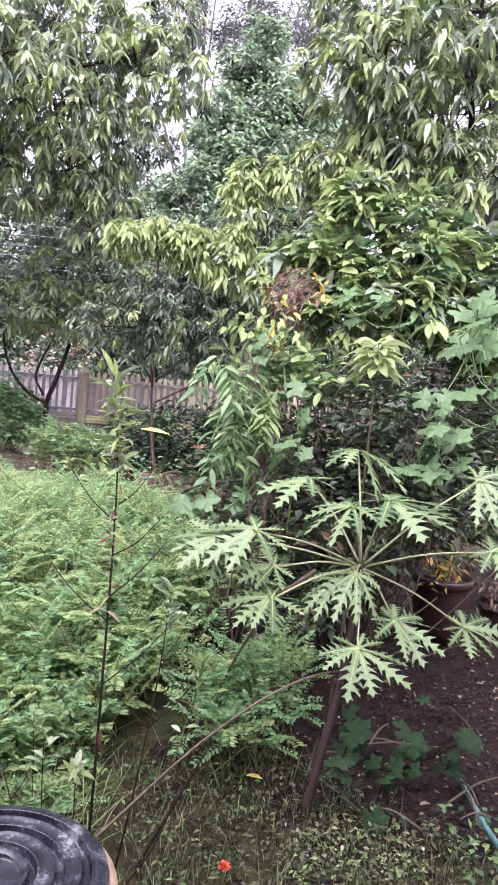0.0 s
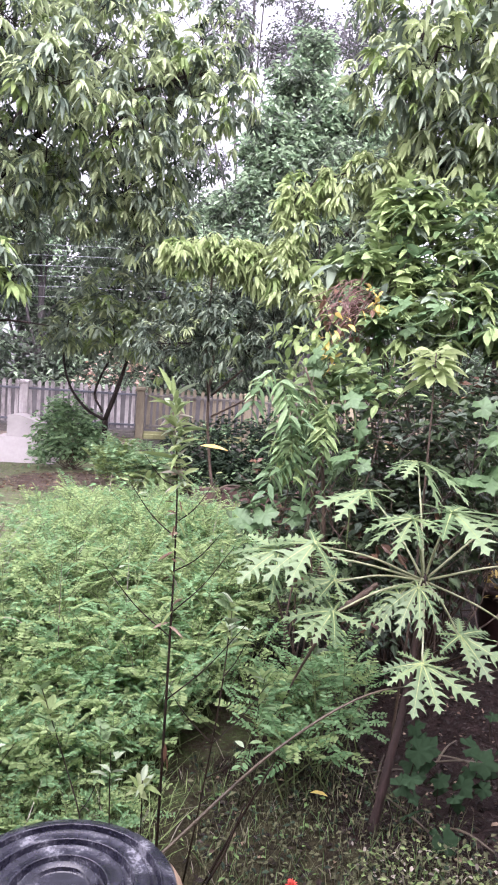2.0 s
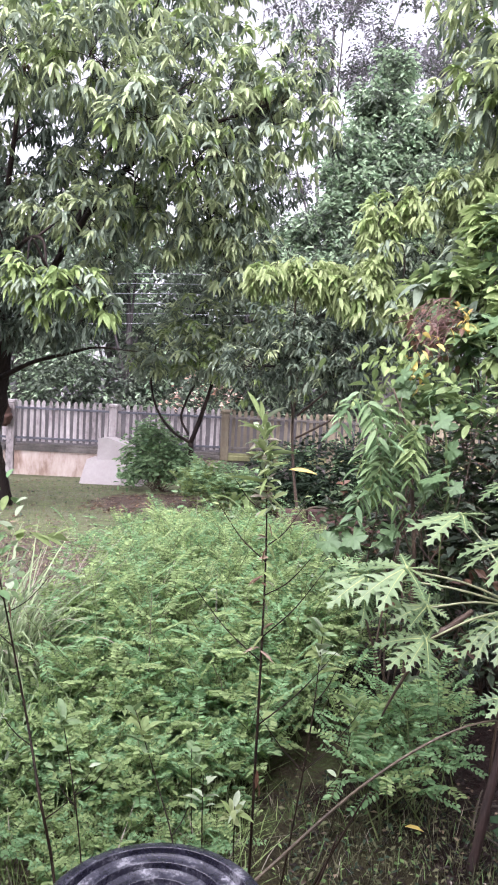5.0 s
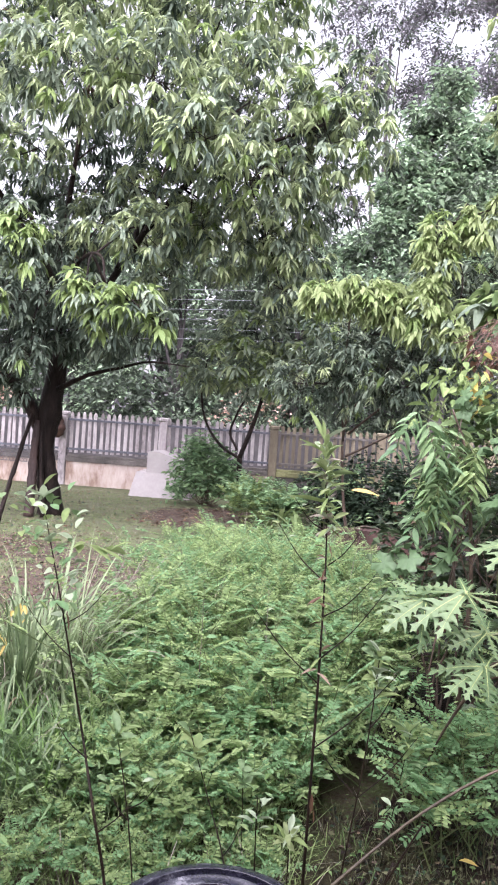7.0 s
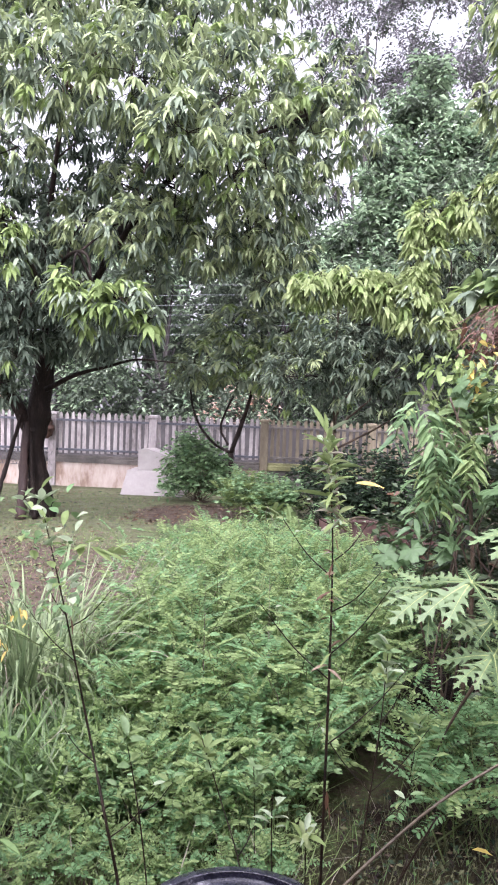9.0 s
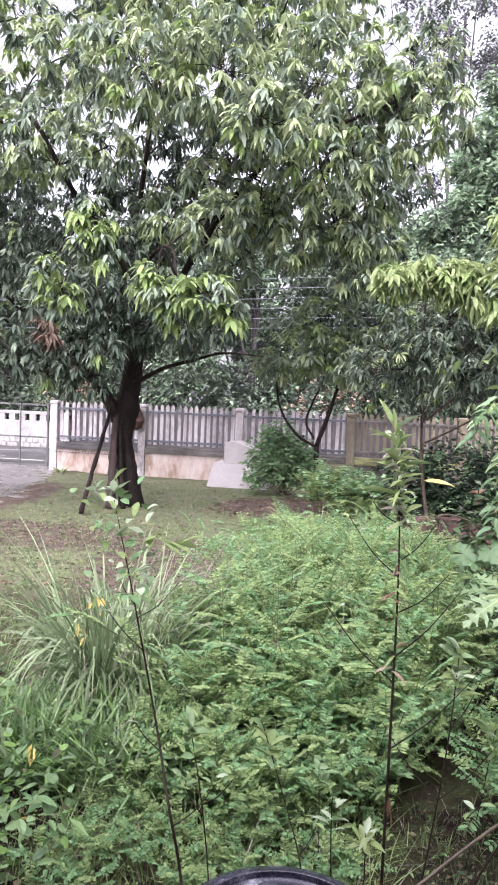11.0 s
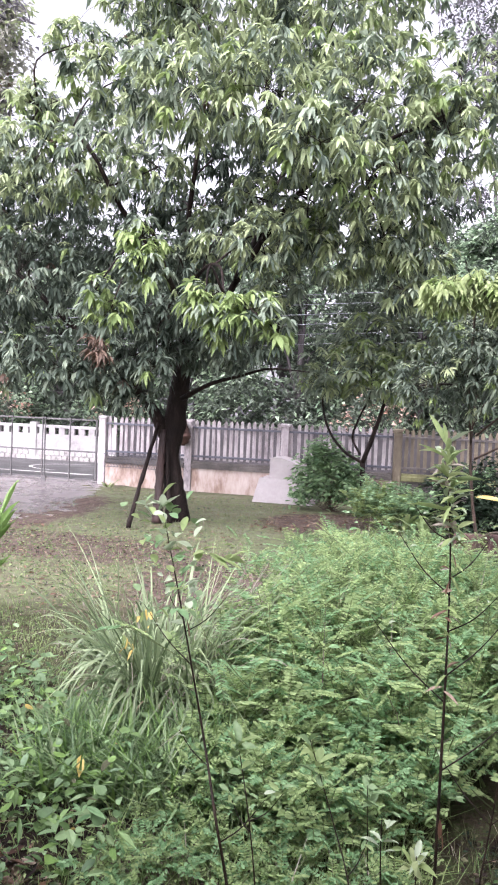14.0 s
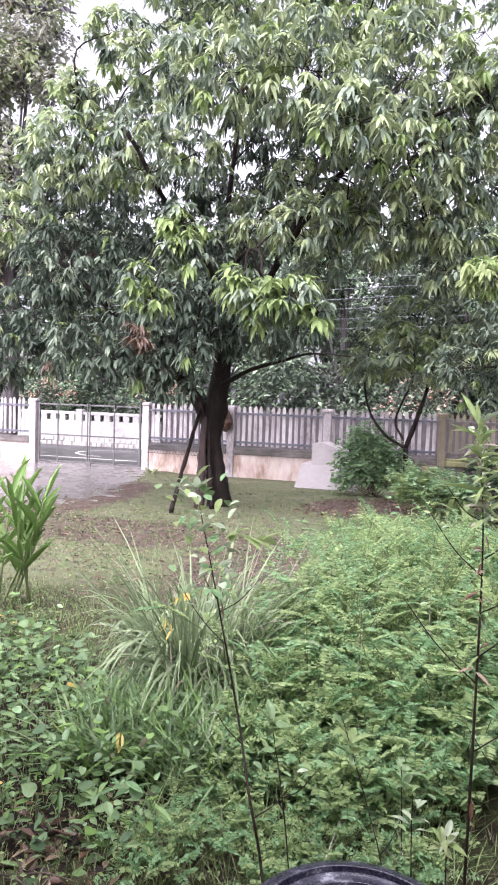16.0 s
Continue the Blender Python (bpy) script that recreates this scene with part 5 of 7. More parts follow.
grass_field("lush_grass", [(-1.2, 2.9), (-0.4, 3.0), (-0.5, 3.7), (-1.1, 3.6), (-1.6, 3.2)], 2600, 0.15, 0.36, 0.012, [M["vine"], M["weed"]], [0.6, 0.4], "tuft of lush broad-bladed grass", 0.9)
g = Geo()
p = np.c_[rng.normal(-1.15, 0.09, 130), rng.normal(4.45, 0.12, 130), np.zeros(130)]
h = np.c_[np.ones(130), rng.normal(0.1, 0.5, 130), np.zeros(130)]
strips(g, p, h, rng.uniform(0.6, 1.15, 130), 0.009, rng.uniform(0.25, 0.75, 130), rng.uniform(0.75, 1.0, 130), 0.12, 4)
tagged(part("dry_stalks", g, M["dry_grass"]), "fan of pale dry grass stalks", "grass", kind="stuff")
grass_field("lush_grass", [(-1.5, 2.75), (-0.6, 2.8), (-0.5, 3.3), (-1.0, 3.5), (-1.6, 3.3)], 1500, 0.2, 0.45, 0.014, [M["ginger"], M["vine"], M["lemon"]], [0.35, 0.45, 0.2], "bright broad-bladed grass before the lemongrass", 0.9)


def weeds(name, poly, n, lo, hi, zmax, mats, picks, label, form=DIAMOND, ratio=0.5, category="weeds"):
    p = scatter(poly, n)
    p[:, 2] += rng.random(len(p)) ** 1.6 * zmax
    g = Geo()
    a = rng.random(len(p)) * 2 * np.pi
    d = np.stack([np.cos(a), np.sin(a), rng.normal(0.05, 0.3, len(p))], 1)
    pick = rng.choice(len(mats), len(p), p=picks)
    for m in range(len(mats)):
        w = pick == m
        s = rng.uniform(lo, hi, w.sum())
        leaves(g, p[w], d[w], s, s * ratio, 0.15, form, m, 0.4, 1.0, form is ROUND_HEART)
    return tagged(part(name, g, mats), label, category, kind="stuff")


grass_field("thicket_grass", THICKET, 2600, 0.25, 0.6, 0.007, [M["herb"], M["grass"], M["dry_grass"]], [0.45, 0.35, 0.2], "thin grass stalks growing through the herbs", 0.6)
weeds("broad_weeds", [(-1.0, 3.2), (0.5, 3.4), (0.7, 5.5), (0.5, 8.0), (-0.9, 8.0), (-1.0, 5.0)], 700, 0.04, 0.085, 0.75, [M["herb_blue"], M["weed"], M["lime"]], [0.5, 0.38, 0.12], "scattered broad leaves among the herbs", BLADE, 0.42)
grass_field("arching_stalks", THICKET, 420, 0.5, 1.1, 0.005, [M["dry_grass"], M["stem_green"], M["twig"]], [0.5, 0.3, 0.2], "thin arching stalks over the herb thicket", 1.0)
weeds("low_weeds", NEAR, 6500, 0.01, 0.03, 0.09, [M["weed"], M["herb"], M["grass"]], [0.12, 0.6, 0.28], "low mixed weeds among the grass")
weeds("tall_weeds", [(-0.9, 2.75), (0.1, 2.6), (0.35, 2.75), (0.3, 3.2), (-0.9, 3.3)], 700, 0.025, 0.055, 0.34, [M["weed"], M["herb"], M["vine"]], [0.3, 0.4, 0.3], "tall soft weeds in front of the thicket", LANCE, 0.36)
herb_mass("soft_herbs", [(-0.7, 2.95), (-0.1, 2.65), (0.3, 2.9), (0.5, 3.4), (-0.8, 3.5)], 150, 0.12, 0.4, 7, 8, 0.17, 0.03, [M["herb"], M["herb_blue"], M["stem_green"]], "soft low feathery herbs at the edge of the thicket", 0.0)
herb_mass("low_herbs", [(-0.95, 2.15), (0.15, 2.15), (0.25, 2.7), (-0.7, 3.05)], 170, 0.06, 0.2, 6, 6, 0.11, 0.023, [M["herb"], M["herb_blue"], M["stem_green"]], "low soft seedlings among the grass", 0.0)
grass_field("tangled_grass", [(-1.0, 2.3), (0.2, 2.2), (0.3, 2.6), (0.3, 3.2), (-0.9, 3.4)], 1500, 0.1, 0.28, 0.004, [M["herb"], M["grass"], M["dry_grass"]], [0.5, 0.44, 0.06], "tangled thin grass under the saplings", 0.9)
weeds("leaf_litter", [(-6.4, 7.2), (-2.6, 5.6), (-1.4, 7.0), (-2.2, 8.8), (-6.0, 9.4)], 3600, 0.02, 0.07, 0.04, [M["litter"], M["chips"], M["weed"]], [0.3, 0.28, 0.42], "twigs and dead leaves on muddy grass", DIAMOND, 0.3, "litter")
weeds("lawn_weeds", [(-7.4, 8.2), (-2.6, 5.4), (-1.5, 7.0), (-2.2, 9.6), (-5.6, 10.4)], 3800, 0.015, 0.05, 0.05, [M["weed"], M["herb"], M["litter"]], [0.4, 0.35, 0.25], "small weeds spotting the muddy lawn", DIAMOND, 0.45)
weeds("leaf_litter", [(-7.6, 9.4), (-6.5, 9.2), (-5.6, 10.0), (-5.7, 11.2), (-6.1, 13.6), (-6.4, 13.4), (-6.2, 11.6), (-6.2, 10.4), (-6.7, 9.7)], 900, 0.03, 0.09, 0.015, [M["litter"], M["chips"], M["weed"]], [0.4, 0.3, 0.3], "dead leaves and mud along the edge of the driveway", DIAMOND, 0.4, "litter")
weeds("leaf_litter", LAWN, 3000, 0.03, 0.1, 0.012, [M["litter"], M["red_leaf"], M["mango_old"]], [0.5, 0.2, 0.3], "fallen leaves on the lawn", DIAMOND, 0.4, "litter")
weeds("leaf_litter", [(-2.6, 10.7), (-1.5, 10.2), (-0.2, 10.8), (0.1, 12.2), (-0.9, 13.2), (-2.2, 12.4)], 700, 0.04, 0.11, 0.02, [M["litter"], M["red_leaf"]], [0.6, 0.4], "brown fallen leaves on bare earth", DIAMOND, 0.4, "litter")
weeds("low_weeds", BARE, 2600, 0.012, 0.036, 0.14, [M["weed"], M["dull_weed"], M["hedge"]], [0.12, 0.6, 0.28], "small dark weeds on bare soil")
weeds("leaf_litter", BARE, 1500, 0.015, 0.05, 0.02, [M["litter"], M["chips"]], [0.1, 0.9], "dead leaves on the dark soil", DIAMOND, 0.5, "litter")
weeds("leaf_litter", NEAR, 1100, 0.02, 0.06, 0.02, [M["litter"], M["chips"], M["yellow"]], [0.45, 0.54, 0.01], "dead leaves lying in the rough grass", DIAMOND, 0.5, "litter")
MULCH = [(1.05, 2.55), (1.6, 2.3), (2.3, 2.2), (3.5, 2.8), (3.9, 4.4), (3.0, 5.2), (1.9, 4.4), (1.2, 3.4)]
weeds("mulch_chips", MULCH, 12000, 0.01, 0.035, 0.035, [M["chips"], M["litter"]], [0.93, 0.07], "wet wood chips and dead leaves, shade put into their dark colour", DIAMOND, 0.6, "mulch")
weeds("pale_ground_cover", [(1.0, 2.1), (1.5, 2.1), (1.5, 2.35), (1.0, 2.4)], 620, 0.012, 0.03, 0.12, [M["dull_weed"], M["grass"], M["dry_grass"]], [0.45, 0.35, 0.2], "small yellowish ground cover", BLADE, 0.5)
weeds("low_weeds", [(1.5, 1.9), (2.4, 1.9), (2.2, 2.3), (1.6, 2.35)], 260, 0.02, 0.06, 0.16, [M["weed"], M["vine"], M["hedge"]], [0.4, 0.3, 0.3], "low weeds at the edge of the mulch")


# ---- lemongrass, ginger and ground vine ----
lg = thing("lemongrass", (-1.36, 3.75, 0), "large clump of grey-green lemongrass with dry lower blades", "grass clump")
TILLERS = rng.normal(0, 1, (11, 2)) * [0.13, 0.1] + [-1.24, 3.75]
for name, mat, k, l0, l1, rise, fall, reach, wd in (("leaves", "lemon", 330, 0.7, 1.2, 1.35, 0.85, 0.54, 0.011), ("drooping_leaves", "lemon", 430, 0.75, 1.2, 1.5, 1.6, 0.52, 0.021), ("dry_leaves", "dry_grass", 190, 0.6, 1.0, 1.3, 1.35, 0.55, 0.011), ("dead_base", "litter", 170, 0.35, 0.7, 1.2, 1.3, 0.5, 0.014)):
    own = rng.integers(0, 11, k)
    off = TILLERS[own] - [-1.24, 3.75]
    a = np.arctan2(off[:, 1], off[:, 0]) + rng.normal(0, 1.0, k)
    h = np.stack([np.cos(a), np.sin(a), 0 * a], 1)
    p = np.c_[TILLERS[own] + rng.normal(0, 0.025, (k, 2)), np.zeros(k)]
    g = Geo()
    strips(g, p, h, rng.uniform(l0, l1, k), wd * rng.uniform(0.6, 1.2, k), reach * rng.uniform(0.35, 1.35, k), rise * rng.uniform(0.75, 1.1, k), fall * rng.uniform(0.45, 1.25, k), 8, 0, 0.45)
    tagged(part(name, g, M[mat], lg), kind="stuff")
yw = thing("yellowing_weed", (-1.25, 3.55, 0), "weed with hanging yellow leaves against the lemongrass", "weed")
g = Geo()
tube(g, [(-1.25, 3.55, 0.0), (-1.27, 3.48, 0.35), (-1.24, 3.42, 0.68)], [0.005, 0.004, 0.003], 5)
part("stem", g, M["stem_green"], yw)
for q in range(14):
    g = Geo()
    hi = q % 2
    leaves(g, [((-1.27, -1.21)[hi] + rng.normal(0, 0.03), (3.38, 3.44)[hi], (0.56, 0.67)[hi] + rng.normal(0, 0.03))], [(rng.normal(), -0.4, -0.55)], 0.042, 0.022, 0.6, LANCE)
    part("leaf", g, M["yellow" if q % 3 else "mango_young"], yw)

gg = thing("ginger_plant", (-3.2, 4.8, 0), "leafy bright green ginger plant", "plant")
for q in range(9):
    x, y = -3.27 + rng.normal(0, 0.13), 4.8 + rng.normal(0, 0.16)
    tip = np.array([x + rng.normal(0.08, 0.16), y + rng.normal(0, 0.16), rng.uniform(0.68, 1.0)])
    g = Geo()
    tube(g, [(x, y, 0), ((x + tip[0]) / 2, (y + tip[1]) / 2, tip[2] * 0.5), tip], [0.012, 0.009, 0.005], 6)
    st = part("stalk", g, M["stem_green"], gg)
    for r in range(9):
        s = 0.35 + 0.65 * r / 8
        c = np.array([x, y, 0]) * (1 - s) + tip * s
        a = r * 3.14 + q + rng.normal(0, 0.5)
        g = Geo()
        leaves(g, [c], [(math.cos(a), math.sin(a), 0.9 + 1.3 * s)], 0.4, 0.046, 0.22, LANCE, 0, 0.4, 1.0, True)
        o = part("leaf", g, M["ginger"], gg)

VINE = [(-3.0, 2.1), (-0.75, 2.1), (-0.85, 2.7), (-1.2, 3.3), (-1.9, 4.0), (-3.4, 4.4), (-3.8, 3.4)]
weeds("mixed_weeds", VINE, 1700, 0.03, 0.09, 0.3, [M["vine"], M["weed"], M["ginger"], M["herb_blue"]], [0.4, 0.25, 0.15, 0.2], "mixed narrow-leaved weeds among the vine", LANCE, 0.3)
weeds("oval_weeds", VINE, 1100, 0.03, 0.075, 0.36, [M["vine"], M["weed"], M["bush"], M["dull_weed"]], [0.35, 0.3, 0.2, 0.15], "oval-leaved weeds among the vine", OVATE, 0.55)
weeds("ground_vine", VINE, 1200, 0.03, 0.07, 0.34, [M["vine"], M["weed"], M["ginger"], M["yellow"]], [0.6, 0.24, 0.15, 0.01], "sprawling vine with heart-shaped green leaves", ROUND_HEART, 0.9, "vine")
weeds("leaf_litter", [(-2.2, 1.9), (-0.8, 2.0), (-1.2, 2.35), (-2.2, 2.6)], 500, 0.03, 0.1, 0.05, [M["litter"], M["red_leaf"], M["chips"]], [0.2, 0.4, 0.4], "dead brown leaves under the vine", DIAMOND, 0.4, "litter")
g = Geo()
strips(g, np.array([(-1.46, 2.3, 0.12)]), np.array([(0.95, 0.3, 0)]), 0.26, 0.07, 0.8, 0.35, 0.2, 8, 0, 0.5)
tagged(part("dead_sheath", g, M["red_leaf"]), "curled red-brown dead leaf sheath on the soil", "leaf sheath")
for q in range(16):
    x, y, a = rng.uniform(-1.9, -0.9), rng.uniform(1.95, 2.35), rng.random() * 6.28
    g = Geo()
    l = rng.uniform(0.12, 0.3)
    tube(g, [(x, y, 0.02), (x + l * 0.5 * math.cos(a), y + l * 0.5 * math.sin(a), 0.06), (x + l * math.cos(a), y + l * math.sin(a), 0.03)], [0.004, 0.004, 0.002], 4)
    tagged(part("fallen_twig", g, M["cane"]), "pale dry twig lying on the soil", "twig", "fallen twigs")
for q in range(14):
    x, y, a = rng.uniform(1.0, 2.2), rng.uniform(2.3, 3.0), rng.random() * 6.28
    g = Geo()
    l = rng.uniform(0.15, 0.5)
    tube(g, [(x, y, 0.04), (x + l * 0.5 * math.cos(a), y + l * 0.5 * math.sin(a), 0.07), (x + l * math.cos(a), y + l * math.sin(a), 0.05)], [0.006, 0.005, 0.003], 5)
    tagged(part("fallen_twig", g, M["cane"]), "pale dry twig lying on the mulch", "twig", "fallen twigs")


for x, y, z, d, l, m, what in ((-0.81, 2.45, 0.05, (1, 0.5, 0.3), 0.09, "pale_leaf", "pale curled leaf fallen on the grass"), (0.92, 2.72, 0.06, (1, -0.3, 0.2), 0.08, "yellow", "yellow leaf fallen on the grass"), (-1.2, 2.75, 0.25, (0.4, -1, -0.5), 0.09, "yellow", "yellow leaf hanging in the vine"), (-2.3, 8.9, 0.04, (1, 0.2, 0.1), 0.16, "lime", "yellow-green leaf lying on the lawn"), (1.62, 2.5, 0.05, (1, 0.4, 0.1), 0.07, "litter", "brown leaf fallen on the mulch")):
    g = Geo()
    leaves(g, [(x, y, z)], [d], l, l * 0.45, 0.25, BLADE)
    tagged(part("fallen_leaf", g, M[m]), what, "leaf", "single fallen leaves")
g = Geo()
tube(g, [(0.78, 3.1, 0.0), (0.86, 3.0, 0.4), (1.0, 2.86, 0.77), (1.1, 2.85, 0.86), (1.18, 2.85, 0.93)], [0.003, 0.004, 0.011, 0.018, 0.01], 8, 0, 0.12)
tagged(part("broken_stump", g, M["twig"]), "broken brown stem standing behind the papaya", "stump")

# ---- saplings ----
def sapling(pts, radii, top_leaves, leaf, sides, label, mats=("pale_leaf", "vine"), stem="stem_dark", top_spread=0.2, mass=0.008):
    """A thin upright stem with side shoots and a leafy tip."""
    t = thing("sapling", pts[0], label, "sapling", "saplings")
    radii = [0.43 * q for q in radii]
    g = Geo()
    tube(g, pts, radii, 7, 0, 0.04, 6)
    for s, a, l in sides:
        path = curve(pts, 6)
        o = path[int(s * (len(path) - 1))]
        e = o + np.array([math.cos(a) * l * 0.75, math.sin(a) * l * 0.75, l * 0.65])
        tube(g, [o, (o + e) / 2 + [0, 0, -0.02], e], [0.0024, 0.002, 0.001], 5)
    part("stem", g, M[stem], t)
    path = curve(pts, 12)
    tip = path[-1]
    k = top_leaves
    s = 1 - top_spread * rng.random(k) ** 1.3
    c = path[(s * (len(path) - 1)).astype(int)] + rng.normal(0, mass, (k, 3)) * [1, 1, 0.5]
    a = np.arange(k) * 2.4
    d = np.stack([np.cos(a), np.sin(a), rng.uniform(0.3, 2.0, k) * (0.3 + s * 0.7)], 1)
    for q in range(k):
        g = Geo()
        leaves(g, c[q : q + 1], d[q : q + 1], leaf * rng.uniform(0.5, 1.2), leaf * (0.38 if mass > 0.05 else 0.3), 0.35, LANCE, 0, 0.4, 1.0, True)
        part("leaf", g, M[mats[q % len(mats)]], t)
    for s, a, l in sides:
        o = path[int(s * (len(path) - 1))]
        e = o + np.array([math.cos(a) * l * 0.75, math.sin(a) * l * 0.75, l * 0.65])
        for q in range(4):
            g = Geo()
            leaves(g, [e - (e - o) * 0.12 * q], [(math.cos(a + 2.2 * q), math.sin(a + 2.2 * q), 0.4)], leaf * 0.55, leaf * 0.18, 0.3, LANCE, 0, 0.4, 1.0, True)
            part("leaf", g, M[mats[q % len(mats)]], t)
    return t


main = sapling([(0.27, 1.95, -0.02), (0.277, 2.0, 0.345), (0.282, 2.08, 0.95), (0.282, 2.15, 1.3), (0.272, 2.2, 1.5), (0.25, 2.24, 1.69)], [0.012, 0.011, 0.009, 0.0065, 0.0045, 0.003], 26, 0.058, [(0.45, 0.5, 0.3), (0.42, 2.8, 0.32), (0.5, 0.1, 0.2), (0.58, 2.6, 0.25), (0.62, 0.6, 0.2), (0.35, 0.3, 0.35), (0.7, 2.9, 0.15)], "tall dark-stemmed sapling with pale green leaf tip", ("mango_tip", "lime", "pale_leaf", "mango_young"), top_spread=0.22, mass=0.018)
for q, (z, dx, dz, l) in enumerate(((1.70, -0.55, 0.85, 0.13), (1.70, -0.15, 1, 0.08), (1.70, 0.9, 0.45, 0.1), (1.68, 0.2, 1, 0.07), (1.66, 0.8, 0.25, 0.07), (1.66, -0.95, 0.3, 0.1), (1.64, -0.4, 0.8, 0.09), (1.61, 0.05, 1, 0.06), (1.60, -0.8, 0.5, 0.07), (1.59, 0.9, -0.1, 0.12), (1.59, 0.7, 0.6, 0.07), (1.58, -0.9, 0.05, 0.07), (1.57, 0.6, -0.5, 0.06), (1.55, 0.95, 0.15, 0.08), (1.52, 0.5, 0.4, 0.05), (1.50, -0.95, -0.05, 0.13), (1.47, 0.8, 0.3, 0.05), (1.45, -0.8, 0.3, 0.09), (1.42, -0.7, -0.6, 0.06))):
    g = Geo()
    leaves(g, [(0.285 - 0.15 * (z - 1.45) ** 1 * 0.9, 2.19 + 0.2 * (z - 1.5), z)], [(dx, rng.normal(-0.1, 0.5), dz + 0.3)], l, 0.019, 0.15, LANCE, 0, 0.5, 1.0, True)
    part("leaf", g, M[("lime", "lime", "pale_leaf", "lime", "shrub")[q % 5]], main)
g = Geo()
leaves(g, [(0.345, 2.18, 1.548)], [(1, 0.0, 0.03)], 0.09, 0.02, 0.15, LANCE, 0, 0.8, 1.0, True)
part("yellow_leaf", g, M["yellow"], main, "hanging yellow leaf")
for q in range(54):
    z = rng.uniform(1.4, 1.68)
    g = Geo()
    leaves(g, [(0.285 - 0.13 * (z - 1.45) + rng.normal(0, 0.008), 2.19 + 0.2 * (z - 1.5), z)], [(rng.normal(0, 1), rng.normal(-0.2, 0.5), rng.normal(0.5, 0.5))], rng.uniform(0.035, 0.075), 0.016, 0.3, LANCE, 0, 0.6, 1.0, True)
    part("leaf", g, M[("mango_tip", "pale_leaf", "lime", "mango_tip", "shrub", "dry_grass")[q % 6]], main)
for q in range(34):
    z = rng.uniform(0.98, 1.5)
    up = rng.normal(0.0, 0.6)
    g = Geo()
    leaves(g, [(0.282 + rng.normal(0, 0.006), 2.08 + 0.22 * (z - 0.95) - 0.008, z)], [(rng.choice((-1, 1)) * 0.8, rng.normal(-0.2, 0.4), up)], rng.uniform(0.02, 0.055), 0.012, 0.35, LANCE, 0, 0.6, 1.0, True)
    part("withered_leaf", g, M[("litter", "mango_young", "lime", "red_leaf", "lime", "dry_grass")[q % 6]], main, "small withering leaf")
for p, d, l in (((0.285, 2.01, 0.64), (0, -0.1, -1), 0.055), ((0.29, 2.01, 0.6), (0.1, 0, -1), 0.05), ((0.285, 2.14, 1.38), (0.3, -0.2, -1), 0.045), ((0.28, 2.12, 1.3), (-0.2, 0, -1), 0.045), ((0.29, 2.16, 1.42), (0.6, 0, -0.4), 0.04)):
    g = Geo()
    leaves(g, [p], [d], l, l * 0.25, 0.1, BLADE)
    part("dead_leaf", g, M["red_leaf"], main, "curled red-brown dead leaf")
side = sapling([(-0.28, 1.98, -0.02), (-0.365, 2.15, 0.2), (-0.43, 2.2, 0.41), (-0.541, 2.4, 0.578), (-0.64, 2.44, 0.95), (-0.71, 2.49, 1.16), (-0.79, 2.54, 1.4)], [0.013, 0.012, 0.0115, 0.01, 0.008, 0.006, 0.003], 84, 0.085, [(0.62, 2.9, 0.3), (0.68, 0.4, 0.2), (0.3, 0.5, 0.2), (0.7, 2.5, 0.2), (0.45, 2.9, 0.2)], "tall leaning sapling with pale rounded leaves", ("pale_leaf", "vine", "herb_blue", "pale_leaf", "lime"), top_spread=0.32, mass=0.06)
for dx, dz, l in ((-0.9, 0.45, 0.085), (0.8, 0.6, 0.085), (0.0, 1.0, 0.05)):
    g = Geo()
    leaves(g, [(-0.785, 2.54, 1.4)], [(dx, -0.1, dz)], l, 0.03, 0.05, LANCE, 0, 0.2, 1.0, True)
    part("leaf", g, M["pale_leaf"], side)
for q in range(6):
    g = Geo()
    leaves(g, [(-0.62 + 0.02 * q, 2.56, 1.22 + rng.normal(0, 0.012))], [(1, rng.normal(0, 0.5), rng.normal(0, 0.3))], 0.1, 0.032, 0.2, BLADE)
    part("leaf", g, M["lime"], side)
g = Geo()
leaves(g, [(-0.63, 2.42, 1.0)], [(0.2, -0.1, -1)], 0.07, 0.02, 0.0, BLADE)
part("dead_leaf", g, M["red_leaf"], side, "curled red-brown dead leaf")
sapling([(0.38, 2.28, -0.02), (0.43, 2.3, 0.3), (0.48, 2.35, 0.652), (0.508, 2.4, 0.97)], [0.009, 0.008, 0.006, 0.003], 22, 0.1, [(0.55, 0.4, 0.3), (0.5, 2.6, 0.3), (0.75, 0.8, 0.2), (0.4, 0.0, 0.2)], "slim sapling with few yellow-green leaves", ("vine", "pale_leaf", "lime"))
sapling([(0.08, 2.1, -0.02), (0.028, 2.18, 0.265), (-0.047, 2.3, 0.41), (-0.145, 2.36, 0.65)], [0.007, 0.006, 0.005, 0.003], 14, 0.1, [(0.4, 1.0, 0.15)], "short sapling with light green leaf rosette", ("vine", "lime", "herb"))
sapling([(-0.23, 2.08, -0.02), (-0.29, 2.2, 0.25), (-0.34, 2.26, 0.46), (-0.4, 2.34, 0.625)], [0.006, 0.006, 0.005, 0.003], 16, 0.1, [(0.6, 0.3, 0.15), (0.5, 2.6, 0.15)], "short sapling with soft green leaves", ("vine", "herb"))
sapling([(0.14, 1.97, -0.02), (0.135, 1.98, 0.25), (0.125, 1.98, 0.52), (0.124, 1.98, 0.63)], [0.005, 0.005, 0.004, 0.003], 6, 0.06, [], "short sapling with curled whitish leaves", ("pale_leaf",), top_spread=0.35)
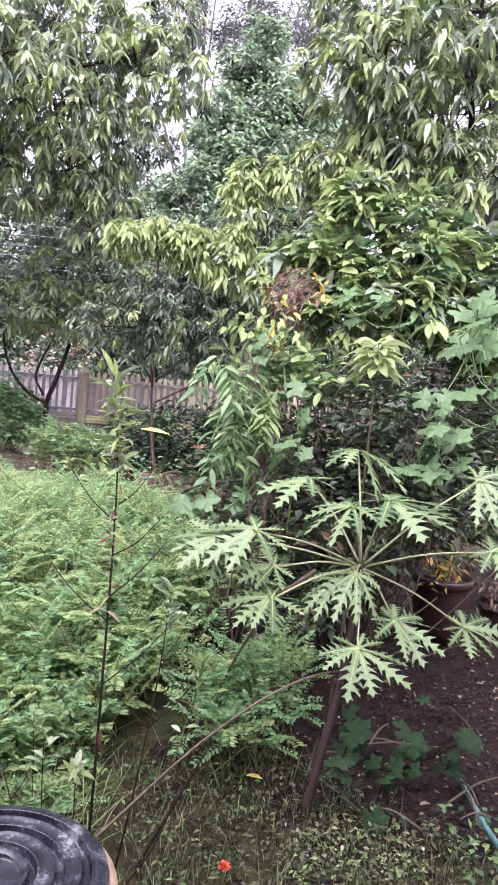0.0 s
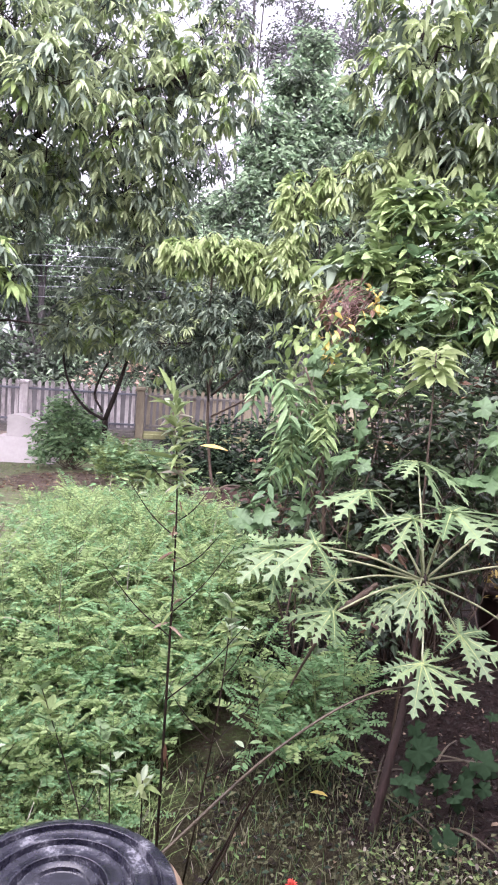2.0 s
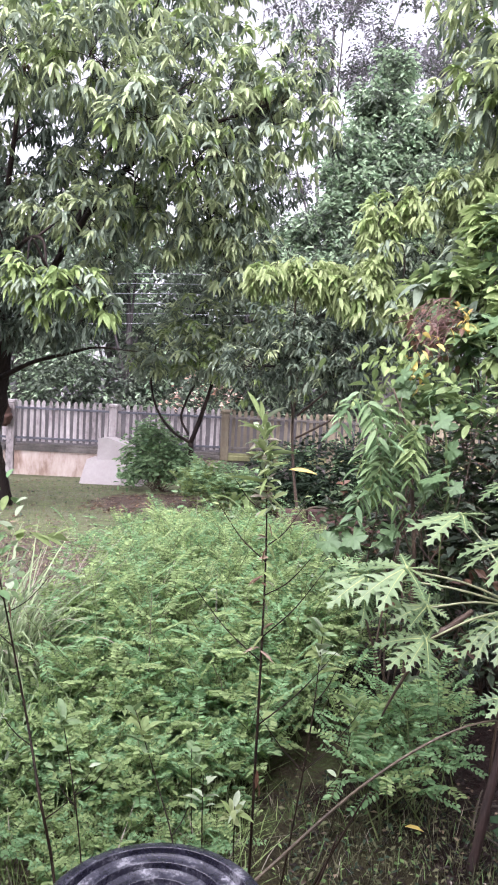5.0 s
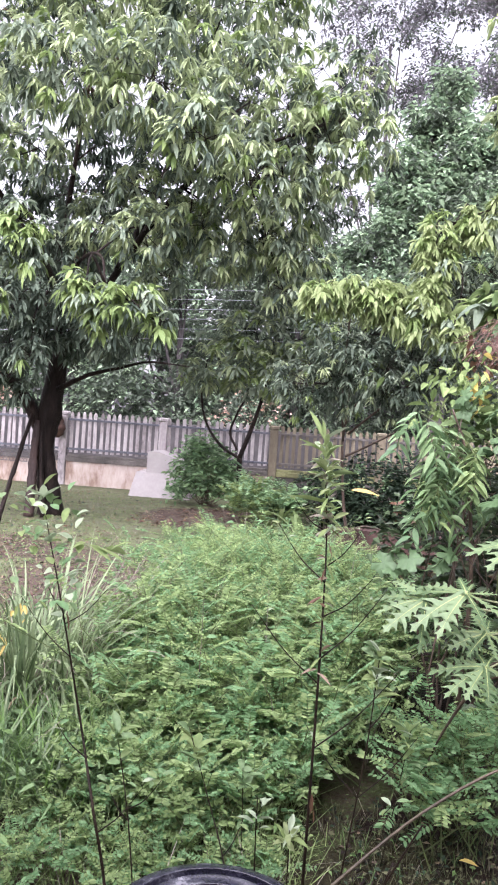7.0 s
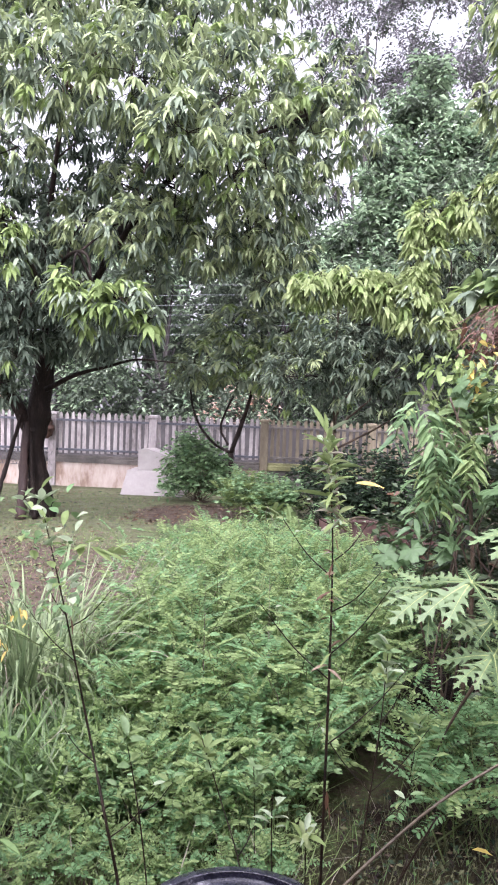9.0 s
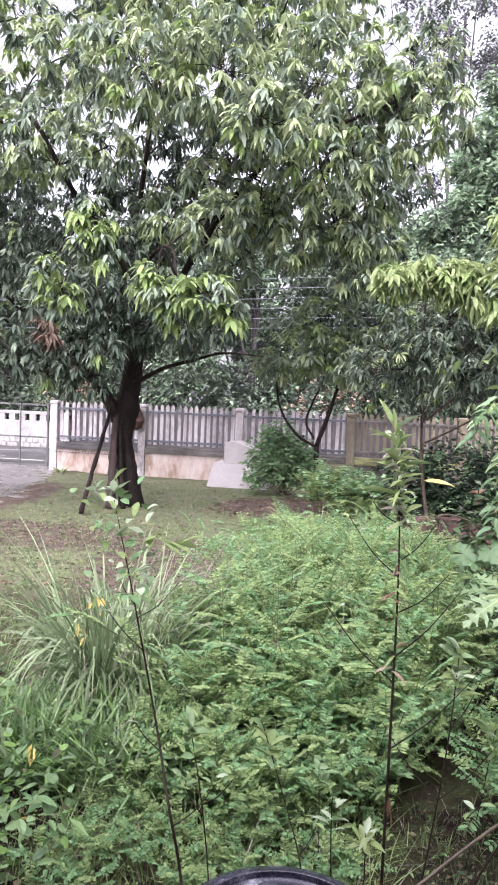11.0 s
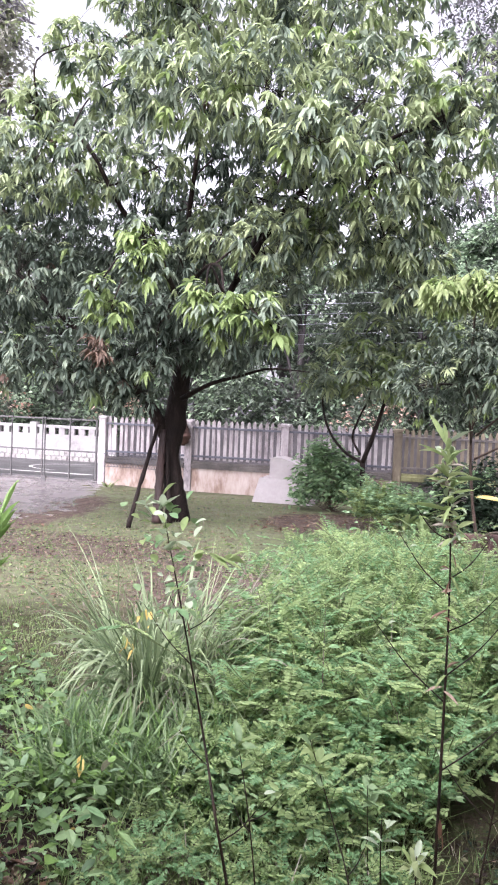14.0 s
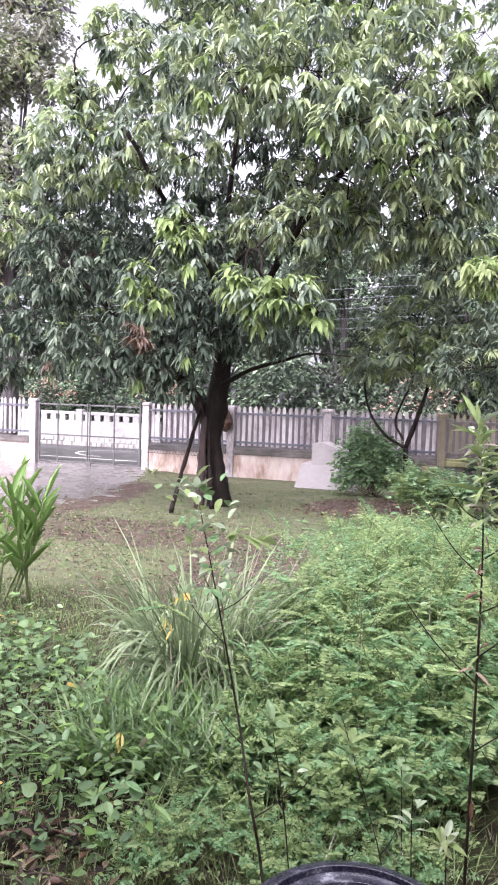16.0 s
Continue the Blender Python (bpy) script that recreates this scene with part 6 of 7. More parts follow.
sapling([(0.23, 1.9, -0.02), (0.228, 1.9, 0.25), (0.225, 1.9, 0.48), (0.223, 1.9, 0.585)], [0.005, 0.004, 0.004, 0.003], 13, 0.065, [], "short sapling with yellow-green leaf star", ("mango_tip", "mango_young", "mango_tip", "pale_leaf"), top_spread=0.15)
sapling([(0.62, 2.75, -0.02), (0.66, 2.75, 0.25), (0.7, 2.75, 0.55)], [0.005, 0.004, 0.003], 16, 0.12, [(0.6, 0.3, 0.15)], "short sapling with soft green leaves", ("herb", "vine"))
sapling([(0.07, 2.5, -0.02), (0.06, 2.5, 0.25), (0.05, 2.5, 0.45)], [0.004, 0.004, 0.003], 9, 0.08, [], "thin sapling with few leaves", ("vine",))
g = Geo()
tube(g, [(0.1, 2.12, 0.0), (0.332, 2.2, 0.186), (0.691, 2.33, 0.453), (1.05, 2.42, 0.627), (1.45, 2.6, 0.6), (1.845, 2.75, 0.641)], [0.0065, 0.006, 0.0052, 0.0042, 0.0025, 0.0018], 7, 0, 0.04)
tagged(part("leaning_cane", g, M["cane"]), "long dry cane leaning towards the papaya", "cane")
for pts in ([(0.45, 2.25, 0.0), (0.56, 2.28, 0.2), (0.68, 2.3, 0.42)], [(0.4, 2.15, 0.0), (0.5, 2.2, 0.12), (0.58, 2.25, 0.3)]):
    g = Geo()
    tube(g, pts, [0.006, 0.005, 0.003], 5)
    tagged(part("bare_stem", g, M["stem_dark"]), "thin bare dark stem in the grass", "stem", "bare stems")

# ---- papaya ----
pap = thing("papaya_plant", (1.14, 2.55, 0), "young papaya plant with deeply cut grey-green leaves", "plant")
g = Geo()
tube(g, [(1.14, 2.55, -0.03), (1.2, 2.58, 0.25), (1.28, 2.64, 0.6), (1.32, 2.68, 1.03)], [0.021, 0.018, 0.014, 0.011], 10, 0, 0.07)
part("trunk", g, M["prop"], pap)
HUB = np.array([1.32, 2.68, 1.0])


def papaya_leaf(center, size, normal, heading, droop):
    """One palmate blade whose lobes are cut again into pointed side lobes, with pale veins, and its stalk."""
    c = np.array(center, float)
    out = c - HUB
    nz = unit(np.array(normal, float) + rng.normal(0, 0.06, 3))
    e1 = np.array([*heading, 0.0], float)
    e1 = unit(e1 - nz * (e1 @ nz))
    e2 = np.cross(nz, e1)
    blade, vein = Geo(), Geo()

    def hang(q, amount):
        away = np.linalg.norm(q - c, axis=-1, keepdims=True)
        return q - amount * away**2 / size * UP

    for ang, ln in ((0, 1.0), (32, 1.0), (-32, 1.0), (66, 0.9), (-66, 0.9), (104, 0.72), (-104, 0.72), (146, 0.5), (-146, 0.5)):
        a = math.radians(ang + rng.normal(0, 5))
        d, sd = math.cos(a) * e1 + math.sin(a) * e2, -math.sin(a) * e1 + math.cos(a) * e2
        sd = unit(sd + nz * rng.normal(0, 0.3))
        l = ln * size * rng.uniform(0.88, 1.1)
        fall = droop * rng.uniform(0.5, 1.6)
        edges = [[(0.0, 0.0, 0.09)], [(0.0, 0.0, 0.09)]]
        for at, tip in ((0.26, 0.14), (0.4, 0.23), (0.55, 0.23), (0.7, 0.17), (0.83, 0.1)):
            for e in edges:
                k = tip * rng.uniform(0.7, 1.25)
                e += [(at, 0.0, 0.06 * (1.25 - at)), (at + 0.05, 0.03, 0.62 * k), (at + 0.07, 0.55 * k, k), (at + 0.1, 0.1 * k, 0.45 * k)]
        for e in edges:
            e.append((1.0, 0.0, 0.004))
        along = np.array([q[0] for q in edges[0]])
        rib = c + (along * l)[:, None] * d
        rows = []
        for sg, e in ((1, edges[0]), (-1, edges[1])):
            e = np.array(e)
            rows.append(c + ((e[:, 0] + e[:, 1]) * l)[:, None] * d + (sg * e[:, 2] * l)[:, None] * sd + (0.16 * e[:, 2] * l)[:, None] * nz)
        m = len(along)
        v = np.concatenate([rows[0], rib, rows[1]])
        blade.add(hang(v, fall), [t for q in range(m - 1) for t in ((q, q + 1, m + q + 1, m + q), (m + q, m + q + 1, 2 * m + q + 1, 2 * m + q))], 0, True)
        s = np.linspace(0, 1, 9)
        e = hang(c + (s * l)[:, None] * d + 0.003 * nz, fall)
        vw = (0.0026 * (1.05 - s))[:, None] * sd
        vein.add(np.stack([e + vw, e - vw], 1).reshape(-1, 3), [(2 * q, 2 * q + 2, 2 * q + 3, 2 * q + 1) for q in range(8)])
    lf = part("leaf", blade, M["papaya"], pap)
    o = new("vein", vein.mesh("vein", M["papaya_vein"]))
    o.parent = lf
    g = Geo()
    tube(g, [HUB + out * 0.03, HUB + out * 0.5 + [0, 0, 0.02], c - [0, 0, 0.006]], [0.0055, 0.0045, 0.0035], 6)
    part("stalk", g, M["petiole"], pap)


for at, size, normal, heading, droop in (
    ((1.34, 2.92, 1.465), 0.24, (0.0, -0.1, 1), (0.6, -0.8), 0.5),
    ((1.38, 2.6, 1.3), 0.32, (0.0, -0.15, 1), (1, -0.35), 0.2), ((1.22, 2.58, 1.27), 0.22, (-0.1, -0.15, 1), (-1, -0.3), 0.3),
    ((0.86, 2.7, 1.13), 0.25, (-0.1, -0.3, 1), (-1, -0.5), 0.2), ((0.72, 2.75, 1.08), 0.22, (-0.1, -0.3, 1), (-1, -0.2), 0.25),
    ((1.14, 2.95, 1.32), 0.24, (-0.1, -0.1, 1), (-1, -0.2), 0.2),
    ((1.27, 2.6, 0.99), 0.16, (-0.3, -0.4, 0.8), (-0.7, -0.7), 0.5), ((1.2, 2.62, 0.95), 0.15, (-0.3, -0.5, 0.7), (-0.9, -0.4), 0.45),
    ((0.93, 2.6, 0.88), 0.22, (-0.1, -0.3, 1), (-1, -0.4), 0.2), ((0.95, 2.7, 0.98), 0.18, (-0.1, -0.3, 1), (-1, 0.1), 0.2),
    ((1.47, 2.62, 0.79), 0.22, (0.1, -0.4, 1), (1, -0.6), 0.15), ((1.25, 2.44, 0.74), 0.22, (0.0, -0.42, 1), (0.15, -1), 0.15),
    ((1.9, 2.85, 1.38), 0.21, (-0.15, -0.7, 0.8), (0.5, -1), 0.25), ((1.97, 2.78, 1.07), 0.24, (0.0, -0.4, 1), (1, -0.5), 0.2),
    ((1.9, 2.82, 0.7), 0.22, (0.0, -0.4, 1), (0.9, -0.7), 0.15)):
    papaya_leaf(at, size, normal, heading, droop)

# ---- the shrub mass with its climbers ----
shrub_tall = bush("tall_shrub", (1.8, 4.1, 0), [(1.6, 4.1, 2.85, 0.2, 1.0), (1.95, 4.05, 2.74, 0.24, 0.9), (1.5, 4.05, 2.5, 0.2, 0.9), (1.64, 4.2, 2.72, 0.32, 1.0), (2.02, 4.0, 2.5, 0.36, 0.9), (1.38, 4.2, 2.45, 0.26, 0.9), (2.35, 3.9, 2.5, 0.34, 0.9), (1.85, 3.95, 2.25, 0.36, 0.7), (1.5, 4.0, 2.2, 0.26, 0.8), (2.4, 3.8, 2.15, 0.36, 0.8)], 0.115, 0.05, 500, ["shrub", "lime", "squash", "mango_mid"], [0.34, 0.4, 0.12, 0.14], "tall shrub with long lime-green leaves", 10, rosettes=True)
g = Geo()
tube(g, [(1.5, 4.15, 2.1), (1.44, 4.08, 2.45), (1.37, 4.02, 2.72)], [0.006, 0.005, 0.003], 6)
part("shoot", g, M["stem_green"], shrub_tall)
for q in range(22):
    a, z = q * 2.4, 2.44 + 0.013 * q
    g = Geo()
    leaves(g, [(1.445 - 0.26 * (z - 2.44), 4.06, z)], [(math.cos(a), math.sin(a) * 0.6, 0.25 + 0.02 * q)], rng.uniform(0.1, 0.15), 0.042, 0.35, OVATE, 0, 0.3, 1.0, True)
    part("leaf", g, M["lime" if q % 3 else "shrub"], shrub_tall)
# dark filler behind the lime leaves, interior shade painted as leaf colour
bush("inner_shrub", (1.9, 4.2, 0), [(1.7, 4.2, 1.5, 0.5, 0.9), (1.3, 4.1, 1.35, 0.42, 0.9), (2.2, 4.0, 1.4, 0.5, 0.9), (1.9, 4.3, 0.8, 0.6, 0.8), (1.35, 4.3, 0.75, 0.5, 0.8), (2.6, 4.1, 1.6, 0.5, 0.9), (2.7, 4.3, 2.3, 0.5, 0.9), (1.1, 4.5, 1.0, 0.42, 0.8), (2.9, 5.5, 1.0, 0.6, 0.8), (3.3, 5.4, 0.7, 0.55, 0.8), (3.4, 5.6, 1.5, 0.55, 0.9), (2.9, 5.2, 1.7, 0.45, 0.9), (1.6, 3.7, 1.1, 0.4, 0.9), (1.85, 3.75, 1.2, 0.3, 0.9), (1.35, 3.75, 0.6, 0.35, 0.9), (1.7, 3.6, 1.6, 0.35, 0.8)], 0.085, 0.04, 560, ["shade_leaf", "mango_old", "red_leaf"], [0.78, 0.19, 0.03], "inner shrub tangle with shade put into its dark leaf colours", 8, DIAMOND, fan=0.7)
ps = thing("pale_shrub", (1.42, 3.2, 0), "slender shrub with drooping yellow-green crown", "shrub")
g = Geo()
tube(g, [(1.42, 3.2, -0.02), (1.45, 3.14, 0.8), (1.43, 3.05, 1.5), (1.41, 3.0, 1.95)], [0.007, 0.006, 0.005, 0.003], 6)
part("stem", g, M["twig"], ps)
for q in range(44):
    a = q * 2.4
    g = Geo()
    leaves(g, [(1.41 + 0.03 * math.cos(a), 3.0 + 0.03 * math.sin(a), 1.97 - 0.003 * q + rng.normal(0, 0.01))], [(math.cos(a), math.sin(a), 0.4 - 0.014 * q)], rng.uniform(0.07, 0.125), 0.046, 0.4, OVATE, 0, 0.3, 1.0, True)
    part("leaf", g, M["mango_tip"], ps)
bush("edge_shrub", (1.05, 3.8, 0), [(1.0, 3.7, 1.8, 0.18, 0.8), (1.15, 3.65, 1.7, 0.2, 0.8), (1.3, 3.6, 1.85, 0.2, 0.8)], 0.09, 0.045, 330, ["shrub", "squash", "lime", "yellow"], [0.55, 0.3, 0.13, 0.02], "leafy shrub at the edge of the thicket", 7, OVATE)

cas = thing("pinnate_shrub", (0.98, 3.5, 0), "shrub with long hanging feather-like leaves", "shrub")
g = Geo()
tube(g, [(1.1, 3.75, 0), (1.1, 3.6, 0.9), (1.0, 3.48, 1.6), (0.9, 3.42, 1.86)], [0.014, 0.012, 0.008, 0.005], 6)
part("stem", g, M["twig"], cas)
for q in range(17):
    a = q * 2.4
    o = np.array([rng.uniform(0.72, 1.02), 3.42 + 0.05 * math.sin(a), rng.uniform(1.58, 1.84)])
    if q < 6:
        o = np.array([rng.uniform(0.78, 0.92), 3.4, rng.uniform(1.46, 1.62)])
    d = unit([0.5 * math.cos(a), -0.25, -0.5])
    l = rng.uniform(0.14, 0.22)
    g, gl = Geo(), Geo()
    prisms(g, [(1.0, 3.48, 1.7)], [o], 0.0025, 0.002)
    s = np.linspace(0.05, 1, 8)
    mid = o + (s * l)[:, None] * d - (0.5 * l * s**2)[:, None] * UP
    prisms(g, mid[:-1], mid[1:], 0.002, 0.0015)
    tn = unit(np.gradient(mid, axis=0))
    sd = unit(np.cross(tn, [0, 1, 0.2]))
    for sg in (-1, 1):
        leaves(gl, mid, sg * sd + 0.5 * tn + rng.normal(0, 0.22, mid.shape), 0.075 * rng.uniform(0.75, 1.15, len(mid)), 0.03, 0.6, OVATE, 0, 0.6, 1.0, True)
    fr = part("frond", gl, M[("vine", "bush", "vine", "shrub")[q % 4] if q != 3 else "lime"], cas)
    o2 = new("midrib", g.mesh("midrib", M["stem_green"]))
    o2.parent = fr

ang = np.linspace(math.radians(196), math.radians(524), 23)
rad = 0.5 * (0.85 + 0.15 * np.cos(5 * (ang - math.pi * 2))) * (1 + 0.09 * np.cos(np.arange(23) * math.pi))
rings = [[0.0, 0, 0.03]]
for k, up in ((0.55, 0.03), (1.0, -0.03)):
    rings += [[k * r * math.cos(a), k * r * math.sin(a), up * (0.7 + 0.3 * math.cos(5 * a)) + 0.05 * k * k * math.sin(8 * a)] for a, r in zip(ang, rad)]
LOBED = (np.array(rings), [(0, q, q + 1) for q in range(1, 23)] + [t for q in range(1, 23) for t in ((q, q + 23, q + 24), (q, q + 24, q + 1))])
lobed_meshes = {}
for key in ("squash", "squash_shaded"):
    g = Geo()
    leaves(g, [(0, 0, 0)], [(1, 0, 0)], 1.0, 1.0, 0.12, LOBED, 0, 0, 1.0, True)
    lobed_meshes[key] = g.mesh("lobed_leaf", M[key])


def climber(name, spots, key, label, root, spread=(0.1, 0.18)):
    """A vine whose lobed leaves face out from the shrub towards the light."""
    t = thing(name, root, label, "vine")
    last = None
    for x, y, z, sx, sz, n in spots:
        for q in range(n):
            p = np.array([x + rng.normal(0, sx), y + rng.normal(0, 0.08), max(0.05, z + rng.normal(0, sz))])
            o = part("leaf", lobed_meshes[key], None, t)
            o.location = Vector(p) - Vector(root)
            s = rng.uniform(*spread)
            o.scale = (s, s, s)
            o.rotation_euler = (rng.normal(0.8, 0.3), rng.normal(0.1, 0.3), rng.normal(-1.3, 0.7))
            if last is not None and np.linalg.norm(last - p) < 0.5:
                g = Geo()
                tube(g, [last + [0, 0.02, -0.02], (last + p) / 2 + [0, 0.05, -0.08], p + [0, 0.02, -0.01]], [0.003, 0.003, 0.002], 5, 0, 0, 4)
                part("vine_stem", g, M["stem_dark" if key == "squash_shaded" else "vine"], t)
            last = p


climber("climbing_vine", [(1.87, 2.9, 1.97, 0.06, 0.05, 5), (1.83, 2.9, 2.12, 0.06, 0.04, 4), (1.74, 2.9, 1.73, 0.05, 0.04, 5), (1.72, 2.9, 1.56, 0.06, 0.05, 6), (1.65, 2.9, 1.41, 0.05, 0.03, 5), (1.98, 3.0, 1.7, 0.1, 0.12, 7), (2.1, 3.3, 2.15, 0.16, 0.12, 9), (1.6, 3.6, 2.18, 0.14, 0.08, 9), (2.2, 3.3, 1.2, 0.16, 0.15, 8)], "squash", "climbing vine with broad lobed blue-green leaves", (2.0, 3.4, 0))
climber("climbing_vine", [(0.65, 3.4, 1.72, 0.015, 0.02, 2), (1.12, 3.4, 1.8, 0.03, 0.03, 3), (1.16, 3.4, 1.58, 0.03, 0.03, 2), (1.1, 3.4, 1.44, 0.04, 0.03, 4), (1.06, 3.4, 1.36, 0.03, 0.03, 3), (0.84, 3.4, 1.15, 0.06, 0.03, 5), (0.7, 3.4, 1.08, 0.05, 0.03, 4), (1.0, 3.5, 1.9, 0.1, 0.04, 4)], "squash", "climbing vine with lobed leaves on the shrub edge", (1.1, 3.7, 0), (0.09, 0.16))
# low leaves use the darkened copy, which stands for ground shade
climber("low_vine", [(1.3, 2.5, 0.36, 0.04, 0.07, 7), (1.45, 2.55, 0.2, 0.1, 0.05, 12), (1.72, 2.65, 0.2, 0.09, 0.06, 13), (1.25, 2.45, 0.2, 0.04, 0.05, 4)], "squash_shaded", "low vine on the mulch, shade put into its broad leaves' colour", (1.45, 2.6, 0), (0.07, 0.125))

hv = thing("hanging_vine", (1.12, 3.4, 1.78), "thin pale vine stem hanging from the shrub", "vine")
g = Geo()
tube(g, [(1.11, 3.4, 1.78), (1.16, 3.38, 1.64), (1.18, 3.4, 1.5), (1.2, 3.4, 1.35), (1.185, 3.42, 1.22), (1.2, 3.5, 0.9)], [0.005, 0.005, 0.005, 0.005, 0.004, 0.003], 6, 0, 0.05)
part("stem", g, M["stem_green"], hv)

dry = thing("dry_tangle", (1.28, 3.9, 2.05), "tangle of dry red-brown vine stems with yellow leaves", "dry branch")
for q in range(56):
    g = Geo()
    c = np.array([1.24, 3.88, 2.24]) + rng.normal(0, 1, 3) * [0.06, 0.04, 0.045]
    a, w = rng.normal(0.5, 0.7), rng.uniform(0.06, 0.16)
    d = np.array([math.cos(a) * w, rng.normal(0, 0.05), math.sin(a) * w * 0.8])
    tube(g, [c - d - [0, 0, 0.04], c + [0, 0, rng.uniform(0.0, 0.07)], c + d - [0, 0, 0.04]], [0.0022, 0.002, 0.0013], 4, 0, 0, 5)
    part("twig", g, M["dry_vine"], dry)
for name, mat, n, mid, wide in (("yellow_foliage", "yellow", 9, (1.32, 3.84, 2.24), (0.05, 0.04, 0.05)), ("yellow_foliage", "yellow", 9, (1.06, 3.6, 1.98), (0.04, 0.04, 0.05)), ("lime_foliage", "lime", 60, (1.0, 3.62, 1.98), (0.12, 0.05, 0.07)), ("dead_foliage", "red_leaf", 40, (1.26, 3.94, 2.18), (0.07, 0.05, 0.06))):
    g = Geo()
    c = np.array(mid) + rng.normal(0, 1, (n, 3)) * wide
    whorls(g, c, sphere_dirs(n), 2, 0.055, 0.03, 0.5, 0, LANCE)
    tagged(part(name, g, M[mat], dry), kind="stuff")

dead = thing("dead_twigs", (1.7, 3.5, 0), "bare dry twigs standing in the shade of the shrub", "twigs")
for q in range(46):
    x, y = 1.65 + rng.normal(0, 0.25), 3.4 + rng.normal(0, 0.1)
    z, l, a = rng.uniform(0.75, 1.45), rng.uniform(0.2, 0.55), rng.normal(-0.2, 0.8)
    g = Geo()
    tube(g, [(x, y, z), (x + math.sin(a) * l * 0.5 + rng.normal(0, 0.03), y + rng.normal(0, 0.05), z + l * 0.5), (x + math.sin(a) * l, y + rng.normal(0, 0.08), z + l * math.cos(a))], [0.0026, 0.002, 0.0012], 4, 0, 0, 4)
    part("twig", g, M["prop" if q % 3 else "cane"], dead)

# ---- pots, hose, jar ----
def turned(g, prof, x, y, sides=28, mat=0):
    """A body of revolution from (radius, height) pairs."""
    a = np.arange(sides) / sides * 2 * np.pi
    v = np.array([[(x + r * math.cos(q), y + r * math.sin(q), z) for q in a] for r, z in prof])
    f = [(i * sides + j, i * sides + (j + 1) % sides, (i + 1) * sides + (j + 1) % sides, (i + 1) * sides + j) for i in range(len(prof) - 1) for j in range(sides)]
    g.add(v, f, mat, True)


def flower_pot(x, y, r, h, label, plant, leaf):
    t = thing("flower_pot", (x, y, 0), label, "flower pot", "flower pots")
    g = Geo()
    turned(g, [(0.0, 0.0), (r * 0.62, 0.0), (r * 0.8, h * 0.3), (r * 0.93, h * 0.65), (r * 0.9, h * 0.84), (r * 0.92, h * 0.86), (r * 1.02, h * 0.88), (r * 1.04, h * 0.97), (r, h), (r * 0.9, h), (r * 0.86, h * 0.9), (0.0, h * 0.88)], x, y)
    part("pot", g, M["terracotta"], t)
    g = Geo()
    turned(g, [(r * 0.85, h * 0.9), (r * 0.5, h * 0.93), (0.0, h * 0.94)], x, y)
    part("soil", g, M["mulch"], t)
    g = Geo()
    c = np.array([x, y, h + 0.05]) + rng.normal(0, 1, (40, 3)) * [r * 0.42, r * 0.4, 0.04]
    whorls(g, c, sphere_dirs(40), 7, leaf, leaf * 0.35, 0.3, rng.choice(2, 40))
    tagged(part("plant", g, [M[m] for m in plant], t), kind="stuff")


flower_pot(2.66, 4.55, 0.215, 0.47, "wet terracotta pot with a yellowish plant", ("mango_rust", "yellow"), 0.07)
flower_pot(3.3, 4.75, 0.2, 0.2, "low terracotta bowl with dry twigs", ("mango_rust", "twig"), 0.08)
g = Geo()
tube(g, [(1.92, 2.72, 0.02), (1.89, 2.6, 0.035), (1.86, 2.45, 0.04), (1.83, 2.22, 0.045), (1.86, 1.9, 0.04), (2.0, 1.5, 0.03)], [0.011] * 6, 8)
tagged(part("garden_hose", g, M["hose"]), "blue-green garden hose lying on the mulch", "hose")

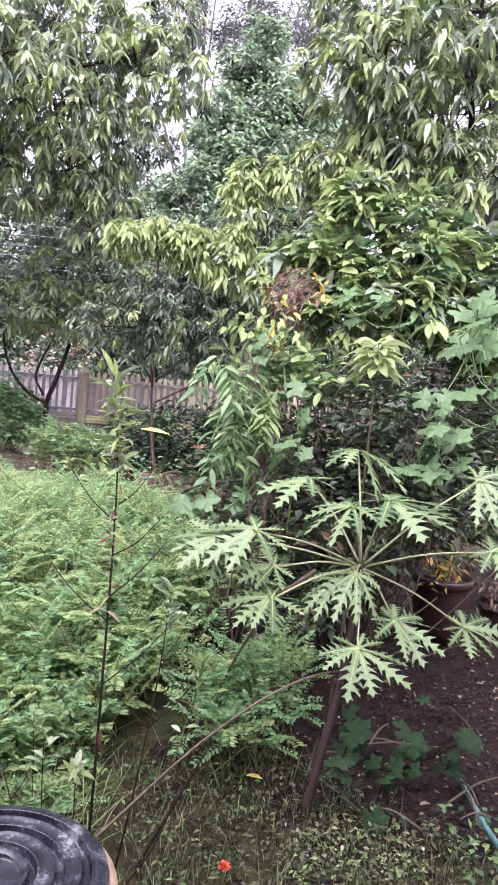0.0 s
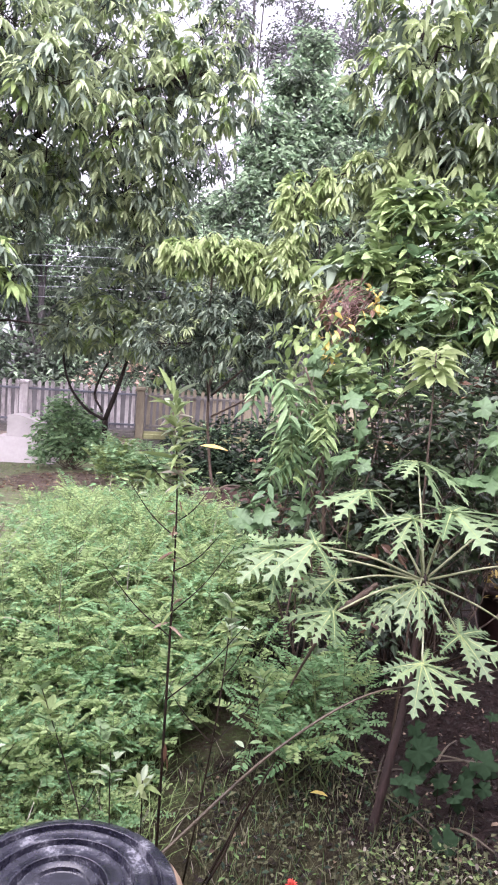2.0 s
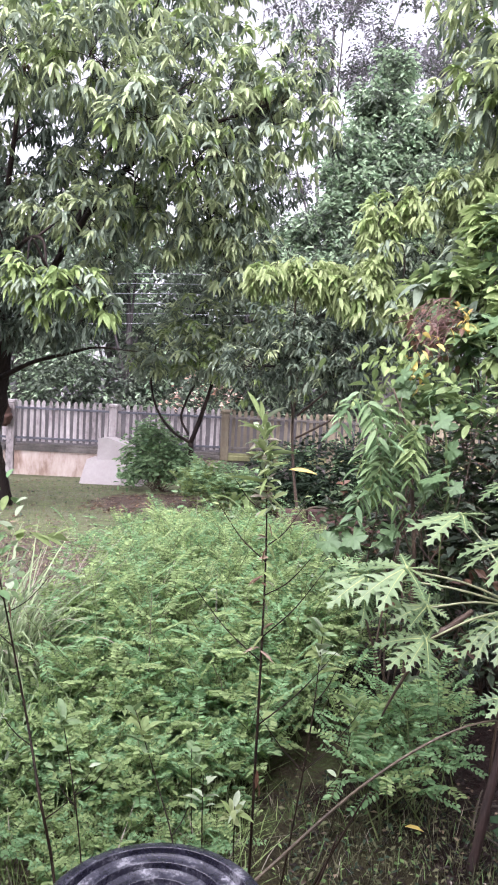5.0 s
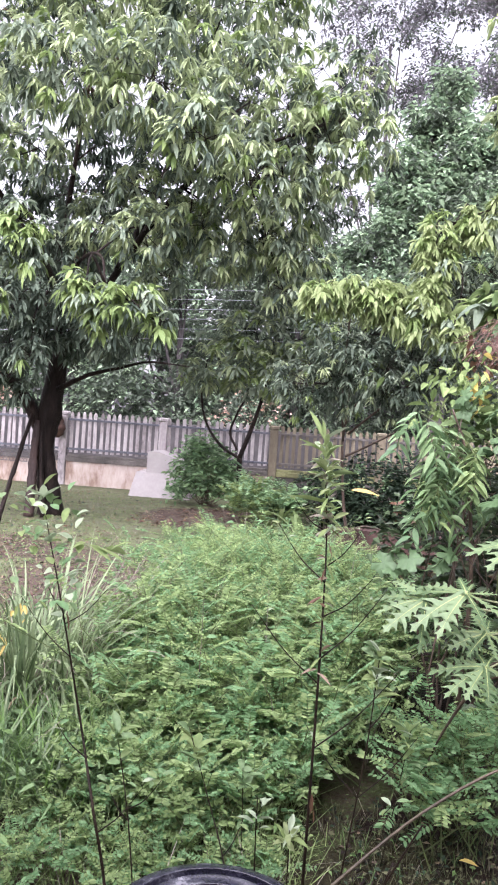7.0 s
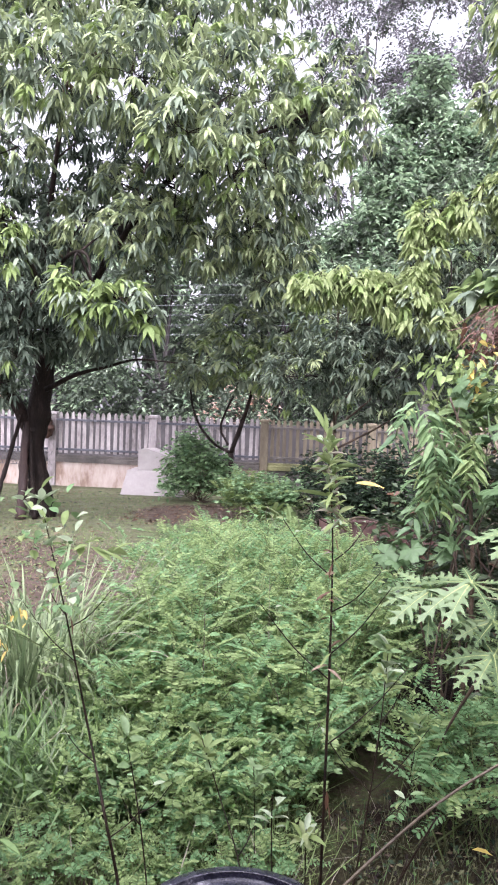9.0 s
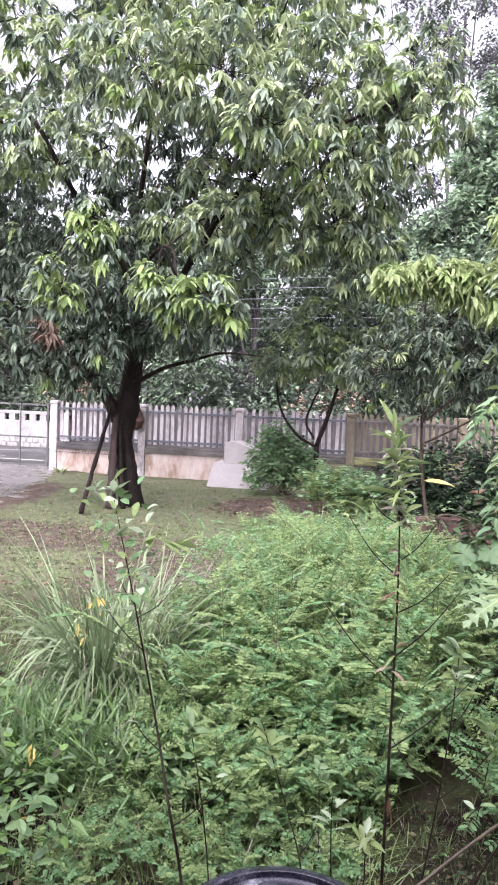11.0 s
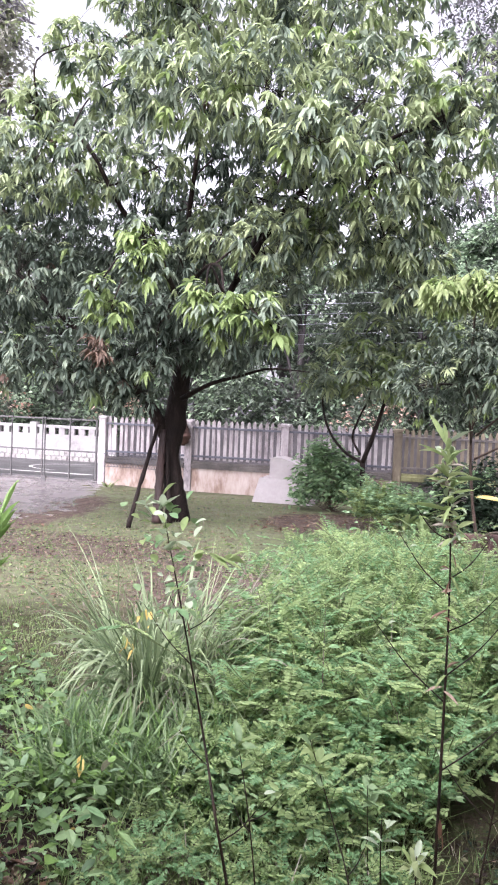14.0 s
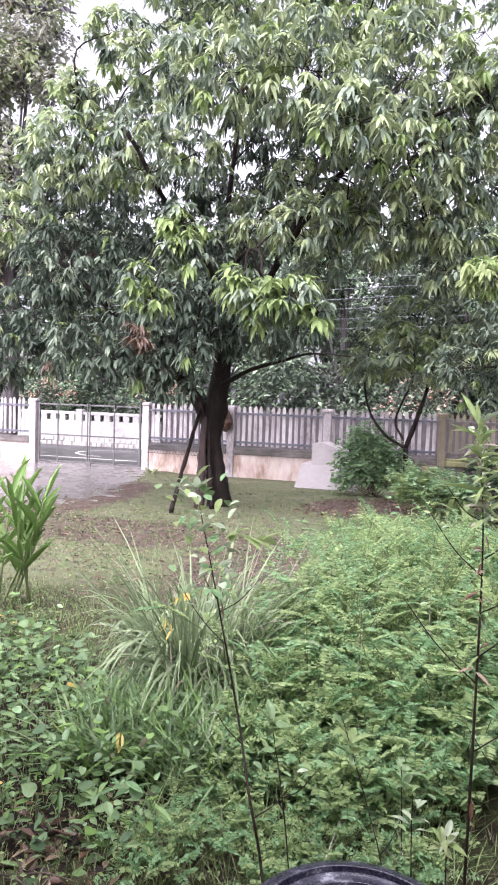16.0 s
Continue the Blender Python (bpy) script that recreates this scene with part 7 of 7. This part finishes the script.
jx, jy, jr = 0.057, 1.398, 0.261
jar = thing("water_jar", (jx, jy, 0), "tan clay water jar under a black plastic lid", "water jar")
g = Geo()
turned(g, [(0.0, 0.0), (0.2, 0.0), (0.26, 0.1), (0.31, 0.28), (0.305, 0.45), (0.287, 0.55), (0.284, 0.585), (0.262, 0.6), (0.25, 0.59)], jx, jy, 40)
part("body", g, M["jar_clay"], jar)
g = Geo()
prof = [(jr - 0.008, 0.55), (jr, 0.554), (jr + 0.002, 0.556), (jr + 0.002, 0.58), (jr, 0.588), (jr - 0.006, 0.593), (jr - 0.03, 0.597), (jr - 0.032, 0.597)]
for r, w in ((0.224, 0.022), (0.166, 0.022), (0.106, 0.02)):
    prof += [(r + 0.006, 0.5975), (r + 0.003, 0.6005), (r + 0.0008, 0.6), (r, 0.597), (r - 0.0015, 0.579), (r - 0.003, 0.577), (r - w + 0.003, 0.577), (r - w + 0.0015, 0.579), (r - w, 0.598), (r - w - 0.0008, 0.601), (r - w - 0.0035, 0.6012), (r - w - 0.007, 0.598)]
prof += [(0.072, 0.597), (0.07, 0.594), (0.068, 0.588), (0.064, 0.586), (0.0, 0.586)]
turned(g, [(r, z + 0.03) for r, z in prof], jx, jy, 72)
part("lid", g, M["black_plastic"], jar, "black ribbed plastic lid, wet")

fl = thing("coral_flower", (0.71, 2.0, 0), "coral red flower on a thin stem", "flower")
g = Geo()
tube(g, [(0.71, 2.02, -0.01), (0.712, 2.01, 0.1), (0.711, 2.0, 0.175)], [0.003, 0.003, 0.002], 5)
part("stem", g, M["stem_green"], fl)
g = Geo()
d = sphere_dirs(90)
d[:, 2] = np.abs(d[:, 2]) * 0.8 + 0.1 * d[:, 2]
leaves(g, np.tile([0.711, 2.0, 0.178], (90, 1)), d, 0.024, 0.007, 0.1, DIAMOND)
part("bloom", g, M["flower"], fl)
hb = thing("broad_leaved_herb", (0.6, 1.9, 0), "broad glossy green leaves at the foot of the jar", "plant")
for q, (x, y, z) in enumerate(((0.55, 1.9, 0.12), (0.64, 1.92, 0.1), (0.6, 1.82, 0.12), (0.5, 1.86, 0.1), (0.72, 1.85, 0.09))):
    g = Geo()
    tube(g, [(0.6, 1.88, 0), (x, y, z * 0.6), (x, y, z)], [0.003, 0.003, 0.002], 5)
    part("stalk", g, M["stem_green"], hb)
    g = Geo()
    leaves(g, [(x, y, z)], [(math.cos(q * 1.7), math.sin(q * 1.7) - 0.5, 0.1)], 0.075, 0.06, 0.1, ROUND_HEART, 0, 0.3, 1.0, True)
    part("leaf", g, M["ginger"], hb)
